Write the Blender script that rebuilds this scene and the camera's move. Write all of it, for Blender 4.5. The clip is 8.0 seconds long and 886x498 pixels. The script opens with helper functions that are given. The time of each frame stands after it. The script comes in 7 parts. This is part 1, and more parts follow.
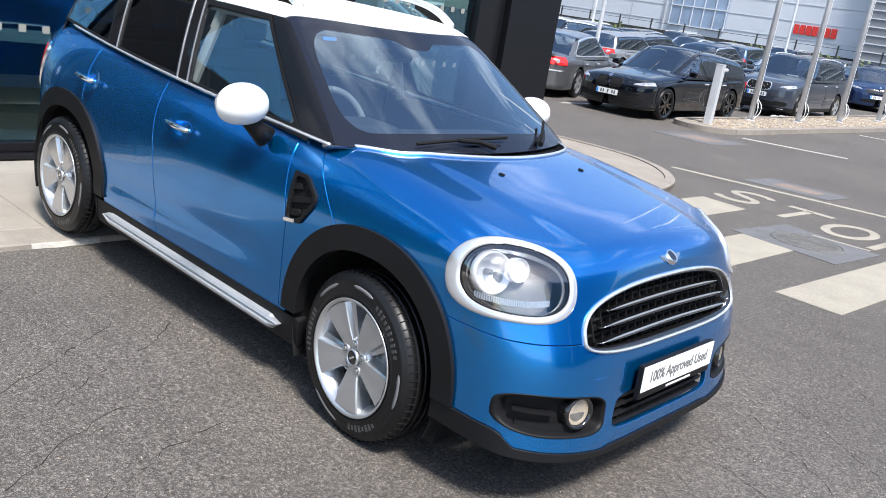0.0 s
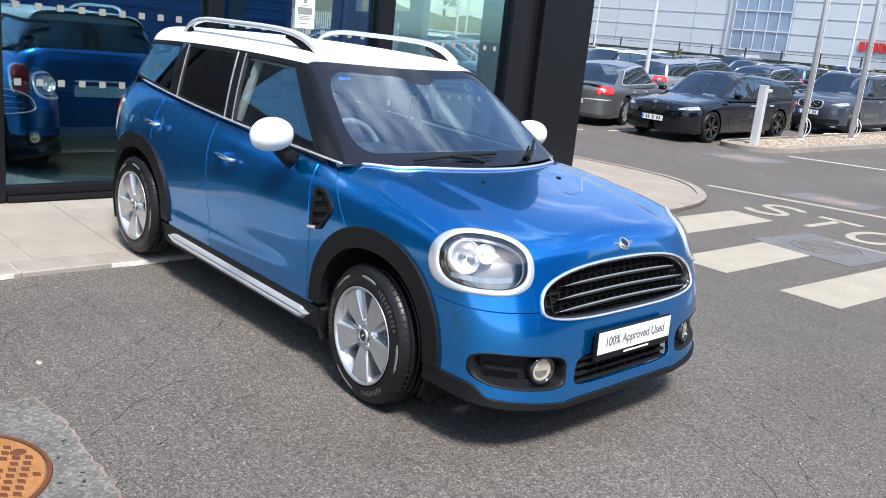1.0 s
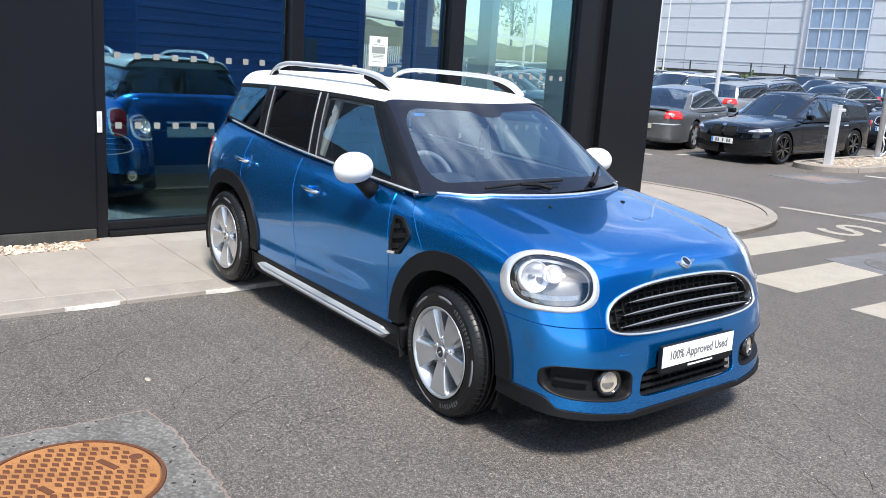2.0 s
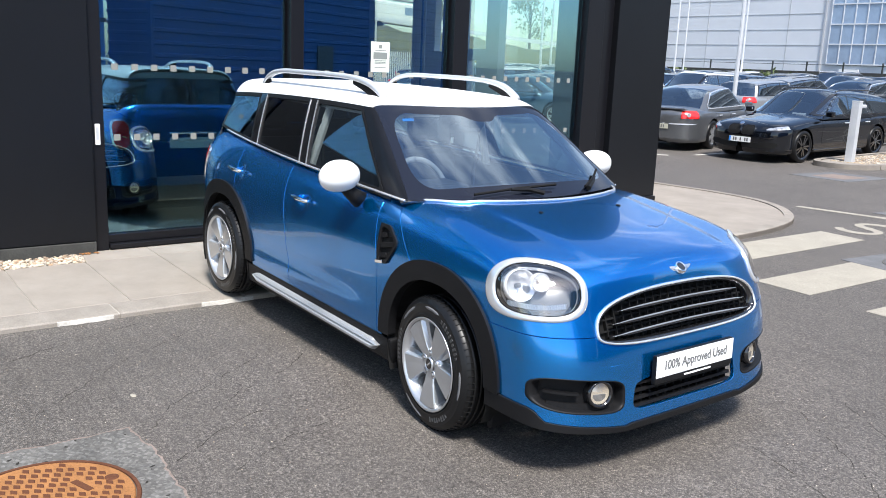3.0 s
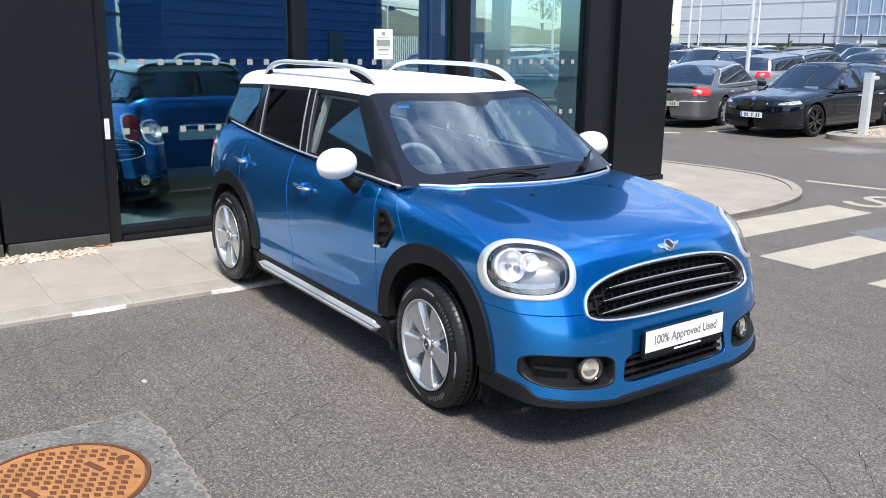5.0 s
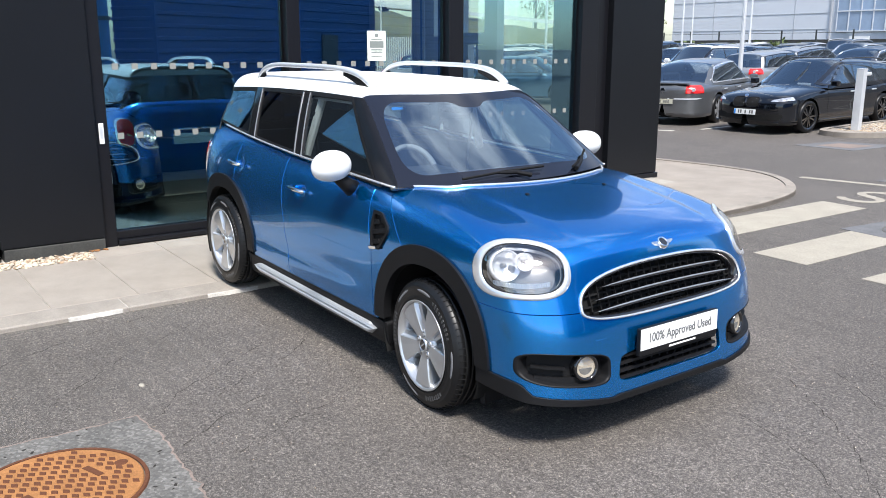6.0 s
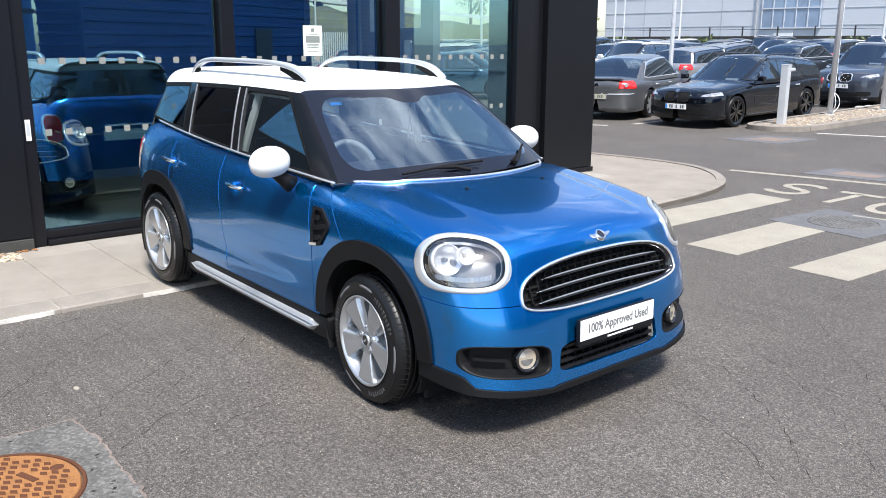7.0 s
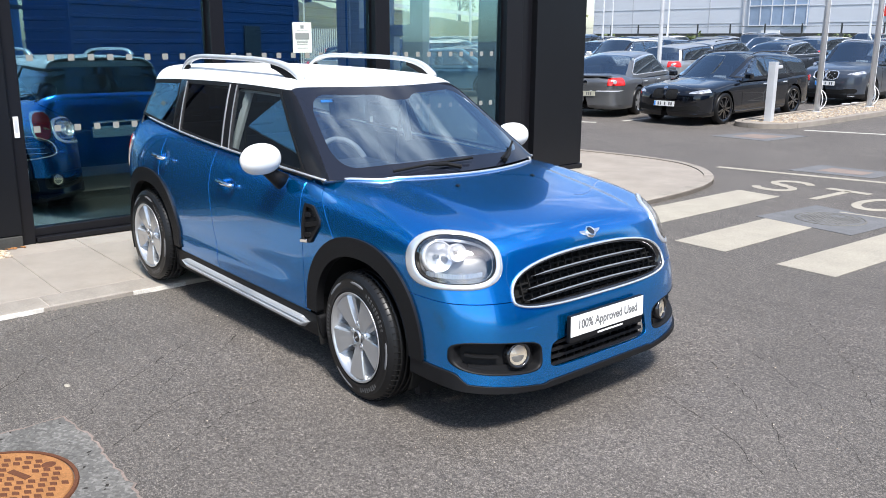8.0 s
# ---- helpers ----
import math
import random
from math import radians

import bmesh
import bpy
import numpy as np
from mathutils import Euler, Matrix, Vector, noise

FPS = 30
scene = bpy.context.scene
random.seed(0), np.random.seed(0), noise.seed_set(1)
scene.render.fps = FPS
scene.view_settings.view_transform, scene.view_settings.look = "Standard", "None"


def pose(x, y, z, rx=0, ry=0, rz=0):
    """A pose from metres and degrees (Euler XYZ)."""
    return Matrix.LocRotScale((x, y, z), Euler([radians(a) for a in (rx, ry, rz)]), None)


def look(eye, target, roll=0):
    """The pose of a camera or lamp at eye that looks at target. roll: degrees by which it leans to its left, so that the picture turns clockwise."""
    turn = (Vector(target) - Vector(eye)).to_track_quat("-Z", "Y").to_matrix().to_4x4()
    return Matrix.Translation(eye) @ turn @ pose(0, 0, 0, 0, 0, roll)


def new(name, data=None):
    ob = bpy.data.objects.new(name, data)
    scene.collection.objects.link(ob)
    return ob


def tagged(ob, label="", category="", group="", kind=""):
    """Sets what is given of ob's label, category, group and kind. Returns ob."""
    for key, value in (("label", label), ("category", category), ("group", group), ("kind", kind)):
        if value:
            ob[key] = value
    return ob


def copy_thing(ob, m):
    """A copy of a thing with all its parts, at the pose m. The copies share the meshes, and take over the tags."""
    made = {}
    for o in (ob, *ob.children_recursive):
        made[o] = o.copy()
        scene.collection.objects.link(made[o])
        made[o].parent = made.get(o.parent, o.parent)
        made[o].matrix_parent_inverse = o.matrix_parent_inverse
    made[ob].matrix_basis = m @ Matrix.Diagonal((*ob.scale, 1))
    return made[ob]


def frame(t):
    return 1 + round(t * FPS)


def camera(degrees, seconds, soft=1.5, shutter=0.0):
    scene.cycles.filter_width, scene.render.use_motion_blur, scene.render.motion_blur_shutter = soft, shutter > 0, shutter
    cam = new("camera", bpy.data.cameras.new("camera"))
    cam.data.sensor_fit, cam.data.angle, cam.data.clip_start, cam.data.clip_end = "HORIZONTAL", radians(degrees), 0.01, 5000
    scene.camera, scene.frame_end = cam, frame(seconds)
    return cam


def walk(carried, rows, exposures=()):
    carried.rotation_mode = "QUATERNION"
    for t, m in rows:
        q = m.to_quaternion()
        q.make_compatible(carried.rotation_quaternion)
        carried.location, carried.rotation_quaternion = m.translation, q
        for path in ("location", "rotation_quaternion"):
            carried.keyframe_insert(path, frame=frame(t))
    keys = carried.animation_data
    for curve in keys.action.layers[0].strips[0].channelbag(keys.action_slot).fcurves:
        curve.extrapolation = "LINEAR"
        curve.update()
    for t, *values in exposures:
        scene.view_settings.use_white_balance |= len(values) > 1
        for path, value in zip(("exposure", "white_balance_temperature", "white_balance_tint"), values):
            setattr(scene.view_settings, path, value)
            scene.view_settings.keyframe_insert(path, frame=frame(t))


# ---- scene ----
cam = camera(55.1, 8.0, soft=0.9)
PATH = [
    (0, (3.572, -3.034, 1.695), (2.311, -1.58, 1.148), 9.2),
    (0.5, (4.001, -3.159, 1.708), (2.625, -1.796, 1.21), 11.1),
    (1, (4.357, -3.306, 1.748), (2.955, -1.966, 1.264), 5.8),
    (1.5, (4.547, -3.495, 1.781), (3.087, -2.211, 1.312), 4.2),
    (2, (4.578, -3.509, 1.787), (3.053, -2.289, 1.355), 3.7),
    (3.5, (4.613, -3.202, 1.789), (3.044, -2.038, 1.357), 2.0),
    (4, (4.684, -3.215, 1.806), (3.108, -2.067, 1.363), 1.5),
    (4.5, (4.734, -3.246, 1.81), (3.155, -2.106, 1.354), 1.0),
    (6, (4.772, -3.255, 1.819), (3.197, -2.112, 1.358), -0.0),
    (6.5, (4.779, -3.268, 1.819), (3.233, -2.086, 1.358), -0.0),
    (7, (4.774, -3.275, 1.818), (3.29, -2.019, 1.347), 0.2),
    (7.5, (4.777, -3.283, 1.82), (3.309, -2.012, 1.34), 0.2),
    (8, (4.781, -3.295, 1.823), (3.316, -2.021, 1.345), 0.3),
]
walk(cam, [(t, look(eye, target, roll)) for t, eye, target, roll in PATH])
scene.view_settings.exposure = 0.88

# ---- light: clear sky with broken cloud, high sun ahead of the shop front
SUN = Vector((0.58, -0.25, 1.0)).normalized()
world = bpy.data.worlds.new("sky")
scene.world = world
world.use_nodes = True
wn, wl = world.node_tree.nodes, world.node_tree.links
sky = wn.new("ShaderNodeTexSky")
sky.sky_type = 'NISHITA'
sky.sun_disc = False
sky.dust_density = 1.2
sky.ozone_density = 2.5
sky.sun_elevation = math.asin(SUN.z)
sky.sun_rotation = math.atan2(SUN.x, SUN.y)
wtc = wn.new("ShaderNodeTexCoord")
wmap = wn.new("ShaderNodeMapping")
wmap.inputs["Scale"].default_value = (1.0, 1.0, 2.4)
wl.new(wtc.outputs["Generated"], wmap.inputs["Vector"])
wno = wn.new("ShaderNodeTexNoise")
wno.inputs["Scale"].default_value = 2.6
wno.inputs["Detail"].default_value = 9.0
wno.inputs["Roughness"].default_value = 0.6
wno.inputs["Distortion"].default_value = 0.5
wl.new(wmap.outputs["Vector"], wno.inputs["Vector"])
wra = wn.new("ShaderNodeValToRGB")
wra.color_ramp.elements[0].position = 0.54
wra.color_ramp.elements[1].position = 0.76
wl.new(wno.outputs["Fac"], wra.inputs["Fac"])
wmix = wn.new("ShaderNodeMixRGB")
wmix.inputs["Color2"].default_value = (8.5, 8.8, 9.4, 1)
wl.new(wra.outputs["Color"], wmix.inputs["Fac"])
wl.new(sky.outputs["Color"], wmix.inputs["Color1"])
wl.new(wmix.outputs["Color"], wn["Background"].inputs["Color"])
wn["Background"].inputs["Strength"].default_value = 0.14
sun = new("sun", bpy.data.lights.new("sun", 'SUN'))
sun.data.energy = 3.9
sun.data.angle = radians(12)
sun.data.color = (1.0, 0.975, 0.94)
sun.matrix_world = look(SUN * 50, (0, 0, 0))


# ---- materials
def mat(name, color, rough=0.5, metal=0.0, spec=0.5, coat=0.0, coat_rough=0.05, var=0.0, vscale=6.0, grain=0.0, gscale=200.0,
        bump=0.0, bscale=200.0, color2=None, rand=0.0):
    """Principled material: colour with variation at two scales, a little relief, and a random shade a piece."""
    m = bpy.data.materials.new(name)
    m.use_nodes = True
    n, l = m.node_tree.nodes, m.node_tree.links
    p = n["Principled BSDF"]
    p.inputs["Base Color"].default_value = (*color, 1)
    p.inputs["Roughness"].default_value = rough
    p.inputs["Metallic"].default_value = metal
    p.inputs["Specular IOR Level"].default_value = spec
    p.inputs["Coat Weight"].default_value = coat
    p.inputs["Coat Roughness"].default_value = coat_rough
    tc = n.new("ShaderNodeTexCoord")
    last = None
    if var or color2:
        a = n.new("ShaderNodeTexNoise")
        a.inputs["Scale"].default_value = vscale
        a.inputs["Detail"].default_value = 6
        a.inputs["Roughness"].default_value = 0.65
        l.new(tc.outputs["Object"], a.inputs["Vector"])
        r = n.new("ShaderNodeValToRGB")
        r.color_ramp.elements[0].position, r.color_ramp.elements[1].position = 0.3, 0.7
        c2 = color2 or tuple(min(1, c * (1 + var)) for c in color)
        c1 = color if color2 else tuple(c * (1 - var) for c in color)
        r.color_ramp.elements[0].color, r.color_ramp.elements[1].color = (*c1, 1), (*c2, 1)
        l.new(a.outputs["Fac"], r.inputs["Fac"])
        last = r.outputs["Color"]
    if grain:
        g = n.new("ShaderNodeTexNoise")
        g.inputs["Scale"].default_value = gscale
        g.inputs["Detail"].default_value = 3
        l.new(tc.outputs["Object"], g.inputs["Vector"])
        gr = n.new("ShaderNodeMapRange")
        gr.inputs["From Min"].default_value, gr.inputs["From Max"].default_value = 0.25, 0.75
        gr.inputs["To Min"].default_value, gr.inputs["To Max"].default_value = 1 - grain, 1 + grain
        l.new(g.outputs["Fac"], gr.inputs["Value"])
        mx = n.new("ShaderNodeVectorMath")
        mx.operation = 'SCALE'
        if last:
            l.new(last, mx.inputs[0])
        else:
            mx.inputs[0].default_value = color
        l.new(gr.outputs["Result"], mx.inputs["Scale"])
        last = mx.outputs["Vector"]
    if rand:
        oi = n.new("ShaderNodeObjectInfo")
        rr = n.new("ShaderNodeMapRange")
        rr.inputs["To Min"].default_value, rr.inputs["To Max"].default_value = 1 - rand, 1 + rand
        l.new(oi.outputs["Random"], rr.inputs["Value"])
        mx = n.new("ShaderNodeVectorMath")
        mx.operation = 'SCALE'
        if last:
            l.new(last, mx.inputs[0])
        else:
            mx.inputs[0].default_value = color
        l.new(rr.outputs["Result"], mx.inputs["Scale"])
        last = mx.outputs["Vector"]
    if last:
        l.new(last, p.inputs["Base Color"])
    if bump:
        b = n.new("ShaderNodeTexNoise")
        b.inputs["Scale"].default_value = bscale
        b.inputs["Detail"].default_value = 4
        l.new(tc.outputs["Object"], b.inputs["Vector"])
        bu = n.new("ShaderNodeBump")
        bu.inputs["Strength"].default_value = bump
        bu.inputs["Distance"].default_value = 0.004
        l.new(b.outputs["Fac"], bu.inputs["Height"])
        l.new(bu.outputs["Normal"], p.inputs["Normal"])
    return m


def glass_mat(name, tint, rough=0.0, mirror=0.0, ior=1.5, gloss=(1, 1, 1)):
    """Thin pane: clear tinted transmission, Fresnel gloss, and a coating that mirrors."""
    m = bpy.data.materials.new(name)
    m.use_nodes = True
    n, l = m.node_tree.nodes, m.node_tree.links
    n.remove(n["Principled BSDF"])
    out = n["Material Output"]
    tr = n.new("ShaderNodeBsdfTransparent")
    tr.inputs["Color"].default_value = (*tint, 1)
    gl = n.new("ShaderNodeBsdfGlossy")
    gl.inputs["Roughness"].default_value = rough
    gl.inputs["Color"].default_value = (*gloss, 1)
    lw = n.new("ShaderNodeLayerWeight")
    lw.inputs["Blend"].default_value = 0.5
    p5 = n.new("ShaderNodeMath")
    p5.operation = 'POWER'
    p5.inputs[1].default_value = 5.0
    l.new(lw.outputs["Facing"], p5.inputs[0])
    fr = n.new("ShaderNodeMath")
    fr.operation = 'MULTIPLY_ADD'
    f0 = ((ior - 1) / (ior + 1)) ** 2
    fr.inputs[1].default_value, fr.inputs[2].default_value = 1 - f0, f0
    l.new(p5.outputs["Value"], fr.inputs[0])
    ad = n.new("ShaderNodeMath")
    ad.operation = 'ADD'
    ad.use_clamp = True
    ad.inputs[1].default_value = mirror
    l.new(fr.outputs["Value"], ad.inputs[0])
    mx = n.new("ShaderNodeMixShader")
    l.new(ad.outputs["Value"], mx.inputs["Fac"])
    l.new(tr.outputs["BSDF"], mx.inputs[1])
    l.new(gl.outputs["BSDF"], mx.inputs[2])
    l.new(mx.outputs["Shader"], out.inputs["Surface"])
    return m


def paint_mat(name, color, metal=0.7, rough=0.32, flake=0.25):
    m = mat(name, color, rough, metal, spec=0.15, coat=1.0, coat_rough=0.01, grain=flake, gscale=1400)
    m.node_tree.nodes["Principled BSDF"].inputs["Coat IOR"].default_value = 1.5
    return m


M_ASPHALT = mat("asphalt", (0.106, 0.0935, 0.082), 0.74, spec=0.42, var=0.16, vscale=0.55, grain=0.45, gscale=60, bump=1.0, bscale=150)
M_BRIGHT = mat("bright_trim", (0.80, 0.81, 0.82), 0.24, 0.75)
M_CRACK = mat("crack_dark", (0.030, 0.027, 0.024), 0.9, spec=0.2)
M_BARGREY = mat("grille_bar_edge", (0.42, 0.43, 0.45), 0.3, 0.7)


def stone_chips(m, scale, lo, hi):
    """Aggregate: every chip in the surface takes a shade of its own."""
    n, l = m.node_tree.nodes, m.node_tree.links
    p = n["Principled BSDF"]
    old = p.inputs["Base Color"].links[0].from_socket
    tc = n.new("ShaderNodeTexCoord")
    v = n.new("ShaderNodeTexVoronoi")
    v.inputs["Scale"].default_value = scale
    l.new(tc.outputs["Object"], v.inputs["Vector"])
    sp = n.new("ShaderNodeSeparateColor")
    l.new(v.outputs["Color"], sp.inputs["Color"])
    pw = n.new("ShaderNodeMath")
    pw.operation = 'POWER'
    pw.inputs[1].default_value = 2.2
    l.new(sp.outputs["Red"], pw.inputs[0])
    mr = n.new("ShaderNodeMapRange")
    mr.inputs["To Min"].default_value, mr.inputs["To Max"].default_value = lo, hi
    l.new(pw.outputs["Value"], mr.inputs["Value"])
    mx = n.new("ShaderNodeVectorMath")
    mx.operation = 'SCALE'
    l.new(old, mx.inputs[0])
    l.new(mr.outputs["Result"], mx.inputs["Scale"])
    l.new(mx.outputs["Vector"], p.inputs["Base Color"])


def drag_marks(m, turn, sx, sy, lo):
    """Faint parallel marks left by the paver's screed."""
    n, l = m.node_tree.nodes, m.node_tree.links
    p = n["Principled BSDF"]
    old = p.inputs["Base Color"].links[0].from_socket
    tc = n.new("ShaderNodeTexCoord")
    mp = n.new("ShaderNodeMapping")
    mp.inputs["Rotation"].default_value = (0, 0, radians(turn))
    mp.inputs["Scale"].default_value = (sx, sy, 1)
    l.new(tc.outputs["Object"], mp.inputs["Vector"])
    no = n.new("ShaderNodeTexNoise")
    no.inputs["Scale"].default_value = 1.0
    no.inputs["Detail"].default_value = 5
    no.inputs["Distortion"].default_value = 0.4
    l.new(mp.outputs["Vector"], no.inputs["Vector"])
    mr = n.new("ShaderNodeMapRange")
    mr.inputs["From Min"].default_value, mr.inputs["From Max"].default_value = 0.36, 0.52
    mr.inputs["To Min"].default_value, mr.inputs["To Max"].default_value = lo, 1.0
    l.new(no.outputs["Fac"], mr.inputs["Value"])
    mx = n.new("ShaderNodeVectorMath")
    mx.operation = 'SCALE'
    l.new(old, mx.inputs[0])
    l.new(mr.outputs["Result"], mx.inputs["Scale"])
    l.new(mx.outputs["Vector"], p.inputs["Base Color"])


stone_chips(M_ASPHALT, 240, 0.58, 1.95)
stone_chips(M_ASPHALT, 95, 0.86, 1.38)
drag_marks(M_ASPHALT, 58, 0.9, 17.0, 0.90)
drag_marks(M_ASPHALT, -38, 0.7, 13.0, 0.93)
M_SLAB = mat("concrete_slab", (0.274, 0.240, 0.204), 0.85, spec=0.3, var=0.13, vscale=2.2, grain=0.10, gscale=160, bump=0.3, bscale=180, rand=0.05)
M_KERB = mat("kerb_concrete", (0.262, 0.232, 0.198), 0.85, spec=0.3, var=0.16, vscale=4, grain=0.16, gscale=120, bump=0.5, bscale=120, rand=0.06)
M_PALE_MORTAR = mat("white_mortar", (0.42, 0.395, 0.355), 0.9, spec=0.2, var=0.2, vscale=12, grain=0.2, gscale=100)
M_MORTAR = mat("pale_mortar", (0.33, 0.305, 0.265), 0.9, spec=0.2, var=0.2, vscale=9, grain=0.2, gscale=120)
M_APRON = mat("cement_apron", (0.138, 0.131, 0.120), 0.85, spec=0.3, var=0.30, vscale=4, grain=0.22, gscale=60, bump=1.0, bscale=45)
stone_chips(M_APRON, 70, 0.72, 1.30)
M_RUST = mat("rusted_iron", (0.30, 0.135, 0.048), 0.8, spec=0.3, var=0.22, vscale=7, grain=0.22, gscale=140, bump=0.4, bscale=150)
M_RUST_DARK = mat("dark_rust", (0.105, 0.042, 0.022), 0.9, spec=0.2, grain=0.2, gscale=120)
M_ROADPAINT = mat("road_paint", (0.325, 0.295, 0.24), 0.75, spec=0.3, var=0.10, vscale=3, grain=0.16, gscale=70, bump=0.5, bscale=120)
M_ROADPAINT_OLD = mat("worn_road_paint", (0.46, 0.44, 0.39), 0.8, spec=0.3, var=0.2, vscale=4, grain=0.3, gscale=60, bump=0.5, bscale=120)
M_PATCH = mat("grey_patch", (0.135, 0.135, 0.138), 0.85, spec=0.3, var=0.15, vscale=3, grain=0.3, gscale=100, bump=0.4)
M_PATCH_RED = mat("reddish_patch", (0.21, 0.165, 0.14), 0.85, spec=0.3, var=0.15, vscale=3, grain=0.25, gscale=80, bump=0.4)
M_PEBBLE = mat("pebbles", (0.40, 0.33, 0.25), 0.8, spec=0.3, grain=0.12, gscale=80)
pn, pk = M_PEBBLE.node_tree.nodes, M_PEBBLE.node_tree.links
peb_geo, peb_ramp, peb_mul = pn.new("ShaderNodeNewGeometry"), pn.new("ShaderNodeValToRGB"), pn.new("ShaderNodeMixRGB")
for pos, col in ((0.25, (0.36, 0.24, 0.14)), (0.5, (0.40, 0.36, 0.31)), (0.75, (0.52, 0.43, 0.30))):
    peb_ramp.color_ramp.elements.new(pos).color = (*col, 1)
peb_ramp.color_ramp.elements[0].color = (0.16, 0.12, 0.09, 1)
peb_ramp.color_ramp.elements[4].color = (0.62, 0.57, 0.47, 1)
pk.new(peb_geo.outputs["Random Per Island"], peb_ramp.inputs["Fac"])
peb_mul.inputs["Fac"].default_value = 0.85
pk.new(pn["Principled BSDF"].inputs["Base Color"].links[0].from_socket, peb_mul.inputs["Color1"])
pk.new(peb_ramp.outputs["Color"], peb_mul.inputs["Color2"])
pk.new(peb_mul.outputs["Color"], pn["Principled BSDF"].inputs["Base Color"])
M_CLAD = mat("charcoal_cladding", (0.0050, 0.0055, 0.0072), 0.40, spec=0.30, var=0.12, vscale=1.5, grain=0.04, gscale=300)
# shop's cement plinths, and the shade painted along the warehouse foot
M_PLINTH_AND_SHADE = mat("dark_plinth_and_wall_shade", (0.050, 0.050, 0.046), 0.85, spec=0.3, var=0.25, vscale=6, grain=0.2, gscale=80, bump=0.5, bscale=80)
M_FRAME = mat("black_frame", (0.007, 0.007, 0.009), 0.38, spec=0.3, grain=0.05, gscale=200)
M_SHOP_GLASS = glass_mat("shop_glass", (0.90, 0.96, 0.92), mirror=0.18, gloss=(0.44, 0.78, 1.0))
M_SIDE_GLASS = glass_mat("side_glazing", (0.965, 1.0, 0.955))
M_RING = mat("lamp_ring", (0.76, 0.77, 0.79), 0.24, 0.7)
M_FRIT = mat("screen_print", (0.012, 0.014, 0.022), 0.12, spec=0.35)
M_TURQUOISE = mat("turquoise_board", (0.05, 0.42, 0.46), 0.5)
M_PARTITION = mat("white_partition", (0.84, 0.86, 0.92), 0.7, var=0.03, vscale=2)
M_DOT = mat("frosted_dot", (0.24, 0.24, 0.215), 0.5)
M_STEEL = mat("brushed_steel", (0.62, 0.62, 0.62), 0.3, 0.9)
M_WHITE = mat("white_paint", (0.78, 0.78, 0.77), 0.45, var=0.03, vscale=3)
M_PAPER = mat("paper", (0.70, 0.73, 0.64), 0.7)
M_GREY_TEXT = mat("grey_print", (0.22, 0.24, 0.22), 0.7)
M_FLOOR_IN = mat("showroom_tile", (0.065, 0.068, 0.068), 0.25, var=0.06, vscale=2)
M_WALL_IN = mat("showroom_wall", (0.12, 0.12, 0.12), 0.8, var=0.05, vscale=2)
M_CEIL_IN = mat("showroom_ceiling", (0.80, 0.80, 0.80), 0.9)
M_BLUE_CLAD = mat("blue_cladding", (0.085, 0.215, 0.51), 0.45, var=0.08, vscale=0.6)
M_BLUE_PALE = mat("pale_blue_cladding", (0.24, 0.50, 0.78), 0.45, var=0.06, vscale=0.6)
M_WAREHOUSE = mat("silver_cladding", (0.56, 0.582, 0.615), 0.5, var=0.04, vscale=0.3)
M_WAREHOUSE_DK = mat("grey_cladding", (0.20, 0.205, 0.215), 0.55, var=0.06, vscale=0.5)
M_WIN_FAR = mat("far_glazing", (0.22, 0.30, 0.42), 0.12, spec=0.8, var=0.25, vscale=0.4)
M_RED = mat("red_letter", (0.62, 0.03, 0.02), 0.5)
M_HEDGE = mat("hedge_leaf", (0.075, 0.105, 0.03), 0.6, rand=0.25, var=0.35, vscale=8)
M_GRASS = mat("grass_bank", (0.105, 0.105, 0.055), 0.9, var=0.35, vscale=0.5, grain=0.3, gscale=9)
M_TRUNK = mat("bark", (0.13, 0.10, 0.075), 0.9, var=0.3, vscale=8)
M_GALV = mat("galvanised_pole", (0.64, 0.65, 0.66), 0.42, 0.35, var=0.08, vscale=3)
M_FENCE = mat("dark_fence", (0.03, 0.035, 0.035), 0.6)
M_RENDER = mat("pale_render", (0.82, 0.82, 0.80), 0.8, var=0.05, vscale=0.5)
# car
M_PAINT = paint_mat("metallic_blue_paint", (0.0, 0.222, 0.645), 0.90, 0.24, 0.14)
M_PAINT.node_tree.nodes["Principled BSDF"].inputs["Coat IOR"].default_value = 1.55
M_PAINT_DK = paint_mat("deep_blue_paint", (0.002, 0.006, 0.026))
M_ROOFWHITE = mat("gloss_white_roof", (0.80, 0.80, 0.775), 0.4, spec=0.3, coat=0.15, coat_rough=0.05)
M_PLASTIC = mat("black_moulded_plastic", (0.009, 0.009, 0.0098), 0.5, spec=0.18, var=0.12, vscale=5, grain=0.12, gscale=700, bump=0.12, bscale=900)
M_GLOSSBLACK = mat("gloss_black", (0.008, 0.008, 0.009), 0.12, coat=1.0)
M_MATTBLACK = mat("matt_black", (0.008, 0.008, 0.008), 0.8, spec=0.2)
M_CHROME = mat("chrome", (0.83, 0.84, 0.85), 0.06, 1.0)
M_SATIN = mat("satin_silver", (0.70, 0.72, 0.75), 0.34, 0.45, grain=0.05, gscale=600)
M_STEP = mat("step_silver", (0.52, 0.535, 0.55), 0.36, 0.55, grain=0.06, gscale=400)
M_ALLOY = mat("alloy_silver", (0.56, 0.57, 0.58), 0.28, 0.75, coat=0.5, grain=0.06, gscale=800)
M_RUBBER = mat("tyre_rubber", (0.008, 0.008, 0.0085), 0.38, spec=0.3, var=0.2, vscale=9, grain=0.1, gscale=300)
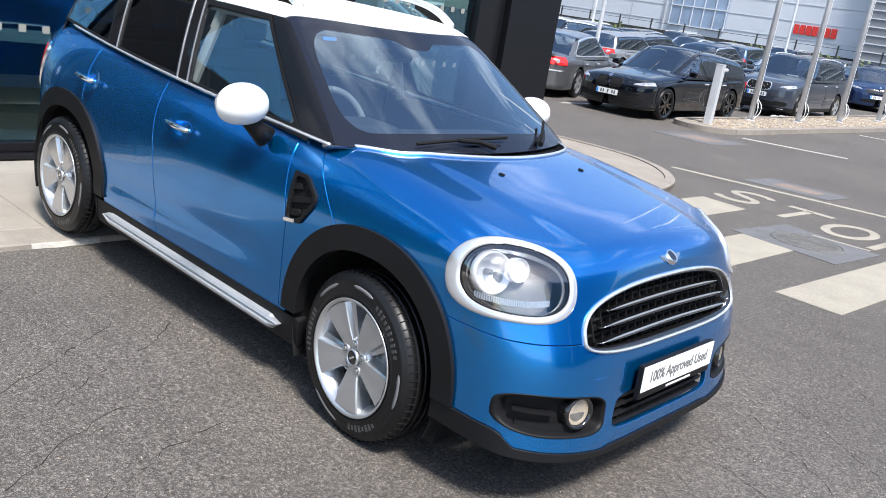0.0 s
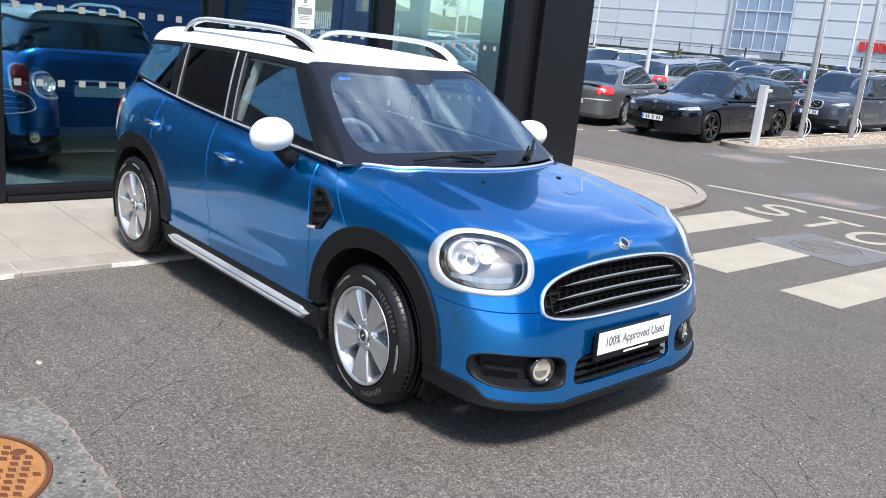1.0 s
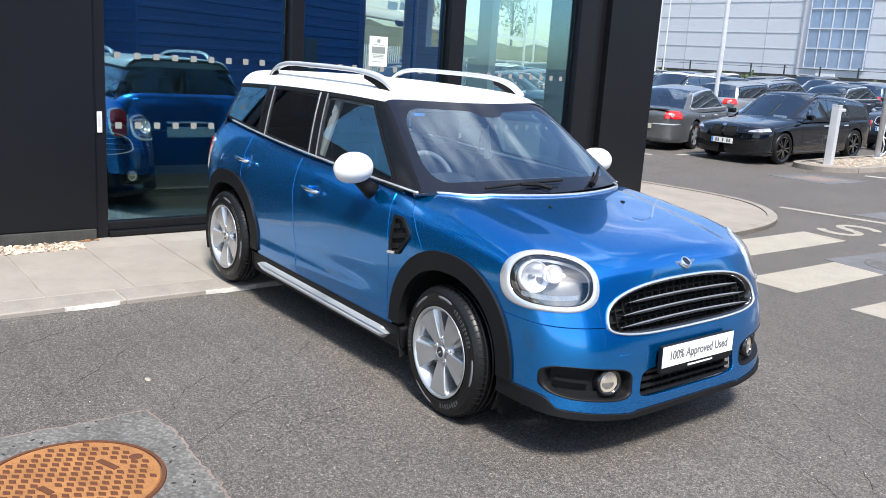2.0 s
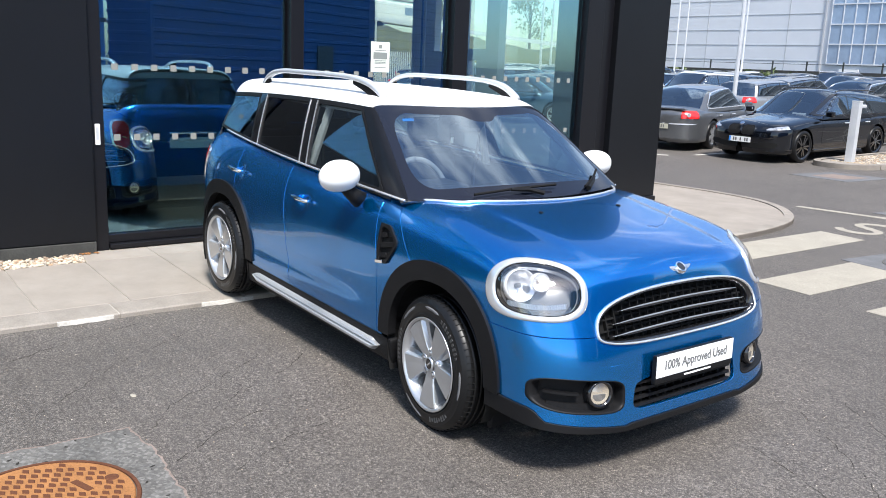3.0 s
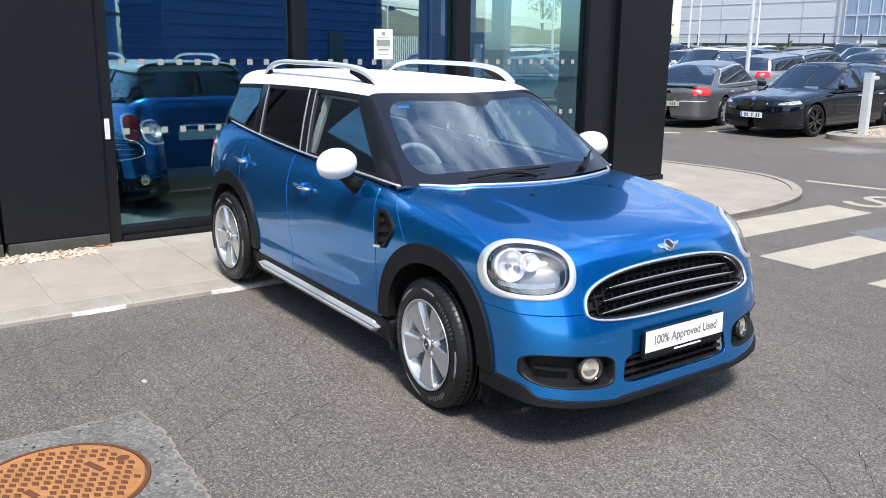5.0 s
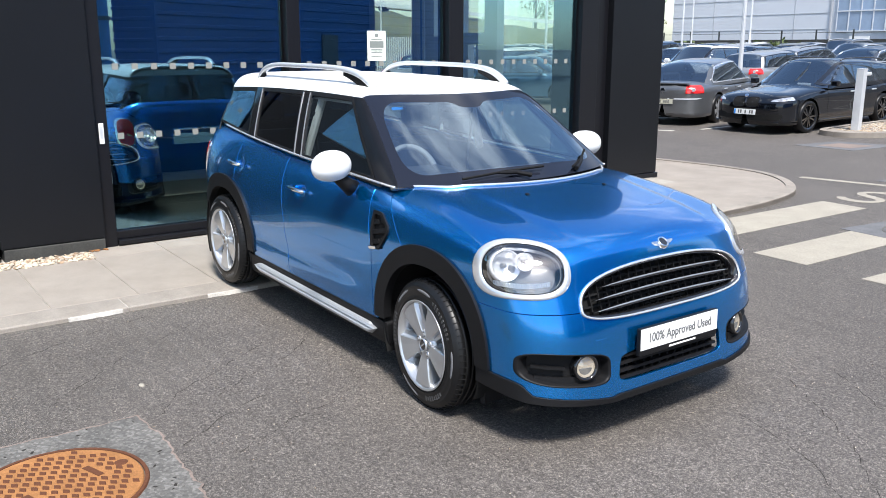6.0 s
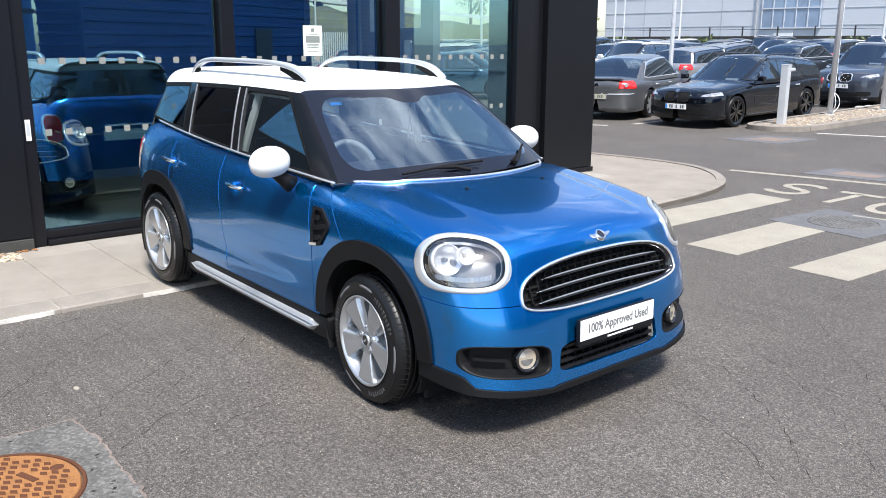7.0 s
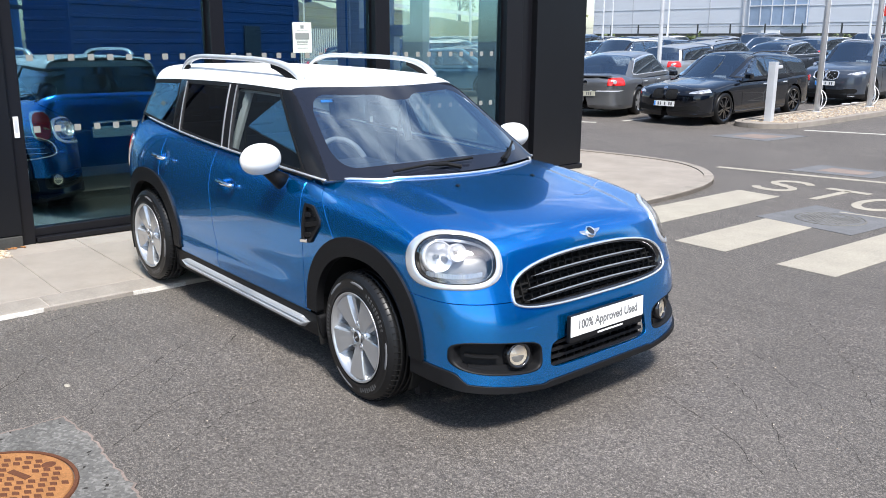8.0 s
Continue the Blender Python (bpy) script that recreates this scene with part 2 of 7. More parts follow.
# pale grey paints the highlights that lie on the glossy black sidewall
M_BAND_GLINT = mat("tyre_band_glint", (0.16, 0.16, 0.165), 0.3, spec=0.5)
# paler than the tyre so the letters' reflected contrast sits in the colour
M_RUBBER_TXT = mat("tyre_mark_glint", (0.06, 0.06, 0.06), 0.4)
M_CARGLASS = glass_mat("car_glass", (0.80, 0.88, 0.90), mirror=0.25, gloss=(0.76, 0.90, 1.0))
M_PRIVACY = glass_mat("privacy_glass", (0.30, 0.33, 0.34), mirror=0.12)
M_LENS = glass_mat("lamp_lens", (0.90, 0.91, 0.91), mirror=0.13)
M_LAMPDARK = mat("lamp_bezel", (0.15, 0.148, 0.142), 0.35, 0.2, var=0.3, vscale=20)
M_REFLECTOR = mat("lamp_reflector", (0.88, 0.88, 0.89), 0.2, 0.6)
M_FOGBOWL = mat("fog_reflector", (0.66, 0.57, 0.45), 0.3, 0.5)
M_JOINT = mat("cladding_joint", (0.40, 0.415, 0.44), 0.6)
# light grey puts the sun on the dark steering wheel into its colour
M_WHEELRIM = mat("sunlit_steering_rim", (0.30, 0.31, 0.32), 0.4)
M_AMBER = mat("amber_lens", (0.75, 0.42, 0.20), 0.2, coat=0.6)
M_TAIL = mat("red_lens", (0.66, 0.016, 0.012), 0.12, coat=1.0)
M_SEAT = mat("dark_upholstery", (0.022, 0.022, 0.024), 0.75, var=0.1, vscale=8)
M_TRIMLIGHT = mat("pale_headlining", (0.42, 0.41, 0.38), 0.85)
M_DASH = mat("dark_dashboard", (0.035, 0.036, 0.038), 0.6, var=0.1, vscale=10)
M_PLATE = mat("white_plate", (0.82, 0.82, 0.80), 0.35, coat=0.3)
M_PLATE_YELLOW = mat("pale_plate", (0.46, 0.45, 0.36), 0.4)
M_PRINT = mat("grey_lettering", (0.13, 0.13, 0.13), 0.6)
M_STICKER = mat("blue_sticker", (0.02, 0.25, 0.75), 0.4)


# ---- building helpers
def part(name, bm, material, parent=None, label="", smooth=False, m=None):
    me = bpy.data.meshes.new(name)
    bm.normal_update()
    bm.to_mesh(me)
    bm.free()
    if smooth:
        for p in me.polygons:
            p.use_smooth = True
    me.materials.append(material)
    ob = new(name, me)
    if parent:
        ob.parent = parent
    if m is not None:
        ob.matrix_local = m
    if label:
        ob["label"] = label
    return ob


def thing(name, label, category, m=None, group="", kind=""):
    e = new(name)
    e.empty_display_size = 0.1
    if m is not None:
        e.matrix_world = m
    return tagged(e, label, category, group, kind)


def box_bm(bm, x0, x1, y0, y1, z0, z1, bevel=0.0):
    vs = [bm.verts.new(v) for v in ((x0, y0, z0), (x1, y0, z0), (x1, y1, z0), (x0, y1, z0), (x0, y0, z1), (x1, y0, z1), (x1, y1, z1), (x0, y1, z1))]
    fs = [bm.faces.new([vs[i] for i in f]) for f in ((3, 2, 1, 0), (4, 5, 6, 7), (0, 1, 5, 4), (1, 2, 6, 5), (2, 3, 7, 6), (3, 0, 4, 7))]
    if bevel:
        es = list({e for f in fs for e in f.edges})
        bmesh.ops.bevel(bm, geom=es, offset=bevel, segments=2, affect='EDGES', profile=0.5)
    return bm


def box(x0, x1, y0, y1, z0, z1, bevel=0.0):
    return box_bm(bmesh.new(), x0, x1, y0, y1, z0, z1, bevel)


def poly_slab(points, z0, z1):
    """A flat plate with the outline of points."""
    bm = bmesh.new()
    lo = [bm.verts.new((x, y, z0)) for x, y in points]
    hi = [bm.verts.new((x, y, z1)) for x, y in points]
    n = len(points)
    bm.faces.new(hi)
    bm.faces.new(lo[::-1])
    for i in range(n):
        bm.faces.new((lo[i], lo[(i + 1) % n], hi[(i + 1) % n], hi[i]))
    bmesh.ops.recalc_face_normals(bm, faces=bm.faces[:])
    return bm


def tube_bm(bm, pts, r, seg=10, cap=True):
    """A round bar through pts; r is a radius or one for each point."""
    pts = [Vector(p) for p in pts]
    rs = [r] * len(pts) if isinstance(r, (int, float)) else r
    rings = []
    up = Vector((0, 0, 1))
    for i, p in enumerate(pts):
        d = (pts[min(i + 1, len(pts) - 1)] - pts[max(i - 1, 0)]).normalized()
        a = d.cross(up)
        if a.length < 1e-3:
            a = d.cross(Vector((1, 0, 0)))
        a.normalize()
        b = d.cross(a)
        rings.append([bm.verts.new(p + rs[i] * (math.cos(2 * math.pi * k / seg) * a + math.sin(2 * math.pi * k / seg) * b)) for k in range(seg)])
    for r0, r1 in zip(rings, rings[1:]):
        for k in range(seg):
            bm.faces.new((r0[k], r0[(k + 1) % seg], r1[(k + 1) % seg], r1[k]))
    if cap:
        bm.faces.new(rings[0][::-1])
        bm.faces.new(rings[-1])
    bmesh.ops.recalc_face_normals(bm, faces=bm.faces[:])
    return bm


def tube(pts, r, seg=10):
    return tube_bm(bmesh.new(), pts, r, seg)


def lathe(profile, seg=48, axis="y"):
    """Turn a profile of (radius, along) about an axis."""
    bm = bmesh.new()
    rings = []
    for r, a in profile:
        ring = []
        for k in range(seg):
            c, s = r * math.cos(2 * math.pi * k / seg), r * math.sin(2 * math.pi * k / seg)
            ring.append(bm.verts.new({"y": (c, a, s), "x": (a, c, s), "z": (c, s, a)}[axis]))
        rings.append(ring)
    for r0, r1 in zip(rings, rings[1:]):
        for k in range(seg):
            bm.faces.new((r0[k], r0[(k + 1) % seg], r1[(k + 1) % seg], r1[k]))
    bmesh.ops.remove_doubles(bm, verts=bm.verts[:], dist=1e-6)
    bmesh.ops.recalc_face_normals(bm, faces=bm.faces[:])
    return bm


def text_mesh(body, size, material, parent, m, name="lettering", depth=0.0006, align='CENTER', bold=0.0, width=1.0):
    cu = bpy.data.curves.new(name, 'FONT')
    cu.body, cu.size, cu.align_x, cu.align_y, cu.extrude, cu.offset = body, size, align, 'CENTER', depth, bold
    tmp = new("tmp", cu)
    bpy.context.view_layer.update()
    me = bpy.data.meshes.new_from_object(tmp.evaluated_get(bpy.context.evaluated_depsgraph_get()))
    bpy.data.objects.remove(tmp)
    bpy.data.curves.remove(cu)
    me.name = name
    me.materials.clear()
    me.materials.append(material)
    if width != 1.0:
        me.transform(Matrix.Diagonal((width, 1, 1, 1)))
    ob = new(name, me)
    ob.parent = parent
    ob.matrix_local = m
    return ob


# ---- ground, road and pavement
def gz(y):
    """Height of the ground: level at the shop, rising gently through the car park."""
    if y < 8.5:
        return 0.0
    if y < 12.5:
        u = (y - 8.5) / 4.0
        return 0.024 * 4.0 * (u ** 3 - u ** 4 / 2)
    return 0.048 + 0.024 * (min(y, 38) - 12.5)


def dip(x, y):
    """The asphalt has sunk a little where the car's front wheels stand."""
    return -0.026 * math.exp(-((x - 1.45) / 0.9) ** 2 - (y / 1.35) ** 4)


def lifted(bm):
    for v in bm.verts:
        v.co.z += gz(v.co.y)
    return bm


gm = bmesh.new()
gxs = [-400, -120, -60, -40, -25, -15, -8, -4] + [-1.2 + 0.2 * k for k in range(26)] + [5, 8, 15, 30, 60, 120, 400]
gys = [-400, -100, -30, -8] + [-2.6 + 0.2 * k for k in range(27)] + [5] + [8.5 + 0.4 * k for k in range(11)] + [14, 17, 20, 24, 28, 33, 38, 38.5, 60, 120, 400]
grid = [[gm.verts.new((x, y, gz(y) + dip(x, y))) for x in gxs] for y in gys]
for ra, rb_ in zip(grid, grid[1:]):
    for k in range(len(gxs) - 1):
        gm.faces.new((ra[k], ra[k + 1], rb_[k + 1], rb_[k]))
tagged(part("ground", gm, M_ASPHALT, smooth=True), "grey-brown weathered asphalt forecourt and road", "asphalt", kind="structure")

GLASS_X = -3.15
PAVE_Z = 0.036


def pave_z(x):
    return PAVE_Z + (-1.19 - x) * 0.018


def marking(name, points, label, z=0.004, material=None, category="road marking"):
    bm = lifted(poly_slab(points, 0.0008, z))
    return tagged(part(name, bm, material or M_ROADPAINT), label, category, kind="structure")


for x0, x1, y0, y1 in ((-0.79, -0.22, 3.38, 6.48), (0.345, 0.885, 3.43, 5.12), (1.40, 1.91, 3.35, 6.6), (2.5, 3.05, 3.37, 6.6)):
    slant = 0.02 if x1 < 1 else 0.16
    marking("zebra_stripe", [(x0, y0 + 0.02), (x1, y0), (x1 + slant, y1 - 0.05), (x0 + slant, y1)], "worn off-white painted zebra stripe on asphalt")


def bar(p, q, w):
    """Outline of a straight painted bar."""
    d = (Vector(q) - Vector(p)).normalized() * w / 2
    n = Vector((-d.y, d.x))
    return [tuple(Vector(p) + n), tuple(Vector(p) - n), tuple(Vector(q) - n), tuple(Vector(q) + n)][::-1]


marking("stop_line", bar((-2.05, 8.08), (2.6, 8.98), 0.13), "long white stop line across the road mouth")
marking("lane_line", bar((-3.50, 13.62), (-1.6, 14.14), 0.11), "white dashed lane line on asphalt", material=M_ROADPAINT_OLD)
marking("lane_line", bar((-3.08, 19.4), (-1.0, 20.0), 0.11), "white dashed lane line on asphalt", material=M_ROADPAINT_OLD)
marking("short_line", bar((0.72, 6.02), (1.28, 6.06), 0.045), "short thin white line on grey patch", z=0.0085)
marking("bay_line", bar((-8.9, 11.3), (-7.5, 11.95), 0.13), "white parking bay line", material=M_ROADPAINT_OLD)
marking("bay_line", bar((-7.24, 12.55), (-7.1, 14.6), 0.11), "white parking bay line", material=M_ROADPAINT_OLD)
marking("bay_line", bar((-10.3, 12.2), (-10.9, 14.6), 0.11), "white parking bay line", material=M_ROADPAINT_OLD)

# STOP lettering on the road, read from the side road
stop = thing("road_lettering", "white painted STOP lettering on asphalt", "road marking", kind="structure")


def stroke(name, pts, w):
    """A painted letter stroke of constant width."""
    bm = bmesh.new()
    pts = [Vector(p) for p in pts]
    rows = []
    for i, p in enumerate(pts):
        d = (pts[min(i + 1, len(pts) - 1)] - pts[max(i - 1, 0)]).normalized()
        n = Vector((-d.y, d.x)) * w / 2
        n.y *= 1.5
        rows.append((p + n, p - n))
    for (a, b), (c, d) in zip(rows, rows[1:]):
        vs = [bm.verts.new((*v, 0.004)) for v in (a, b, d, c)]
        lo = [bm.verts.new((*v, 0.0008)) for v in (a, b, d, c)]
        bm.faces.new(vs)
        for k in range(4):
            bm.faces.new((vs[k], lo[k], lo[(k + 1) % 4], vs[(k + 1) % 4]))
    bmesh.ops.remove_doubles(bm, verts=bm.verts[:], dist=1e-4)
    bmesh.ops.recalc_face_normals(bm, faces=bm.faces[:])
    return part(name, bm, M_ROADPAINT, stop)


def arc(cx, cy, rx, ry, a0, a1, n=14):
    return [(cx + rx * math.cos(radians(a0 + (a1 - a0) * i / n)), cy + ry * math.sin(radians(a0 + (a1 - a0) * i / n))) for i in range(n + 1)]


LW, LH = 0.55, 0.93
STARTS = ((-0.87, 6.79), (-0.14, 6.60), (0.54, 6.40), (1.19, 6.20))  # the letters step back with the road mouth


def lean(pts, k):
    x0, y0 = STARTS[k]
    return [(x0 + x * LW + 0.04 * y, y0 + y * LH - 0.04 * x) for x, y in pts]


stroke("letter_s", lean(arc(0.5, 0.74, 0.42, 0.21, 20, 270) + arc(0.5, 0.27, 0.42, 0.22, 90, -160), 0), 0.095)
stroke("letter_t", lean([(0.0, 0.95), (1.0, 0.95)], 1), 0.095)
stroke("letter_t", lean([(0.5, 0.93), (0.5, 0.0)], 1), 0.095)
stroke("letter_o", lean(arc(0.5, 0.5, 0.42, 0.44, 0, 360, 28), 2), 0.095)
stroke("letter_p", lean([(0.1, 0.0), (0.1, 0.95), (0.6, 0.95)] + arc(0.6, 0.73, 0.34, 0.22, 90, -90) + [(0.1, 0.51)], 3), 0.095)

# patches round the covers in the road
marking("road_patch", [(0.24, 5.1), (0.36, 6.22), (1.40, 6.0), (1.32, 4.95)], "smooth blue-grey resurfaced patch in the road", z=0.006, material=M_PATCH, category="road patch")
marking("road_patch", [(-1.22, 8.58), (-1.15, 9.5), (-0.02, 9.5), (-0.08, 8.75)], "grey resurfaced patch in the road", z=0.006, material=M_PATCH, category="road patch")
marking("road_patch", [(-0.92, 8.85), (-0.88, 9.28), (-0.28, 9.28), (-0.30, 8.92)], "reddish iron cover in a road patch", z=0.0085, material=M_PATCH_RED, category="road patch")
marking("road_patch", [(-4.36, 11.57), (-4.08, 12.6), (-3.0, 12.78), (-3.2, 11.58)], "grey resurfaced patch in the road", z=0.006, material=M_PATCH, category="road patch")
marking("road_patch", [(-4.05, 11.8), (-3.9, 12.35), (-3.25, 12.45), (-3.4, 11.82)], "reddish iron cover in a road patch", z=0.0085, material=M_PATCH_RED, category="road patch")


def manhole(name, cx, cy, r, z, lid_m, stud_m, label, pitch, size, turn):
    """A round iron cover with a grid of raised studs."""
    e = thing(name, label, "manhole cover", pose(cx, cy, z, 0, 0, turn))
    part("lid", lathe([(0, 0.004), (r - 0.012, 0.004), (r - 0.008, 0.0), (r - 0.006, -0.004)], 56, "z"), lid_m, e)
    part("rim", lathe([(r - 0.004, -0.004), (r - 0.003, 0.004), (r + 0.012, 0.004), (r + 0.016, -0.004)], 56, "z"), stud_m, e)
    bm = bmesh.new()
    k = int(r / pitch) + 1
    for i in range(-k, k + 1):
        for j in range(-2 * k, 2 * k + 1):
            x, y = (i + 0.5 * (j % 2)) * pitch, j * pitch * 0.5
            if x * x + y * y > (r - 0.035) ** 2 or (abs(x) < 0.07 and abs(y - 0.17) < 0.04) or (abs(x) < 0.05 and abs(y + 0.12) < 0.025):
                continue
            h = size / 2
            lo = [bm.verts.new((x + a * h, y + b * h, 0.004)) for a, b in ((1, 0), (0, .62), (-1, 0), (0, -.62))]
            hi = [bm.verts.new((x + a * h * .82, y + b * h * .82, 0.0075)) for a, b in ((1, 0), (0, .62), (-1, 0), (0, -.62))]
            bm.faces.new(hi)
            for q in range(4):
                bm.faces.new((lo[q], lo[(q + 1) % 4], hi[(q + 1) % 4], hi[q]))
    tagged(part("studs", bm, stud_m, e), kind="stuff")
    return e


lid = manhole("manhole_cover", 1.18, -2.66, 0.355, 0.010, M_RUST, M_RUST_DARK, "rusty orange round iron manhole cover set in cement", 0.064, 0.050, 20)
part("maker_mark", box(-0.06, 0.06, 0.155, 0.185, 0.004, 0.0065), M_RUST_DARK, lid)
part("maker_mark", box(-0.04, 0.04, -0.135, -0.105, 0.004, 0.0065), M_RUST_DARK, lid)
part("lifting_key_hole", lathe([(0, 0.0068), (0.02, 0.0068), (0.03, 0.004)], 16, "z"), M_RUST_DARK, lid, m=pose(0.03, 0.29, 0))
manhole("manhole_cover", 0.83, 5.56, 0.34, 0.008, M_PATCH, M_APRON, "grey studded iron manhole cover in a road patch", 0.06, 0.045, 0)

# cement apron round the near cover, with a broken edge
random.seed(5)
edge = [(0.62, -3.4), (0.60, -2.9), (0.63, -2.5), (0.63, -2.16), (0.95, -2.13), (1.25, -2.16), (1.5, -2.15), (1.78, -2.2), (1.8, -2.6), (1.78, -3.4)]
ring = []
for (ax, ay), (bx, by) in zip(edge, edge[1:] + edge[:1]):
    for k in range(8):
        f = k / 8
        ring.append((ax + (bx - ax) * f + random.uniform(-.009, .009), ay + (by - ay) * f + random.uniform(-.009, .009)))
tagged(part("cement_apron", poly_slab(ring, -0.002, 0.006), M_APRON), "rough pitted grey cement apron round manhole cover", "concrete", kind="structure")
bm = bmesh.new()
for k in range(70):
    x, y, r = random.uniform(.66, 1.75), random.uniform(-3.2, -2.2), random.uniform(.006, .022)
    if math.hypot(x - 1.18, y + 2.66) < 0.40:
        continue
    bmesh.ops.create_icosphere(bm, subdivisions=1, radius=r, matrix=Matrix.Translation((x, y, 0.005)) @ Matrix.Diagonal((1.3, .8, .28, 1)))
tagged(part("cement_lumps", bm, M_APRON), "small cement lumps", "concrete", kind="stuff")
bm = bmesh.new()
for k in range(90):
    x, y = random.uniform(.64, 1.76), random.uniform(-3.2, -2.18)
    if math.hypot(x - 1.18, y + 2.66) < 0.38:
        continue
    a0, r = random.uniform(0, 6.28), random.uniform(.005, .016)
    pts = [(r * random.uniform(.6, 1.2) * math.cos(q * 1.047), .55 * r * random.uniform(.6, 1.2) * math.sin(q * 1.047)) for q in range(6)]
    bm.faces.new([bm.verts.new((x + u * math.cos(a0) - v * math.sin(a0), y + u * math.sin(a0) + v * math.cos(a0), .0068)) for u, v in pts])
tagged(part("cement_pits", bm, M_CRACK), "dark pits worn into the cement apron", "concrete", kind="stuff")
bm = bmesh.new()
for (ax, ay), (bx, by) in zip(ring, ring[1:] + ring[:1]):
    cx, cy = 1.2, -2.75
    f = [random.uniform(0.975, 0.992) for _ in range(2)]
    bm.faces.new([bm.verts.new((px, py, .0066)) for px, py in ((ax, ay), (bx, by), (cx + (bx - cx) * f[1], cy + (by - cy) * f[1]), (cx + (ax - cx) * f[0], cy + (ay - cy) * f[0]))])
tagged(part("cement_edge", bm, M_PATCH_RED), "paler feathered edge of the cement apron", "concrete", kind="structure")
bm = bmesh.new()
bmesh.ops.create_icosphere(bm, subdivisions=2, radius=0.018, matrix=Matrix.Translation((0.23, -2.02, 0.002)) @ Matrix.Diagonal((1.5, .8, .25, 1)))
tagged(part("white_fleck", bm, M_ROADPAINT), "small white dropping on asphalt", "stain")
bm = bmesh.new()
for k in range(220):
    x, y, r = random.uniform(-1.0, 4.2), random.uniform(-3.6, 5), random.uniform(.003, .006)
    bmesh.ops.create_icosphere(bm, subdivisions=1, radius=r, matrix=Matrix.Translation((x, y, 0.001 + dip(x, y))))
tagged(part("loose_grit", bm, M_KERB), "loose pale grit on asphalt", "grit", kind="stuff")

# pavement along the shop front: bedding, slabs and a flush kerb
pm = bmesh.new()
sect = [(-7.0, pave_z(-7.0) - 0.009), (-1.20, pave_z(-1.2) - 0.009), (-1.20, -0.05), (-7.0, -0.05)]
ya, yb = -14.0, 6.0
lo = [pm.verts.new((x, ya, z)) for x, z in sect]
hi = [pm.verts.new((x, yb, z)) for x, z in sect]
for i in range(4):
    pm.faces.new((lo[i], lo[(i + 1) % 4], hi[(i + 1) % 4], hi[i]))
pm.faces.new(lo[::-1])
pm.faces.new(hi)
bmesh.ops.recalc_face_normals(pm, faces=pm.faces[:])
pavement = tagged(part("pavement", pm, M_MORTAR), "pale buff concrete slab pavement along the shop front", "pavement", kind="structure")

# ---- the shop front
wall = thing("wall_shopfront", "charcoal metal clad shop front with large glazed bays", "building", kind="structure")
TOP = 5.2
part("pier", box(-3.6, -2.98, -2.19, -1.345, 0.17, TOP, 0.006), M_CLAD, wall, "smooth charcoal cladding pier")
part("plinth", box(-3.6, -2.96, -2.17, -1.355, 0.05, 0.165, 0.005), M_PLINTH_AND_SHADE, wall, "grey cement plinth")
# out-of-view wall added for the car's side to mirror: dark below, glazed above
for k in range(5):
    part("cladding_panel", box(-3.6, -3.02, -14.0 + 2.36 * k, -11.648 + 2.36 * k, 0.17, 2.1, 0.006), M_CLAD, wall)
    part("clerestory_pane", box(-3.16, -3.154, -13.95 + 2.36 * k, -11.70 + 2.36 * k, 2.15, TOP - 0.05), M_SHOP_GLASS, wall)
    part("clerestory_mullion", box(-3.3, -3.06, -11.69 + 2.36 * k, -11.61 + 2.36 * k, 2.105, TOP), M_FRAME, wall)
part("plinth", box(-3.6, -3.0, -14.0, -2.205, 0.05, 0.165, 0.005), M_PLINTH_AND_SHADE, wall, "grey cement plinth")
part("pier", box(-3.9, -3.05, 5.12, 6.10, 0.13, TOP, 0.005), M_CLAD, wall, "smooth charcoal cladding pier")
part("pier_foot", box(-3.9, -3.03, 5.10, 6.12, 0.06, 0.125, 0.004), M_FRAME, wall)
part("reveal", box(-3.9, -3.14, 4.87, 5.115, 0.06, TOP), M_FRAME, wall)
part("side_wall", box(-16.0, -9.2, 5.2, 5.32, 0.05, TOP), M_CLAD, wall)
part("side_fascia", box(-9.195, -3.905, 5.2, 5.9, 3.3, TOP), M_CLAD, wall)
part("side_column", box(-4.04, -3.905, 5.13, 5.9, 0.05, 3.295), M_FRAME, wall)
part("side_sill", box(-9.195, -4.045, 5.25, 5.40, 0.05, 0.22), M_FRAME, wall)
for x0, x1 in ((-5.37, -4.045), (-7.0, -5.67), (-9.195, -7.65)):
    part("side_pane", box(x0, x1, 5.30, 5.306, 0.225, 3.295), M_SIDE_GLASS, wall)
inner = thing("partition", "white interior partition with tall openings", "partition", kind="structure")
part("column", box(-5.67, -5.37, 5.10, 5.24, 0.105, 3.29, 0.004), M_PARTITION, inner)
part("column", box(-7.65, -7.28, 5.10, 5.24, 0.105, 3.29, 0.004), M_PARTITION, inner)
part("panel", box(-7.275, -7.02, 5.12, 5.24, 0.105, 3.29), M_PARTITION, inner)
part("panel", box(-6.665, -6.245, 5.12, 5.24, 0.105, 3.29), M_PARTITION, inner)
part("panel", box(-7.015, -6.67, 5.12, 5.24, 0.105, 2.0), M_PARTITION, inner)
part("panel", box(-6.24, -5.675, 5.12, 5.24, 1.87, 2.05), M_PARTITION, inner)
part("panel", box(-6.24, -6.10, 5.12, 5.24, 0.105, 1.865), M_PARTITION, inner)
part("panel", box(-5.90, -5.675, 5.12, 5.24, 0.105, 1.865), M_PARTITION, inner)
part("rail", box(-7.37, -7.33, 5.085, 5.098, 0.105, 3.29), M_BLUE_CLAD, inner)
part("reveal", box(-3.6, -3.06, -1.34, -1.225, 0.06, TOP, 0.004), M_FRAME, wall, "black aluminium door stile")
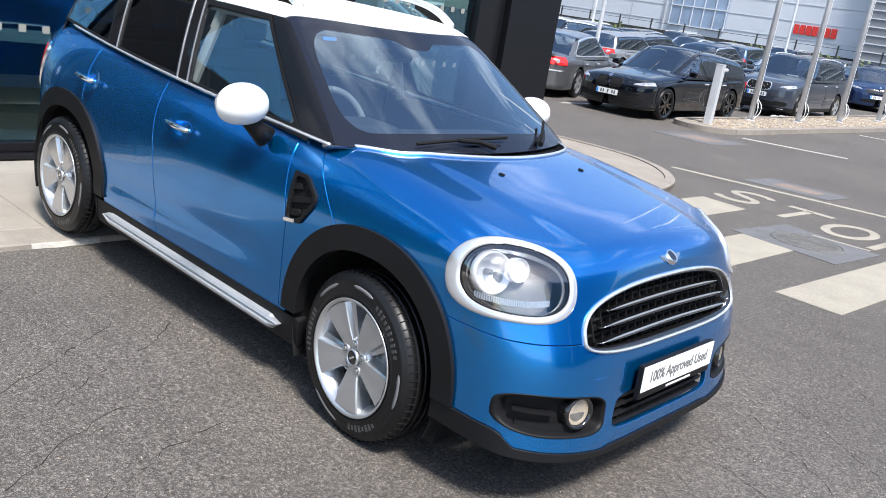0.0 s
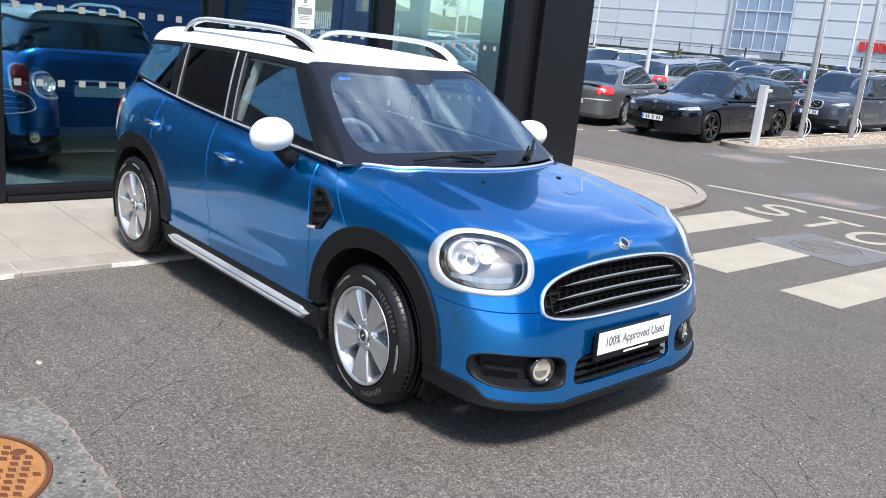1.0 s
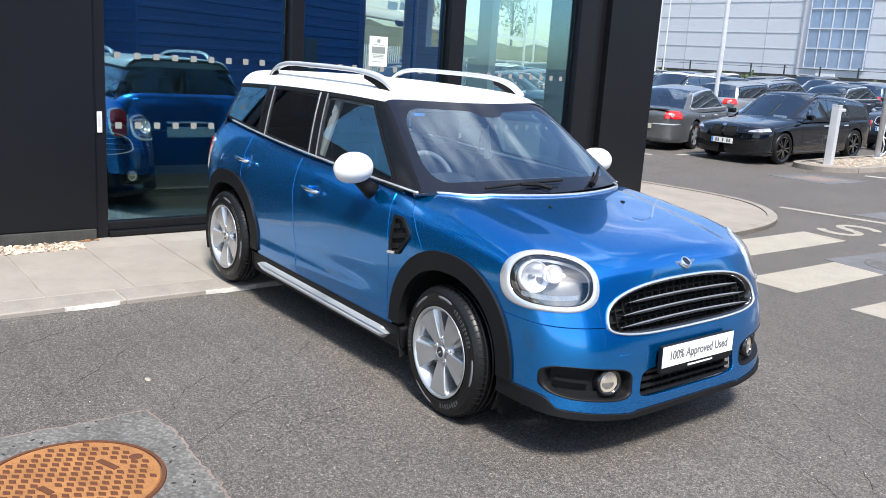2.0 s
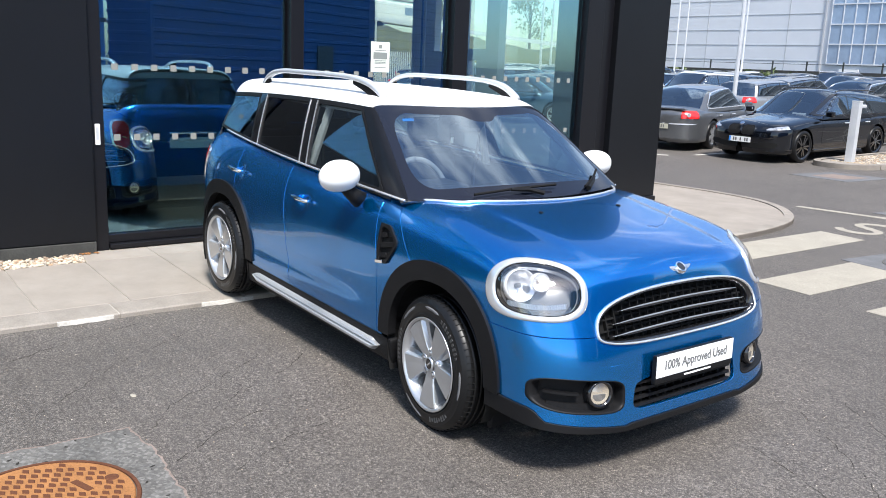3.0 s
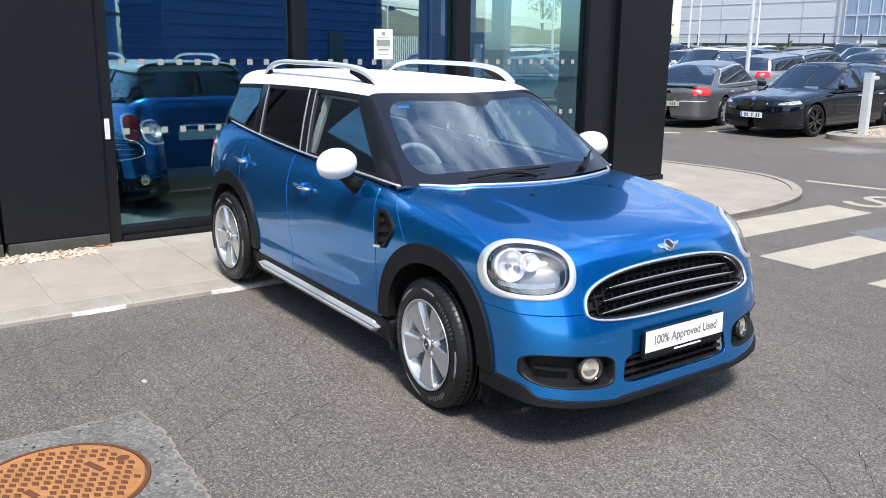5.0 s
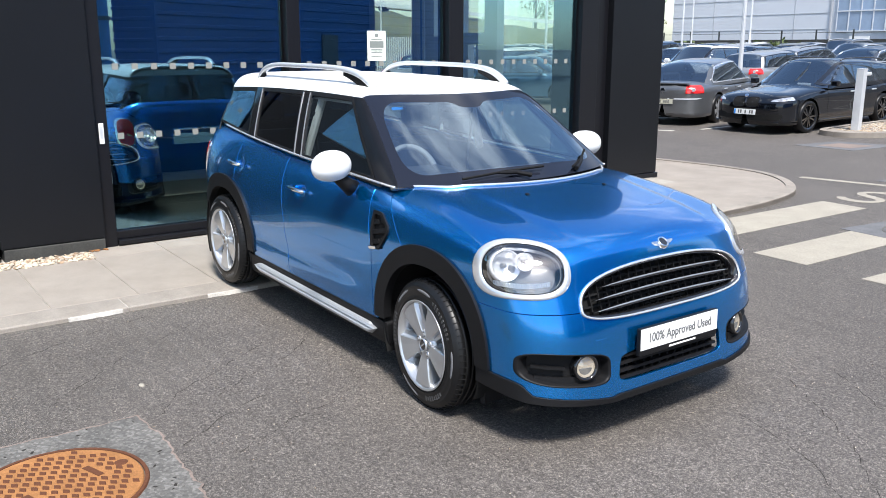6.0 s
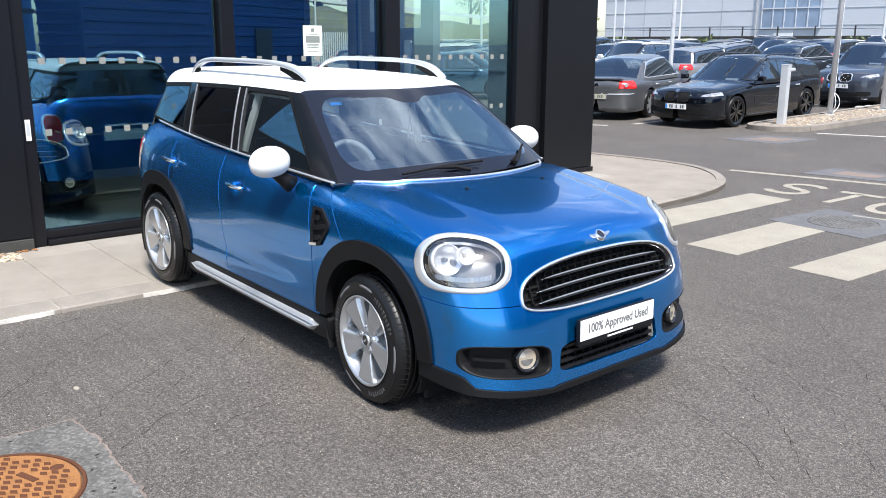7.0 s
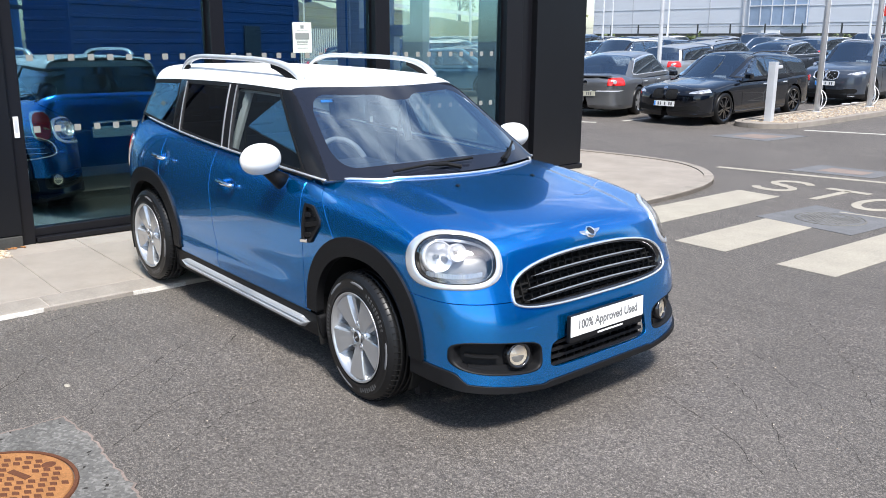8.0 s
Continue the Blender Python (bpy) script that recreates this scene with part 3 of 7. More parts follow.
part("fascia", box(-3.9, -2.975, -1.34, 6.1, 3.6, TOP), M_CLAD, wall)
part("roof", box(-16.0, -3.0, -8.0, 6.1, TOP + 0.005, TOP + 0.2), M_CLAD, wall)
part("threshold", box(-3.30, -3.03, -1.22, 5.11, 0.075, 0.115, 0.004), M_FRAME, wall)
PANES = ((-1.22, 0.54), (0.69, 2.51), (2.72, 4.57))
for k, (y0, y1) in enumerate(PANES):
    w = thing("window_%d" % (k + 1), "tall mirror-tinted shop window in a black frame", "window", kind="structure")
    part("pane", box(GLASS_X - 0.006, GLASS_X, y0 + 0.02, y1 - 0.02, 0.19, 3.55), M_SHOP_GLASS, w)
    part("bottom_rail", box(GLASS_X - 0.06, GLASS_X + 0.05, y0, y1, 0.118, 0.19, 0.004), M_FRAME, w)
    part("top_rail", box(GLASS_X - 0.06, GLASS_X + 0.05, y0, y1, 3.5, 3.598), M_FRAME, w)
    for z in (1.02, 1.63):
        n = int((y1 - y0 - 0.1) / 0.172)
        for j in range(n):
            y = y0 + 0.10 + 0.172 * j
            part("frosted_square", box(GLASS_X + 0.001, GLASS_X + 0.0025, y, y + 0.055, z, z + 0.055), M_DOT, w)
for y0, y1 in ((0.545, 0.685), (2.515, 2.715), (4.575, 4.865)):
    part("mullion", box(-3.28, -3.06, y0, y1, 0.118, 3.598, 0.005), M_FRAME, wall)
notice = thing("door_notice", "white printed notice stuck inside the glass", "sign")
NX = GLASS_X + 0.004
part("sheet", box(NX, NX + 0.001, 1.505, 1.735, 1.685, 1.995), M_PAPER, notice)
part("heading_bar", box(NX + 0.002, NX + 0.003, 1.60, 1.64, 1.93, 1.965), M_GREY_TEXT, notice)
part("print_block", box(NX + 0.002, NX + 0.003, 1.535, 1.705, 1.82, 1.888), M_GREY_TEXT, notice)
for z in (1.905, 1.80, 1.785, 1.77, 1.73):
    part("print_line", box(NX + 0.002, NX + 0.003, 1.55, 1.69, z, z + 0.006), M_GREY_TEXT, notice)
handle = thing("flush_pull", "small white recessed pull handle on a black frame", "handle")
bm = box(-3.055, -3.045, -1.305, -1.262, 0.995, 1.175, 0.004)
part("plate", bm, M_WHITE, handle)
part("recess", box(-3.046, -3.043, -1.296, -1.271, 1.04, 1.15, 0.002), M_GALV, handle)

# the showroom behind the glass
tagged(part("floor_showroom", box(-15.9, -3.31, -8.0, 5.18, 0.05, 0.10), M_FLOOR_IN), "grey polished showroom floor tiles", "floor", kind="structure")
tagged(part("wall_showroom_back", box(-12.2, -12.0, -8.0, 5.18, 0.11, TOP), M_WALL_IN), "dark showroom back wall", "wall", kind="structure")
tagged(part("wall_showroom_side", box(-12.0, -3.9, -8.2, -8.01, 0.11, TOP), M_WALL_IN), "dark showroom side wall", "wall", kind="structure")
# unseen ceiling, made near white to bounce light onto the partition
tagged(part("ceiling_showroom", box(-11.99, -3.91, -7.99, 5.08, 3.8, 3.9), M_CEIL_IN), "near-white showroom ceiling that bounces daylight", "ceiling", kind="structure")

# curved pavement beyond the building corner
isl = [(-0.86, 3.2), (-0.86, 4.2), (-0.91, 5.02), (-0.95, 5.5), (-1.05, 6.08), (-1.2, 6.55), (-1.4, 6.92), (-1.64, 7.22), (-1.92, 7.48),
       (-2.25, 7.69), (-2.6, 7.81), (-3.1, 7.86), (-3.62, 7.84), (-4.46, 7.73), (-6.0, 7.5), (-16, 6.4)]


def smooth_line(pts, n=8):
    out = []
    P = [Vector(p) for p in pts]
    for i in range(len(P) - 1):
        a, b, c, d = P[max(i - 1, 0)], P[i], P[i + 1], P[min(i + 2, len(P) - 1)]
        for k in range(n):
            t = k / n
            out.append(tuple(0.5 * ((2 * b) + (c - a) * t + (2 * a - 5 * b + 4 * c - d) * t * t + (3 * b - a - 3 * c + d) * t ** 3)))
    out.append(tuple(P[-1]))
    return out


isl_s = smooth_line(isl)
tagged(part("pavement_corner", poly_slab([(-16, 3.0), (-1.25, 3.0)] + isl_s, 0.0, 0.052), M_SLAB), "pale concrete pavement wrapping the building corner", "pavement", kind="structure")


def kerb_run(name, pts, w, z0, z1, label):
    """A kerb of separate stones along a line."""
    e = thing(name, label, "kerb", kind="structure")
    acc, start = 0.0, 0
    segs = []
    for i in range(1, len(pts)):
        acc += (Vector(pts[i]) - Vector(pts[i - 1])).length
        if acc > 0.9 or i == len(pts) - 1:
            segs.append(pts[start:i + 1])
            start, acc = i, 0.0
    for s in segs:
        s = [Vector(p) for p in s]
        d0, d1 = (s[1] - s[0]).normalized() * 0.004, (s[-1] - s[-2]).normalized() * 0.004
        s[0], s[-1] = s[0] + d0, s[-1] - d1
        bm = bmesh.new()
        rows = []
        for i, p in enumerate(s):
            d = (s[min(i + 1, len(s) - 1)] - s[max(i - 1, 0)]).normalized()
            n = Vector((-d.y, d.x))
            rows.append([bm.verts.new((*(p + n * o), z)) for o, z in ((w, z0), (w, z1), (0.02, z1), (0.006, z1 - 0.004), (0.0, z1 - 0.016), (0, z0))])
        for a, b in zip(rows, rows[1:]):
            for k in range(5):
                bm.faces.new((a[k], a[k + 1], b[k + 1], b[k]))
        bm.faces.new(rows[0])
        bm.faces.new(rows[-1][::-1])
        bmesh.ops.recalc_face_normals(bm, faces=bm.faces[:])
        part("kerb_stone", bm, M_KERB, e)
    return e


kerb_run("kerb_corner", isl_s, 0.13, 0.0, 0.066, "curved pale concrete kerb round the pavement corner")

# gravel bed at the foot of the pier
tagged(part("gravel_base", box(-3.1, -2.70, -14, -1.50, 0.0, pave_z(-2.7) - 0.012), M_KERB), "gravel bed", "gravel", kind="structure")
random.seed(11)


def pebbles(name, n, fx, r0, r1, label, m=None):
    ico = bmesh.new()
    bmesh.ops.create_icosphere(ico, subdivisions=1, radius=1.0)
    base = [v.co.copy() for v in ico.verts]
    tris = [[v.index for v in f.verts] for f in ico.faces]
    ico.free()
    vs, fs = [], []
    for k in range(n):
        x, y, z = fx()
        r = random.uniform(r0, r1)
        mm = Matrix.Translation((x, y, z)) @ Euler((random.uniform(-.5, .5), random.uniform(-.5, .5), random.uniform(0, 6))).to_matrix().to_4x4() @ Matrix.Diagonal((1.3 * r, 0.9 * r, 0.65 * r, 1))
        o = len(vs)
        vs.extend(mm @ v for v in base)
        fs.extend([o + q for q in t] for t in tris)
    me = bpy.data.meshes.new(name)
    me.from_pydata(vs, [], fs)
    me.materials.append(m or M_PEBBLE)
    return tagged(new(name, me), label, "gravel", kind="stuff")


pebbles("gravel_bed", 2400, lambda: (random.uniform(-2.97, -2.69), -1.52 - 7.5 * random.random() ** 1.25, pave_z(-2.7) - 0.006 + random.uniform(0, .014)), .010, .021, "buff and cream pebbles at the foot of the pier")
pebbles("gravel_edge", 24, lambda: (random.uniform(-2.97, -2.93), random.uniform(-1.5, -1.33), pave_z(-2.95) + .006), .006, .012, "stray pebbles and dead leaves by the pier", M_RUST)

# island with flag poles
isl2 = smooth_line([(-2.6, 36.0), (-3.3, 22.5), (-3.62, 17.7), (-3.85, 14.2), (-4.15, 13.52), (-4.55, 13.40), (-4.92, 13.62), (-4.98, 14.6), (-4.86, 18), (-4.72, 24), (-4.4, 36)], 6)
tagged(part("gravel_island", lifted(poly_slab(isl2, 0.0, 0.085)), M_KERB), "gravel-topped kerbed island", "island", kind="structure")
kb = kerb_run("kerb_island", isl2[::-1], -0.12, 0.0, 0.10, "pale concrete kerb round the gravel island")
for o in kb.children:
    for v in o.data.vertices:
        v.co.z += gz(v.co.y)


def island_spot():
    y = random.uniform(13.75, 25)
    u = random.random()
    x0, x1 = -4.86 + 0.02 * (y - 14), -3.98 + 0.062 * (y - 14)
    return x0 + (x1 - x0) * u, y, 0.088 + gz(y)


pebbles("island_gravel", 3200, island_spot, .011, .022, "buff gravel on the island")
for x, y in ((-4.67, 16.5), (-4.30, 18.45), (-4.14, 20.9), (-4.07, 24.0)):
    e = thing("flag_pole", "tall silver metal flag pole with looped white rope", "flag pole", pose(x, y, 0.085 + gz(y)), "flag poles")
    part("pole", tube([(0, 0, 0), (0, 0, 4), (0, 0, 9)], [0.062, 0.058, 0.045], 14), M_GALV, e, smooth=True)
    part("base_collar", lathe([(0.0, 0.0), (0.11, 0.0), (0.11, 0.02), (0.07, 0.03)], 18, "z"), M_GALV, e)
    loop = [(0.075 + 0.09 * math.sin(a) ** 2, 0.10 * math.sin(a), 0.28 - 0.22 * math.cos(a)) for a in [k * math.pi / 9 for k in range(-9, 10)]]
    part("rope_loop", tube(loop, 0.011, 6), M_WHITE, e, "looped white rope")
    part("rope", tube([(0.075, 0.0, 0.5), (0.078, 0, 4), (0.06, 0, 8.8)], 0.007, 6), M_WHITE, e)
e = thing("bollard_post", "square grey metal barrier post", "post", pose(-4.46, 13.94, 0.083 + gz(13.94), 0, 0, 8))
part("post", box(-.075, .075, -.09, .09, 0, 1.22, 0.008), M_GALV, e)
part("cap", box(-.08, .08, -.095, .095, 1.222, 1.245, 0.006), M_GALV, e)
part("barrier_head", box(-.05, .05, .10, .42, 1.10, 1.17, 0.02), M_GALV, e)
for x, y in ((-4.95, 17.6), (-4.95, 19.0), (-4.93, 19.5)):
    e = thing("paving_block", "small pale concrete wheel stop block", "block", pose(x - .12, y, gz(y), 0, 0, 10))
    part("block", box(-.1, .1, -.16, .16, 0, .09, .01), M_WHITE, e)

# ---- far side: grey warehouse, fence, hedge
ware = thing("warehouse", "large silver-grey clad warehouse with a glazed stair bay", "building", pose(0, 0, 0))
part("wall", box(-43, -14.85, 55, 75, 0, 14), M_WAREHOUSE, ware)
# dark strip stands for the shaded wall base behind the fence
part("plinth_wall", box(-42.9, -14.9, 54.9, 54.99, 0, 2.4), M_PLINTH_AND_SHADE, ware)
for k in range(10):
    z = 3.1 + k * 1.1
    part("panel_joint", box(-43, -29.3, 54.975, 54.995, z, z + 0.035), M_JOINT, ware)
    part("panel_joint", box(-24.3, -13.5, 54.975, 54.995, z, z + 0.035), M_JOINT, ware)
for x in (-39, -35.5, -32):
    part("panel_joint", box(x, x + 0.05, 54.975, 54.995, 2.4, 14), M_JOINT, ware)
part("corner_trim", box(-29.22, -29.1, 54.9, 54.99, 2.4, 14), M_JOINT, ware)
win = part("glazing", box(-28.7, -24.3, 54.9, 54.97, 2.9, 13), M_WIN_FAR, ware)
for k in range(6):
    part("glazing_bar", box(-28.7 + k * .86, -28.63 + k * .86, 54.85, 54.89, 2.9, 13), M_WAREHOUSE, win)
for k in range(8):
    part("glazing_bar", box(-28.7, -24.3, 54.84, 54.89, 2.9 + k * 1.35, 2.98 + k * 1.35), M_WAREHOUSE, win)
part("door", box(-27.6, -26.2, 54.8, 54.89, 0, 2.6), M_WHITE, ware)
gb = thing("grey_annex", "dark grey horizontally clad showroom building", "building")
part("wall", box(-14.8, 30, 54, 75, 0, 14), M_WAREHOUSE_DK, gb)
for k in range(28):
    part("cladding_rib", box(-14.8, 5, 53.95, 53.995, 0.4 + k * .5, 0.47 + k * .5), M_WAREHOUSE, gb)
for z in (2.2, 6.5):
    part("window", box(-12.5, -6, 53.9, 53.94, z, z + 1.4), M_WIN_FAR, gb)
sign = thing("red_sign", "red block sign lettering on the warehouse wall", "sign")
for k in range(7):
    part("sign_block", box(-19.5 + k * .41, -19.17 + k * .41, 54.90, 54.97, 3.45, 4.05), M_RED, sign)
fence = thing("site_fence", "dark mesh fence with tall posts", "fence", group="")
for k in range(16):
    part("post", box(-44 + k * 2.6, -43.92 + k * 2.6, 51.96, 52.04, .5, 3.0), M_FENCE, fence)
for z in (1.0, 1.6, 2.2, 2.8):
    part("rail", box(-44, -3, 51.98, 52.02, z, z + 0.03), M_FENCE, fence)


def leaf_clump(bm, c, r, n, s):
    for k in range(n):
        d = Vector((random.gauss(0, 1), random.gauss(0, 1), random.gauss(0, .8))).normalized() * r * random.uniform(.5, 1) ** .5
        p = Vector(c) + d
        a = Vector((random.uniform(-1, 1), random.uniform(-1, 1), random.uniform(-1, 1))).normalized() * s * random.uniform(.6, 1.3)
        b = a.orthogonal().normalized() * s * .6
        bm.faces.new([bm.verts.new(q) for q in (p - a, p + b * .8, p + a, p - b * .8)])


random.seed(3)
bm = bmesh.new()
for k in range(300):
    x = random.uniform(-48, -6)
    leaf_clump(bm, (x, 53.3 + random.uniform(-.4, .4), random.uniform(0.7, 1.75)), random.uniform(.5, .85), 60, .15)
tagged(part("hedge", bm, M_HEDGE), "ragged green hedge along the fence", "hedge", kind="stuff")


def tree(x, y, h, spread, n, label, leaf=M_HEDGE):
    e = thing("tree", label, "tree", pose(x, y, gz(y)))
    bm = bmesh.new()
    tube_bm(bm, [(0, 0, 0), (0.05, 0, h * .35), (0, .05, h * .7), (0, 0, h * .95)], [.16, .12, .07, .02], 8)
    tips = []
    for k in range(12):
        a, z = random.uniform(0, 6.28), h * random.uniform(.3, .75)
        t = Vector((math.cos(a) * spread * random.uniform(.5, 1), math.sin(a) * spread * random.uniform(.5, 1), z + h * random.uniform(.1, .25)))
        tube_bm(bm, [(0, 0, z), tuple(Vector((0, 0, z)).lerp(t, .5) + Vector((0, 0, .15))), tuple(t)], [.05, .03, .01], 5)
        tips.append(t)
    part("trunk", bm, M_TRUNK, e)
    bm = bmesh.new()
    for t in tips + [Vector((0, 0, h * .95))]:
        for q in range(3):
            leaf_clump(bm, t + Vector((random.gauss(0, .35), random.gauss(0, .35), random.gauss(0, .3))), .55, n, .11)
    part("crown", bm, leaf, e)
    return e


M_SPRING = mat("spring_leaf", (0.20, 0.20, 0.06), 0.6, rand=0.2, var=0.3, vscale=5)
tree(-45.6, 53.6, 6.5, 1.8, 40, "thin spring tree beside the warehouse", M_SPRING)
tree(-49, 56, 7.5, 2.2, 40, "thin spring tree beside the warehouse", M_SPRING)
for x, y in ((-10.75, 18.8), (-29.95, 40), (-25.2, 40), (-13.7, 40), (-37.5, 50.5)):
    e = thing("lamp_post", "slim grey car park lamp post", "street lamp", pose(x, y, gz(y)), "car park lamp posts")
    part("pole", tube([(0, 0, 0), (0, 0, 8)], [.07, .05], 10), M_GALV, e)
    part("arm", tube([(0, 0, 8), (.1, -.3, 8.15), (.3, -.9, 8.2)], .03, 8), M_GALV, e)
    part("lantern", box(.2, .42, -1.4, -.85, 8.15, 8.26, .02), M_GALV, e)

# ---- behind the camera: what the shop glass mirrors
blue = thing("blue_warehouse", "dark blue ribbed metal warehouse opposite", "building", pose(14.0, 4.8, 0, 0, 0, 60.8))


def ribbed(x0, x1, z0, z1, step, axis):
    """A corrugated sheet, ribs lying."""
    bm = bmesh.new()
    rows, z, k = [], z0, 0
    prof = ((0, 0), (.6, 0), (.68, .045), (.92, .045))
    while z < z1:
        for f, o in prof:
            zz = z + f * step
            rows.append([bm.verts.new((x0, o, zz) if axis == "x" else (-o, x0, zz)), bm.verts.new((x1, o, zz) if axis == "x" else (-o, x1, zz))])
        z += step
    for a, b in zip(rows, rows[1:]):
        bm.faces.new((a[0], a[1], b[1], b[0]))
    return bm


part("wall_face", ribbed(0, 24.0, 0, 9, 0.36, "x"), M_BLUE_CLAD, blue)
part("wall_return", ribbed(0, -1.6, 0, 9, 0.30, "y"), M_BLUE_CLAD, blue, m=pose(0, 0, 0, 0, 0, 0))
part("core", box(0.05, 23.9, -1.5, -0.05, 0, 8.9), M_BLUE_CLAD, blue)
part("corner_trim", box(-.06, .06, -.06, .06, 0, 9), M_BLUE_CLAD, blue)
part("roof", box(-.2, 24.2, -1.7, .2, 9.0, 9.3), M_WAREHOUSE_DK, blue)
part("door", box(8.6, 9.7, .05, .09, 0, 2.3), M_WAREHOUSE_DK, blue)
part("annex", box(-5.0, 0.0, -4.2, -1.75, 0, 9), M_BLUE_PALE, blue)
for z in (2.6, 5.2):
    part("annex_rail", box(-5.05, 0.05, -1.745, -1.70, z, z + .12), M_WAREHOUSE_DK, blue)
for x in (-3.6, -1.4):
    part("annex_post", box(x, x + .12, -1.745, -1.69, 0, 9), M_WAREHOUSE_DK, blue)
cctv = thing("cctv_camera", "small wall camera on a bracket", "camera", pose(13.4, 4.9, 3.6))
part("body", box(-.12, .12, -.3, .1, -.06, .06, .02), M_BLUE_CLAD, cctv)
part("bracket", tube([(0, 0, 0), (.6, 0, -.1)], .03), M_BLUE_CLAD, cctv)
# ---- beyond the glazed side of the showroom
bm = bmesh.new()
rows = []
for i in range(41):
    u = -36 + 48 * i / 40
    rows.append([bm.verts.new((u, w, h + .22 * math.sin(u * .7 + w) + .15 * math.sin(u * 1.9))) for w, h in ((-9, -.4), (-6, .6), (-3, 2.0), (0, 3.3), (2, 3.6), (8, 3.6), (14, 3.4))])
for a, b in zip(rows, rows[1:]):
    for k in range(6):
        bm.faces.new((a[k], a[k + 1], b[k + 1], b[k]))
bmesh.ops.recalc_face_normals(bm, faces=bm.faces[:])
bank_pose = pose(-49.3, 38, 0.4, 0, 0, 52) @ pose(0, 0, 0, 0, 5.7, 0)
tagged(part("grass_bank", bm, M_GRASS, m=bank_pose, smooth=True), "rough grassy bank beyond the road", "grass", kind="structure")
rail_f = thing("guard_rail", "steel guard rail along the bank top", "guard rail", bank_pose)
part("beam", box(-36, 12, 1.0, 1.08, 3.9, 4.2), M_GALV, rail_f)
for k in range(12):
    part("post", box(-35 + 4 * k, -34.9 + 4 * k, 1.1, 1.2, 3.3, 4.1), M_GALV, rail_f)
van = thing("white_van", "white panel van with a roof rack on the bank road", "van", bank_pose @ pose(-5.5, 4.5, 3.55))
part("body", box(-2.4, 1.5, -.95, .95, .35, 2.1, .12), M_WHITE, van)
part("cab", box(1.4, 2.5, -.9, .9, .35, 1.3, .15), M_WHITE, van)
part("windscreen", box(1.42, 1.75, -.8, .8, 1.3, 1.95, .1), M_WIN_FAR, van)
part("side_window", box(.5, 1.3, -.97, -.955, 1.2, 1.8), M_WIN_FAR, van)
part("roof_rack", box(-2.2, 1.0, -.8, .8, 2.3, 2.36), M_GALV, van)
for wx in (-1.6, 1.6):
    for wy in (-.85, .85):
        part("wheel", lathe([(0, -.1), (.34, -.1), (.34, .1), (0, .1)], 16), M_RUBBER, van, m=pose(wx, wy, .34))
pal = thing("palisade_fence", "tall grey palisade fence", "fence")
for k in range(60):
    x, y = -31.5 + .045 * k, 14.8 + .085 * k
    part("pale", box(x, x + .02, y, y + .06, .1, 2.3), M_GALV, pal)
shop = thing("far_shop", "low distant shop with a turquoise fascia board", "building", bank_pose @ pose(-14, 12, 3.3))
part("wall", box(-4, 4, 0, 5, 0, 1.6), M_RENDER, shop)
part("fascia_board", box(-4.05, 4.05, -.06, -.005, .9, 1.6), M_TURQUOISE, shop)
for x, y in ((-26.3, 25.4), (-31.5, 31.0), (-47, 29)):
    e = thing("lamp_post", "slim grey street lamp post", "street lamp", pose(x, y, 0), "street lamps")
    part("pole", tube([(0, 0, 0), (0, 0, 8)], [.07, .05], 10), M_GALV, e)
    part("lantern", box(-.1, .1, -.5, .2, 8.0, 8.12, .02), M_GALV, e)



tree(-50, 46, 7.5, 1.8, 30, "thin spring tree on the bank", M_SPRING)
tree(-56.5, 41, 6.6, 1.6, 30, "thin spring tree on the bank", M_SPRING)

# hairline cracks and old joints in the asphalt
random.seed(14)


def crack(pts, w=0.0062):
    bm = bmesh.new()
    P = []
    for a, b in zip(pts, pts[1:]):
        a, b = Vector(a), Vector(b)
        n = max(2, int((b - a).length / 0.05))
        for k in range(n):
            P.append(a.lerp(b, k / n) + Vector((random.gauss(0, .008), random.gauss(0, .008))))
    rows = []
    for k, p in enumerate(P[:-1]):
        d = (P[k + 1] - p).normalized()
        h = w * random.uniform(.25, 1) / 2
        q = Vector((-d.y, d.x)) * h
        zc = .0014 + dip(p.x, p.y)
        rows.append((bm.verts.new((*(p + q), zc)), bm.verts.new((*(p - q), zc))))
    for a, b in zip(rows, rows[1:]):
        if random.random() < .82:
            bm.faces.new((a[0], a[1], b[1], b[0]))
    return tagged(part("asphalt_crack", bm, M_CRACK), "thin broken crack line in the asphalt", "crack", kind="structure")


CRACKS = ([(0.75, -2.1), (0.45, -1.9), (0.25, -1.57), (-0.1, -1.1)], [(0.62, -1.75), (0.41, -1.42), (0.26, -1.14), (0.0, -0.85)],
          [(1.15, -2.2), (1.0, -1.97), (0.88, -1.81), (0.7, -1.4)], [(-0.45, -2.7), (-0.63, -2.47), (-0.84, -2.06), (-1.05, -1.5)],
          [(1.3, -1.9), (1.1, -1.5), (1.0, -1.15)], [(2.5, 2.2), (2.9, 3.2), (3.0, 4.2)])
for pts in CRACKS:
    crack(pts)
for pts in ([(2.29, 0.97), (2.9, 0.5), (3.33, -0.01)], [(2.34, 1.32), (3.0, 0.83), (3.47, 0.31)], [(2.4, 0.35), (2.92, 0.15), (3.3, -0.15)], [(2.22, 2.19), (2.8, 1.58), (3.26, 0.93)], [(0.3, -2.55), (-0.3, -1.95), (-0.7, -1.35)]):
    crack(pts, 0.0048)

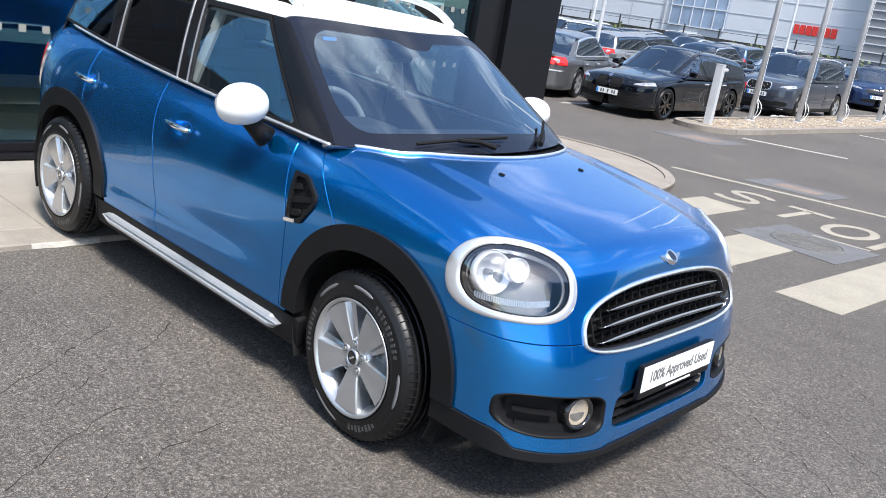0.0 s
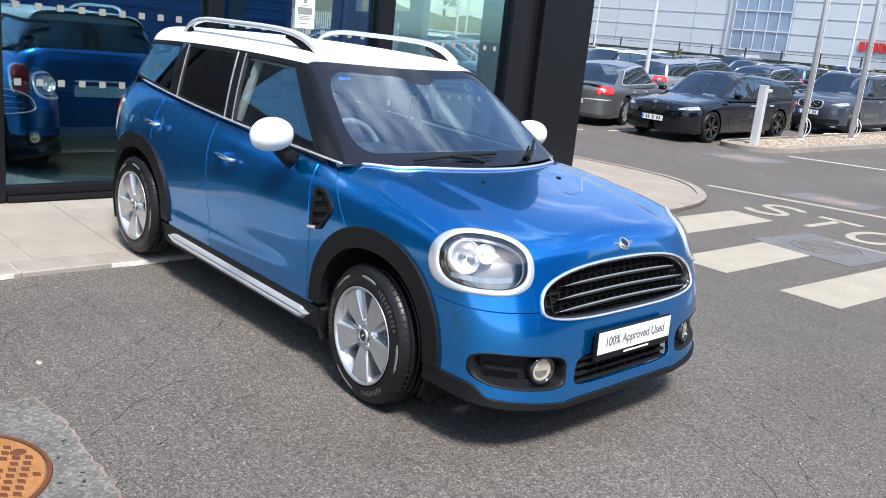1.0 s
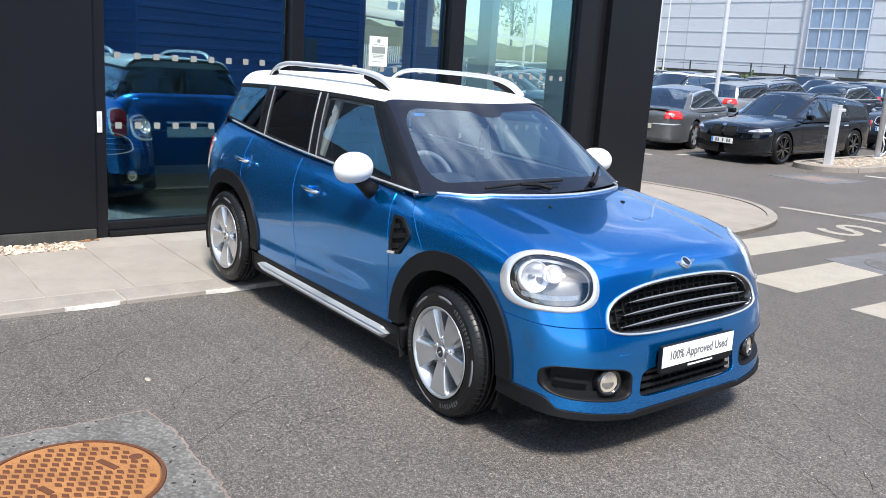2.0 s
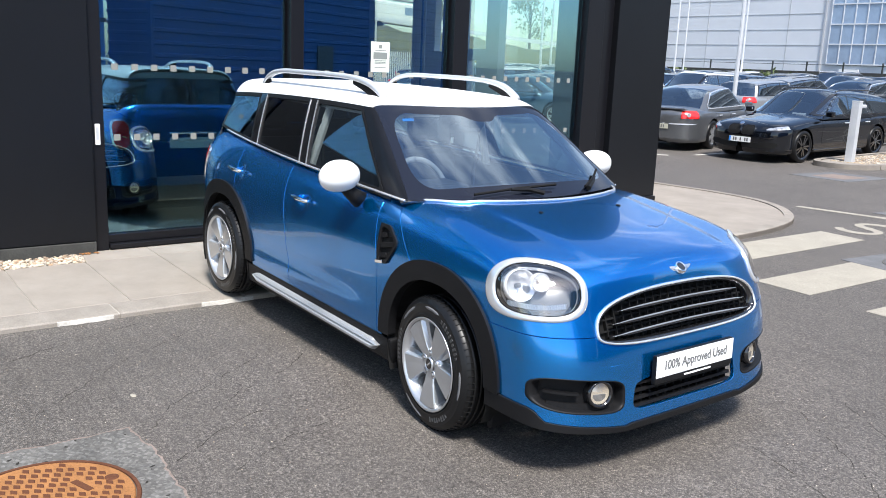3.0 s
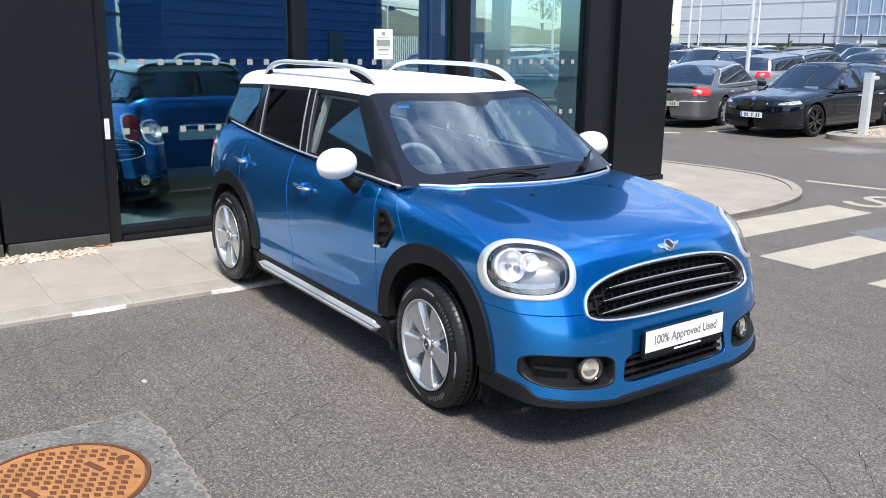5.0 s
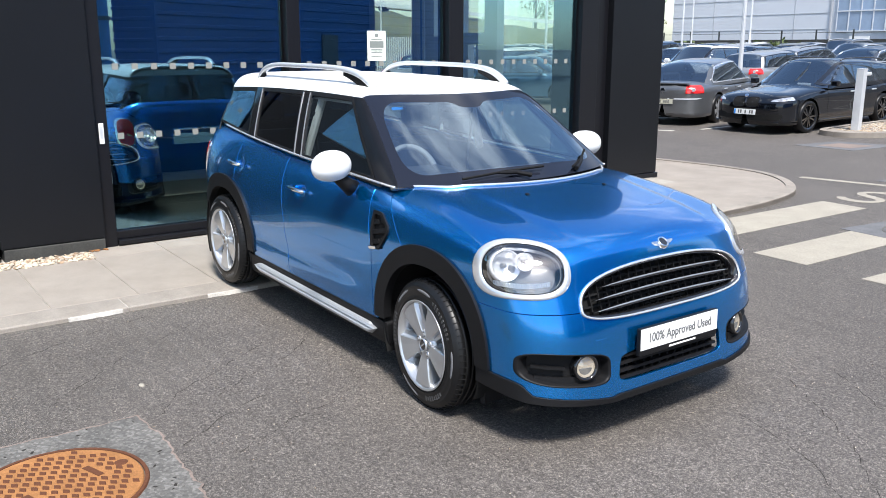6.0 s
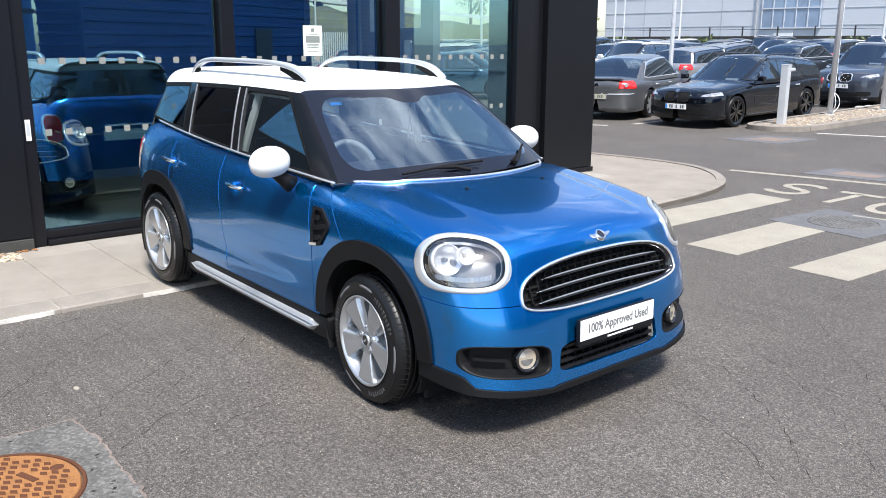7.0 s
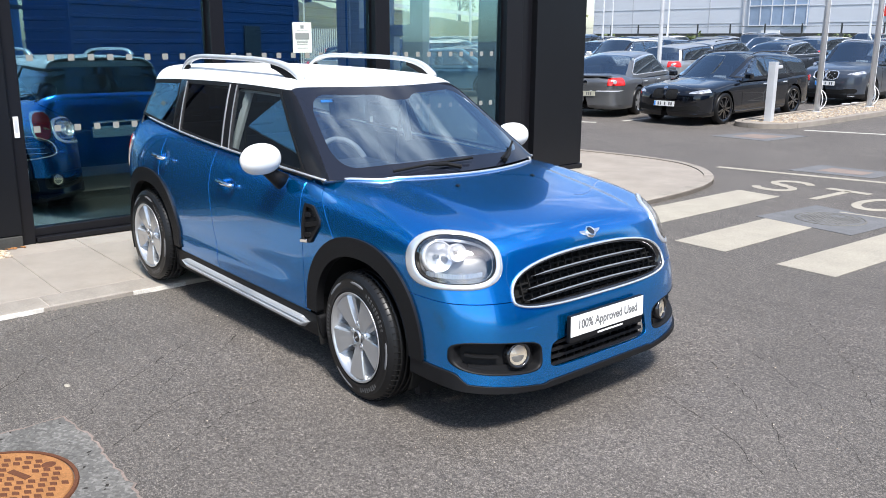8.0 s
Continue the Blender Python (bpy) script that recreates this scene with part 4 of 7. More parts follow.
# pale grit lying loose on the asphalt
bm = bmesh.new()
for k in range(900):
    x, y = random.uniform(-1.6, 4.2), random.uniform(-3.2, 6.5)
    r, a = random.uniform(.0015, .0042), random.uniform(0, 6.28)
    ring = [bm.verts.new((x + r * random.uniform(.7, 1.2) * math.cos(a + q * 1.257), y + r * random.uniform(.7, 1.2) * math.sin(a + q * 1.257), .001 + dip(x, y))) for q in range(5)]
    tip = bm.verts.new((x, y, .001 + r * .9 + dip(x, y)))
    for q in range(5):
        bm.faces.new((ring[q], ring[(q + 1) % 5], tip))
tagged(part("loose_grit", bm, M_PEBBLE), "pale grit scattered over the asphalt", "grit", kind="stuff")
# ---- the blue car: one smooth skin, cut along its shut lines into panels
def spline(xs, ys):
    """A natural cubic spline through a few stations."""
    xs, ys = np.array(xs, float), np.array(ys, float)
    n, h = len(xs), np.diff(xs)
    A, r = np.eye(n), np.zeros(n)
    for i in range(1, n - 1):
        A[i, i - 1], A[i, i], A[i, i + 1] = h[i - 1], 2 * (h[i - 1] + h[i]), h[i]
        r[i] = 6 * ((ys[i + 1] - ys[i]) / h[i] - (ys[i] - ys[i - 1]) / h[i - 1])
    M = np.linalg.solve(A, r)

    def f(x):
        x = np.clip(x, xs[0], xs[-1])
        i = np.clip(np.searchsorted(xs, x) - 1, 0, n - 2)
        a, b = xs[i + 1] - x, x - xs[i]
        return (M[i] * a ** 3 + M[i + 1] * b ** 3) / (6 * h[i]) + (ys[i] / h[i] - M[i] * h[i] / 6) * a + (ys[i + 1] / h[i] - M[i + 1] * h[i] / 6) * b
    return f


def smax(a, b, r):
    h = np.maximum(r - np.abs(a - b), 0) / r
    return np.maximum(a, b) + h * h * r / 4


def step(t):
    t = np.clip(t, 0, 1)
    return t * t * (3 - 2 * t)


NOSE = spline([0.1, 0.25, 0.31, 0.40, 0.49, 0.575, 0.64, 0.74, 0.86, 0.98, 1.2], [1.09, 1.130, 1.124, 1.112, 1.108, 1.098, 1.082, 1.043, 1.010, 1.015, 0.80])
SQUARE = spline([0.1, 0.28, 0.5, 0.8, 1.2], [5.2, 5.0, 4.85, 4.45, 3.1])
HOOD = spline([0.3, 0.9, 1.2, 1.5, 1.8, 2.0, 2.12, 2.3], [1.15, 1.110, 1.094, 1.055, 1.016, 0.985, 0.953, 0.84])
CROWN = spline([0.3, 0.9, 1.4, 1.8, 2.1, 2.3], [0.02, 0.041, 0.040, 0.070, 0.158, 0.165])
HANDLES = ((-0.10, 0.916), (-1.09, 0.958))


def f_low(x, y, z):
    """Below the belt line: inside where negative."""
    y = np.abs(y)
    w = 0.882 - 0.10 * np.maximum(-1.2 - x, 0) ** 2 / 0.81
    w = w - np.where(z > 0.76, 1.0 * (z - 0.76) ** 2, 0.10 * (0.76 - z) ** 2)
    doors = step((x + 1.1) / 0.45) * step((0.85 - x) / 0.5)
    w = w - doors * (0.010 * np.exp(-((z - 0.50 - 0.03 * x) / 0.060) ** 2) - 0.009 * np.exp(-((z - 0.405 - 0.03 * x) / 0.028) ** 2))
    for hx, hz in HANDLES:
        w = w - 0.019 * np.exp(-(((x - hx) / 0.062) ** 2 + ((z - hz + 0.012) / 0.042) ** 2) ** 2)
    side = y - w
    n = SQUARE(z)
    fx = np.maximum(x - 1.1, 0) / NOSE(z)
    front = (np.maximum(fx ** n + (y / 0.93) ** n, 1e-9) ** (1 / n) - 1) * 0.9
    rx = np.maximum(-1.15 - x, 0) / (0.95 - 0.10 * np.maximum(z - 0.6, 0))
    rear = (np.maximum(rx ** 4 + (y / 0.93) ** 4, 1e-9) ** 0.25 - 1) * 0.9
    yc = 0.60 - 0.07 * (x - 0.9)
    top = z - (HOOD(x) - CROWN(x) * y ** 2.2 + 0.009 * step((yc - y) / 0.09) * step((2.1 - x) / 0.3) + 0.05 * step((0.2 - x) / 1.5) - 0.006)
    body = smax(side, front, 0.05)
    body = smax(body, rear, 0.10)
    body = smax(body, top * 0.95, 0.11)
    return smax(body, 0.17 - z, 0.05)


def f_green(x, y, z):
    """The cabin above the belt line."""
    y = np.abs(y)
    side = (y - (0.800 - 0.30 * (z - 1.08) - 0.18 * (z - 1.08) ** 2 - 0.045 * np.maximum(-0.2 - x, 0) ** 2 / 1.5)) * 0.95
    screen = (x - (1.125 - 0.17 * (y / 0.76) ** 2 - (z - 1.09) * 1.60)) * 0.53
    rear = (-x - (1.985 - 0.38 * (z - 1.1) - 0.10 * (y / 0.7) ** 4)) * 0.93
    roof = z - (1.590 - 0.017 * ((x + 0.40) / 1.0) ** 2 - 0.034 * (y / 0.6) ** 4)
    f = smax(side, screen, 0.035)
    f = smax(f, rear, 0.10)
    f = smax(f, roof, 0.07)
    return smax(f, 0.98 - z, 0.02)


class Skin:
    """A surface found along rays that fan out from an axis inside the car."""

    def __init__(self, f, x0, x1, zc, cut, th0, th1, nth, caps, nu):
        self.f = f
        us = []
        for a in np.linspace(-math.pi / 2 * 0.9985, 0, caps, endpoint=False):
            us.append((x0, a))
        for x in np.linspace(x0, x1, nu, endpoint=False):
            us.append((x, 0.0))
        for a in np.linspace(0, math.pi / 2 * 0.9985, int(caps * cut)):
            us.append((x1, a))
        th = np.radians(np.linspace(th0, th1, nth))
        X = np.array([u[0] for u in us])[:, None] + 0 * th
        A = np.array([u[1] for u in us])[:, None] + 0 * th
        T = th[None, :] + 0 * X
        self.O = np.stack([X, 0 * X, zc + 0 * X], -1).reshape(-1, 3)
        self.D = np.stack([np.sin(A), np.cos(A) * np.cos(T), np.cos(A) * np.sin(T)], -1).reshape(-1, 3)
        self.P = self.solve(self.O, self.D)
        nu_, nt = X.shape
        i, j = np.meshgrid(np.arange(nu_ - 1), np.arange(nt - 1), indexing="ij")
        a = (i * nt + j).ravel()
        self.F = np.stack([a, a + 1, a + nt + 1, a + nt], -1)

    def solve(self, O, D):
        lo, hi = np.zeros(len(O)), np.full(len(O), 2.2)
        for _ in range(34):
            m = (lo + hi) / 2
            p = O + D * m[:, None]
            out = self.f(p[:, 0], p[:, 1], p[:, 2]) > 0
            hi, lo = np.where(out, m, hi), np.where(out, lo, m)
        return O + D * hi[:, None]

    def normals(self, P):
        e = 2e-3
        g = []
        for k in range(3):
            d = np.zeros(3)
            d[k] = e
            a, b = P + d, P - d
            g.append(self.f(a[:, 0], a[:, 1], a[:, 2]) - self.f(b[:, 0], b[:, 1], b[:, 2]))
        g = np.stack(g, -1)
        return g / np.maximum(np.linalg.norm(g, axis=1, keepdims=True), 1e-9)

    def cut(self, fields):
        """The piece of the skin where every field is positive: points and faces."""
        O, D, P = self.O, self.D, self.P
        quads = self.F
        for g in fields:
            ids = np.unique(quads)
            val = np.zeros(len(P))
            q = P[ids]
            val[ids] = g(q[:, 0], q[:, 1], q[:, 2])
            quads = quads[(val[quads] >= 0).any(axis=1)]
        faces = [tuple(f) for f in quads.tolist()]
        for g in fields:
            used = np.zeros(len(P), bool)
            used[np.array([v for f in faces for v in f], int)] = True
            val = np.full(len(P), -1.0)
            q = P[used]
            val[used] = g(q[:, 0], q[:, 1], q[:, 2])
            addO, addD, made, out = [], [], {}, []
            base = len(P)
            for f in faces:
                vs = [val[v] for v in f]
                if min(vs) >= 0:
                    out.append(f)
                    continue
                if max(vs) <= 0:
                    continue
                poly = []
                for k in range(len(f)):
                    a, b = f[k], f[(k + 1) % len(f)]
                    va, vb = val[a], val[b]
                    if va >= 0:
                        poly.append(a)
                    if (va >= 0) != (vb >= 0):
                        key = (a, b) if a < b else (b, a)
                        if key not in made:
                            t0, t1 = 0.0, 1.0
                            pa, pb = P[a], P[b]
                            for _ in range(9):
                                t = (t0 + t1) / 2
                                m = pa + (pb - pa) * t
                                if (g(m[0:1], m[1:2], m[2:3])[0] >= 0) == (va >= 0):
                                    t0 = t
                                else:
                                    t1 = t
                            t = (t0 + t1) / 2
                            made[key] = base + len(addO)
                            addO.append(O[a] + (O[b] - O[a]) * t)
                            addD.append(D[a] + (D[b] - D[a]) * t)
                        poly.append(made[key])
                if len(poly) > 2:
                    out.append(tuple(poly))
            faces = out
            if addO:
                aO, aD = np.array(addO), np.array(addD)
                aD = aD / np.linalg.norm(aD, axis=1, keepdims=True)
                O, D, P = np.vstack([O, aO]), np.vstack([D, aD]), np.vstack([P, self.solve(aO, aD)])
        return P, faces

    def panel(self, fields, off=0.0, lip=0.012, side=1, offset_field=None):
        """A bmesh of a cut piece, lifted by off, its edge turned inwards by lip; side -1 mirrors it."""
        P, faces = self.cut(fields)
        ids = sorted({v for f in faces for v in f})
        idx = {v: k for k, v in enumerate(ids)}
        Q = P[ids]
        N = self.normals(Q)
        o = offset_field(Q[:, 0], Q[:, 1], Q[:, 2])[:, None] if offset_field else off
        V = Q + N * o
        if side < 0:
            V, N = V * (1, -1, 1), N * (1, -1, 1)
        bm = bmesh.new()
        vs = [bm.verts.new(v) for v in V]
        edges = {}
        for f in faces:
            f = [idx[v] for v in f]
            if side < 0:
                f = f[::-1]
            try:
                bm.faces.new([vs[k] for k in f])
            except ValueError:
                continue
            for a, b in zip(f, f[1:] + f[:1]):
                edges[(a, b)] = 1
        if lip:
            ch = min(0.0013, lip * 0.4)
            out = {}
            loose = [(a, b) for (a, b) in edges if (b, a) not in edges and not (abs(V[a][1]) < 2e-3 and abs(V[b][1]) < 2e-3)]
            for a, b in loose:
                t = np.cross(V[b] - V[a], N[a])
                t = t / max(np.linalg.norm(t), 1e-9)
                for k in (a, b):
                    out[k] = out.get(k, 0) + t
            rim = {}
            for k, t in out.items():
                t = t / max(np.linalg.norm(t), 1e-9) * ch
                rim[k] = [vs[k], bm.verts.new(V[k] - N[k] * ch + t), bm.verts.new(V[k] - N[k] * lip + t)]
            for a, b in loose:
                try:
                    bm.faces.new((rim[b][0], rim[a][0], rim[a][1], rim[b][1]))
                    bm.faces.new((rim[b][1], rim[a][1], rim[a][2], rim[b][2]))
                except ValueError:
                    continue
                for q in (0, 1):
                    e = bm.edges.get((rim[a][q], rim[b][q]))
                    if e:
                        e.smooth = False
        return bm


LOW = Skin(f_low, -1.35, 1.35, 0.60, 2.0, -90, 90, 108, 26, 118)
GREEN = Skin(f_green, -1.55, 0.35, 1.06, 1.3, -4, 90, 84, 34, 120)
WHEEL_X, TYRE_R, TRACK = 1.335, 0.345, 0.795


def belt(x):
    u = 0.75 - x
    return 1.081 + 0.021 * u + 0.008 * u * u


def seam_b(z):
    return -0.290 - 0.16 * (z - 0.48)


def seam_door(z):
    return 0.792 - 0.22 * np.maximum(z - 0.71, 0)


def seam_rear(z):
    return -1.155 - 0.10 * (z - 1.0) + 1.6 * np.maximum(0.0, 0.72 - z) ** 2


def seam_hood(z):
    return 0.866 + 0.90 * np.maximum(1.06 - z, 0)


def arch(x, z, wx, r):
    """Positive outside a slightly squared wheel arch."""
    return (np.abs(x - wx) ** 2.2 + np.abs(z - 0.335) ** 2.2) ** (1 / 2.2) - r


def cowl(y):
    y = np.abs(y)
    return 1.272 - 0.40 * y ** 2 - 1.4 * y ** 8


GRILLE_Z = 0.676


def grille(y, z, s=0.0):
    """Positive outside the radiator grille; s shrinks it."""
    dz = z - GRILLE_Z
    h = np.where(dz > 0, 0.172, 0.066) - s
    e = np.where(dz > 0, 2.6, 3.0)
    return ((np.abs(y) / (0.585 - s)) ** e + (np.abs(dz) / h) ** e) ** (1 / e) - 1


LAMP_C = np.array((1.887, 0.729, 0.823))
LAMP_N = np.array((0.70, 0.55, 0.45)) / np.linalg.norm((0.70, 0.55, 0.45))
LAMP_T = np.array((0.62, -0.785, -0.06))
LAMP_T = LAMP_T - LAMP_N * LAMP_T.dot(LAMP_N)
LAMP_T = LAMP_T / np.linalg.norm(LAMP_T)
LAMP_B = np.cross(LAMP_T, LAMP_N) * -1
if LAMP_B[2] < 0:
    LAMP_B = -LAMP_B


def lamp(x, y, z, s=0.0):
    """Positive outside the headlamp; s shrinks it."""
    d = np.stack([x - LAMP_C[0], np.abs(y) - LAMP_C[1], z - LAMP_C[2]], -1)
    a, b = d @ LAMP_T, d @ LAMP_B
    a = a + 0.15 * b
    h = 0.146 - 0.70 * s
    r = (np.abs(a / (0.222 - s)) ** 2.35 + np.abs(b / h) ** 2.35) ** (1 / 2.35) - 1
    return np.where(d @ LAMP_N > -0.25, r, 1.0)


def fog(y, z, s=0.0):
    a, b = (np.abs(y) - 0.640) / (0.206 - s), (z - 0.405 - 0.10 * (np.abs(y) - 0.64)) / (0.078 - s)
    return (np.abs(a) ** 4 + np.abs(b) ** 4) ** 0.25 - 1


def lip_edge(y):
    """Foot of the painted bumper: higher across the middle, with a notch where it steps down."""
    y = np.abs(y)
    return 0.246 + 0.008 * step((0.42 - y) / 0.03) + 0.13 * np.maximum(y - 0.43, 0) + 0.044 * step((y - 0.80) / 0.04)


def intake(y, z, s=0.0):
    a, b = np.abs(y) / (0.378 - s - 0.15 * (z - 0.36)), (z - 0.375) / (0.073 - s)
    return (np.abs(a) ** 6 + np.abs(b) ** 6) ** (1 / 6) - 1


def tail(y, z, s=0.0):
    a, b = (np.abs(y) - 0.705) / (0.078 - s), (z - 0.885) / (0.150 - s)
    return (np.abs(a) ** 3 + np.abs(b) ** 3) ** (1 / 3) - 1


def vent(x, z, s=0.0):
    """Positive outside the six-sided side vent; s shrinks it."""
    d = np.maximum(0.800 - x, z - 0.936)
    for px, pz, nx, nz in ((0.885, 0.936, 0.60, 0.80), (0.972, 0.850, 1.0, 0.0), (0.972, 0.838, 0.78, -0.62), (0.80, 0.722, 0.15, -0.99)):
        d = np.maximum(d, (x - px) * nx + (z - pz) * nz)
    return d + s


def ray_skin(skin, o, d):
    """Where a ray from inside the car leaves the skin."""
    return skin.solve(np.array([o], float), np.array([d], float))[0]


def strip_on(skin, lines, side=1, closed=True, tags=None):
    """A band from rows of (origin, direction, lift): one row across for each place along it."""
    bm = bmesh.new()
    O = np.array([q[0] for row in lines for q in row], float)
    D = np.array([q[1] for row in lines for q in row], float)
    D = D / np.linalg.norm(D, axis=1, keepdims=True)
    P = skin.solve(O, D)
    N = skin.normals(P)
    V = P + N * np.array([q[2] for row in lines for q in row])[:, None]
    if side < 0:
        V = V * (1, -1, 1)
    k = len(lines[0])
    vs = [[bm.verts.new(V[i * k + j]) for j in range(k)] for i in range(len(lines))]
    for a, b in zip(vs, vs[1:] + (vs[:1] if closed else [])):
        for j in range(k - 1):
            bm.faces.new((a[j], a[j + 1], b[j + 1], b[j]))
    if not closed:
        bm.faces.new(vs[0])
        bm.faces.new(vs[-1][::-1])
    bmesh.ops.recalc_face_normals(bm, faces=bm.faces[:])
    return bm


def oval(t, e):
    c, s_ = math.cos(t), math.sin(t)
    k = (abs(c) ** e + abs(s_) ** e) ** (-1 / e)
    return c * k, s_ * k


def front_ring(skin, shape, prof, n=96, side=1, x0=1.3):
    """A moulding round an opening in the nose; shape(t, s) gives y, z on its outline shrunk by s."""
    rows = []
    for i in range(n):
        t = 2 * math.pi * i / n
        rows.append([((x0, *shape(t, s_)), (1, 0, 0), o) for s_, o in prof])
    return strip_on(skin, rows, side)


def front_bar(skin, curve, half, lift, depth, n=40, side=1, x0=1.3):
    """A lying or standing bar that follows the nose; curve(t) gives y, z; half: its half width up and across."""
    rows = []
    for i in range(n + 1):
        y, z = curve(i / n)
        hy, hz = half
        rows.append([((x0, y - hy, z - hz), (1, 0, 0), lift - depth), ((x0, y - hy, z - hz), (1, 0, 0), lift), ((x0, y + hy, z + hz), (1, 0, 0), lift), ((x0, y + hy, z + hz), (1, 0, 0), lift - depth)])
    return strip_on(skin, rows, side, closed=False)


def grille_line(t, s_=0.0):
    c, q = oval(t, 2.6 if math.sin(t) > 0 else 3.0)
    return (0.585 - s_) * c, GRILLE_Z + ((0.172 if q > 0 else 0.066) - s_) * q


def fog_line(t, s_=0.0):
    c, q = oval(t, 4)
    y = 0.640 + (0.206 - s_) * c
    return y, 0.405 + 0.10 * (y - 0.64) + (0.078 - s_) * q


def half_width_grille(z, s_):
    e = 2.6 if z > GRILLE_Z else 3.0
    dz = abs(z - GRILLE_Z) / ((0.172 if z > GRILLE_Z else 0.066) - s_)
    return (0.585 - s_) * max(0.02, 1 - min(dz, 0.999) ** e) ** (1 / e)


def wheel(parent, x, y, z, side, turn, name="wheel"):
    """A five-spoke alloy wheel with its tyre; the outer face looks along side * y."""
    w = new(name)
    w.parent = parent
    w.matrix_local = pose(x, y, z, 0, turn, 0 if side > 0 else 180)
    prof = [(0.222, -0.10), (0.240, -0.105), (0.272, -0.108), (0.306, -0.102), (0.330, -0.088), (0.340, -0.07)]
    for g in (-0.052, -0.020, 0.016, 0.050):
        prof += [(TYRE_R, g - 0.008), (TYRE_R, g - 0.004), (TYRE_R - 0.009, g - 0.003), (TYRE_R - 0.009, g + 0.003), (TYRE_R, g + 0.004)]
    prof += [(0.340, 0.070), (0.335, 0.081), (0.326, 0.092), (0.312, 0.1005), (0.309, 0.1035), (0.305, 0.1025), (0.288, 0.106), (0.272, 0.1075), (0.255, 0.107), (0.253, 0.1095), (0.250, 0.109), (0.244, 0.105), (0.237, 0.101), (0.226, 0.10)]
    tyre = part("tyre", lathe(prof, 72), M_RUBBER, w, smooth=True)
    # sipes across the shoulder
    bm = bmesh.new()
    for k in range(66):
        a = 2 * math.pi * k / 66
        for sd in (1, -1):
            bmesh.ops.create_cube(bm, size=1, matrix=Matrix.Rotation(-a, 4, 'Y') @ Matrix.Translation((0.3375, sd * 0.067, 0)) @ Matrix.Rotation(sd * 0.35, 4, 'Z') @ Matrix.Diagonal((0.012, 0.036, 0.0035, 1)))
    tagged(part("shoulder_tread", bm, M_MATTBLACK, tyre), kind="stuff")
    bm = bmesh.new()
    for a0, a1, r in ((20, 62, 0.283), (150, 196, 0.283), (262, 300, 0.283)):
        for k in range(int((a1 - a0) / 4.6)):
            a = radians(a0 + k * 4.6)
            bmesh.ops.create_cube(bm, size=1, matrix=Matrix.Rotation(-a, 4, 'Y') @ Matrix.Translation((r - 0.004, 0.1064, 0)) @ Matrix.Diagonal((0.026 if k % 3 else 0.018, 0.003, 0.012, 1)))
    tagged(part("sidewall_lettering", bm, M_RUBBER_TXT, tyre, "raised sidewall marks, their glint put into the grey"), kind="stuff")
    # raised arcs whose pale colour stands for highlights on the tyre
    for a0, a1, r in ((70, 98, 0.296), (118, 142, 0.294), (204, 232, 0.296), (312, 346, 0.294)):
        bm = bmesh.new()
        rows = []
        for k in range(13):
            a = radians(a0 + (a1 - a0) * k / 12)
            e = min(1.0, min(k, 12 - k) / 2 + 0.2)
            rows.append([bm.verts.new((rr * math.cos(a), yy, rr * math.sin(a))) for rr, yy in ((r - 0.010 * e, 0.1045), (r - 0.009 * e, 0.1072), (r + 0.004 * e, 0.1058), (r + 0.005 * e, 0.102))])
        for a, b in zip(rows, rows[1:]):
            for q in range(3):
                bm.faces.new((a[q], a[q + 1], b[q + 1], b[q]))
        bmesh.ops.recalc_face_normals(bm, faces=bm.faces[:])
        part("sidewall_band", bm, M_BAND_GLINT, tyre, "raised sidewall band with its highlight painted pale", smooth=True)
    rim = part("rim", lathe([(0.222, -0.09), (0.218, -0.05), (0.196, 0.0), (0.199, 0.05), (0.213, 0.080), (0.219, 0.090), (0.226, 0.097), (0.233, 0.104), (0.240, 0.1085), (0.239, 0.1125), (0.233, 0.112), (0.227, 0.106), (0.222, 0.098), (0.217, 0.088)], 72), M_ALLOY, w, smooth=True)
    part("brake_disc", lathe([(0.03, 0.032), (0.140, 0.032), (0.140, 0.008), (0.03, 0.008)], 40), M_STEEL, w)
    part("caliper", box(-0.05, 0.05, -0.03, 0.03, 0.09, 0.155, 0.01), M_PLASTIC, w, m=pose(0, 0, 0, 0, 60, 0))
    part("backing", lathe([(0.0, 0.010), (0.194, 0.010)], 32), M_MATTBLACK, w)
    # broad spokes, each with a stepped groove along one flank
    for k in range(5):
        bm = bmesh.new()
        rows = []
        for r, hw, d in ((0.030, 0.036, 0.086), (0.060, 0.040, 0.090), (0.095, 0.049, 0.095), (0.135, 0.061, 0.099), (0.175, 0.074, 0.102), (0.205, 0.084, 0.1035), (0.222, 0.089, 0.1035)):
            row = []
            for u, dd in ((-1, 0.030), (-0.98, d - 0.026), (-0.74, d - 0.020), (-0.66, d - 0.004), (-0.60, d), (-0.1, d - 0.001), (0.5, d), (0.90, d - 0.001), (0.97, d - 0.006), (1, 0.030)):
                x = u * hw
                row.append(bm.verts.new((x, dd, math.sqrt(max(r * r - x * x, 1e-6)) if r > 0.13 else r)))
            rows.append(row)
        for a, b in zip(rows, rows[1:]):
            for q in range(9):
                bm.faces.new((a[q], a[q + 1], b[q + 1], b[q]))
        bmesh.ops.recalc_face_normals(bm, faces=bm.faces[:])
        part("spoke", bm, M_ALLOY, rim, m=pose(0, 0, 0, 0, 72 * k, 0), smooth=False)
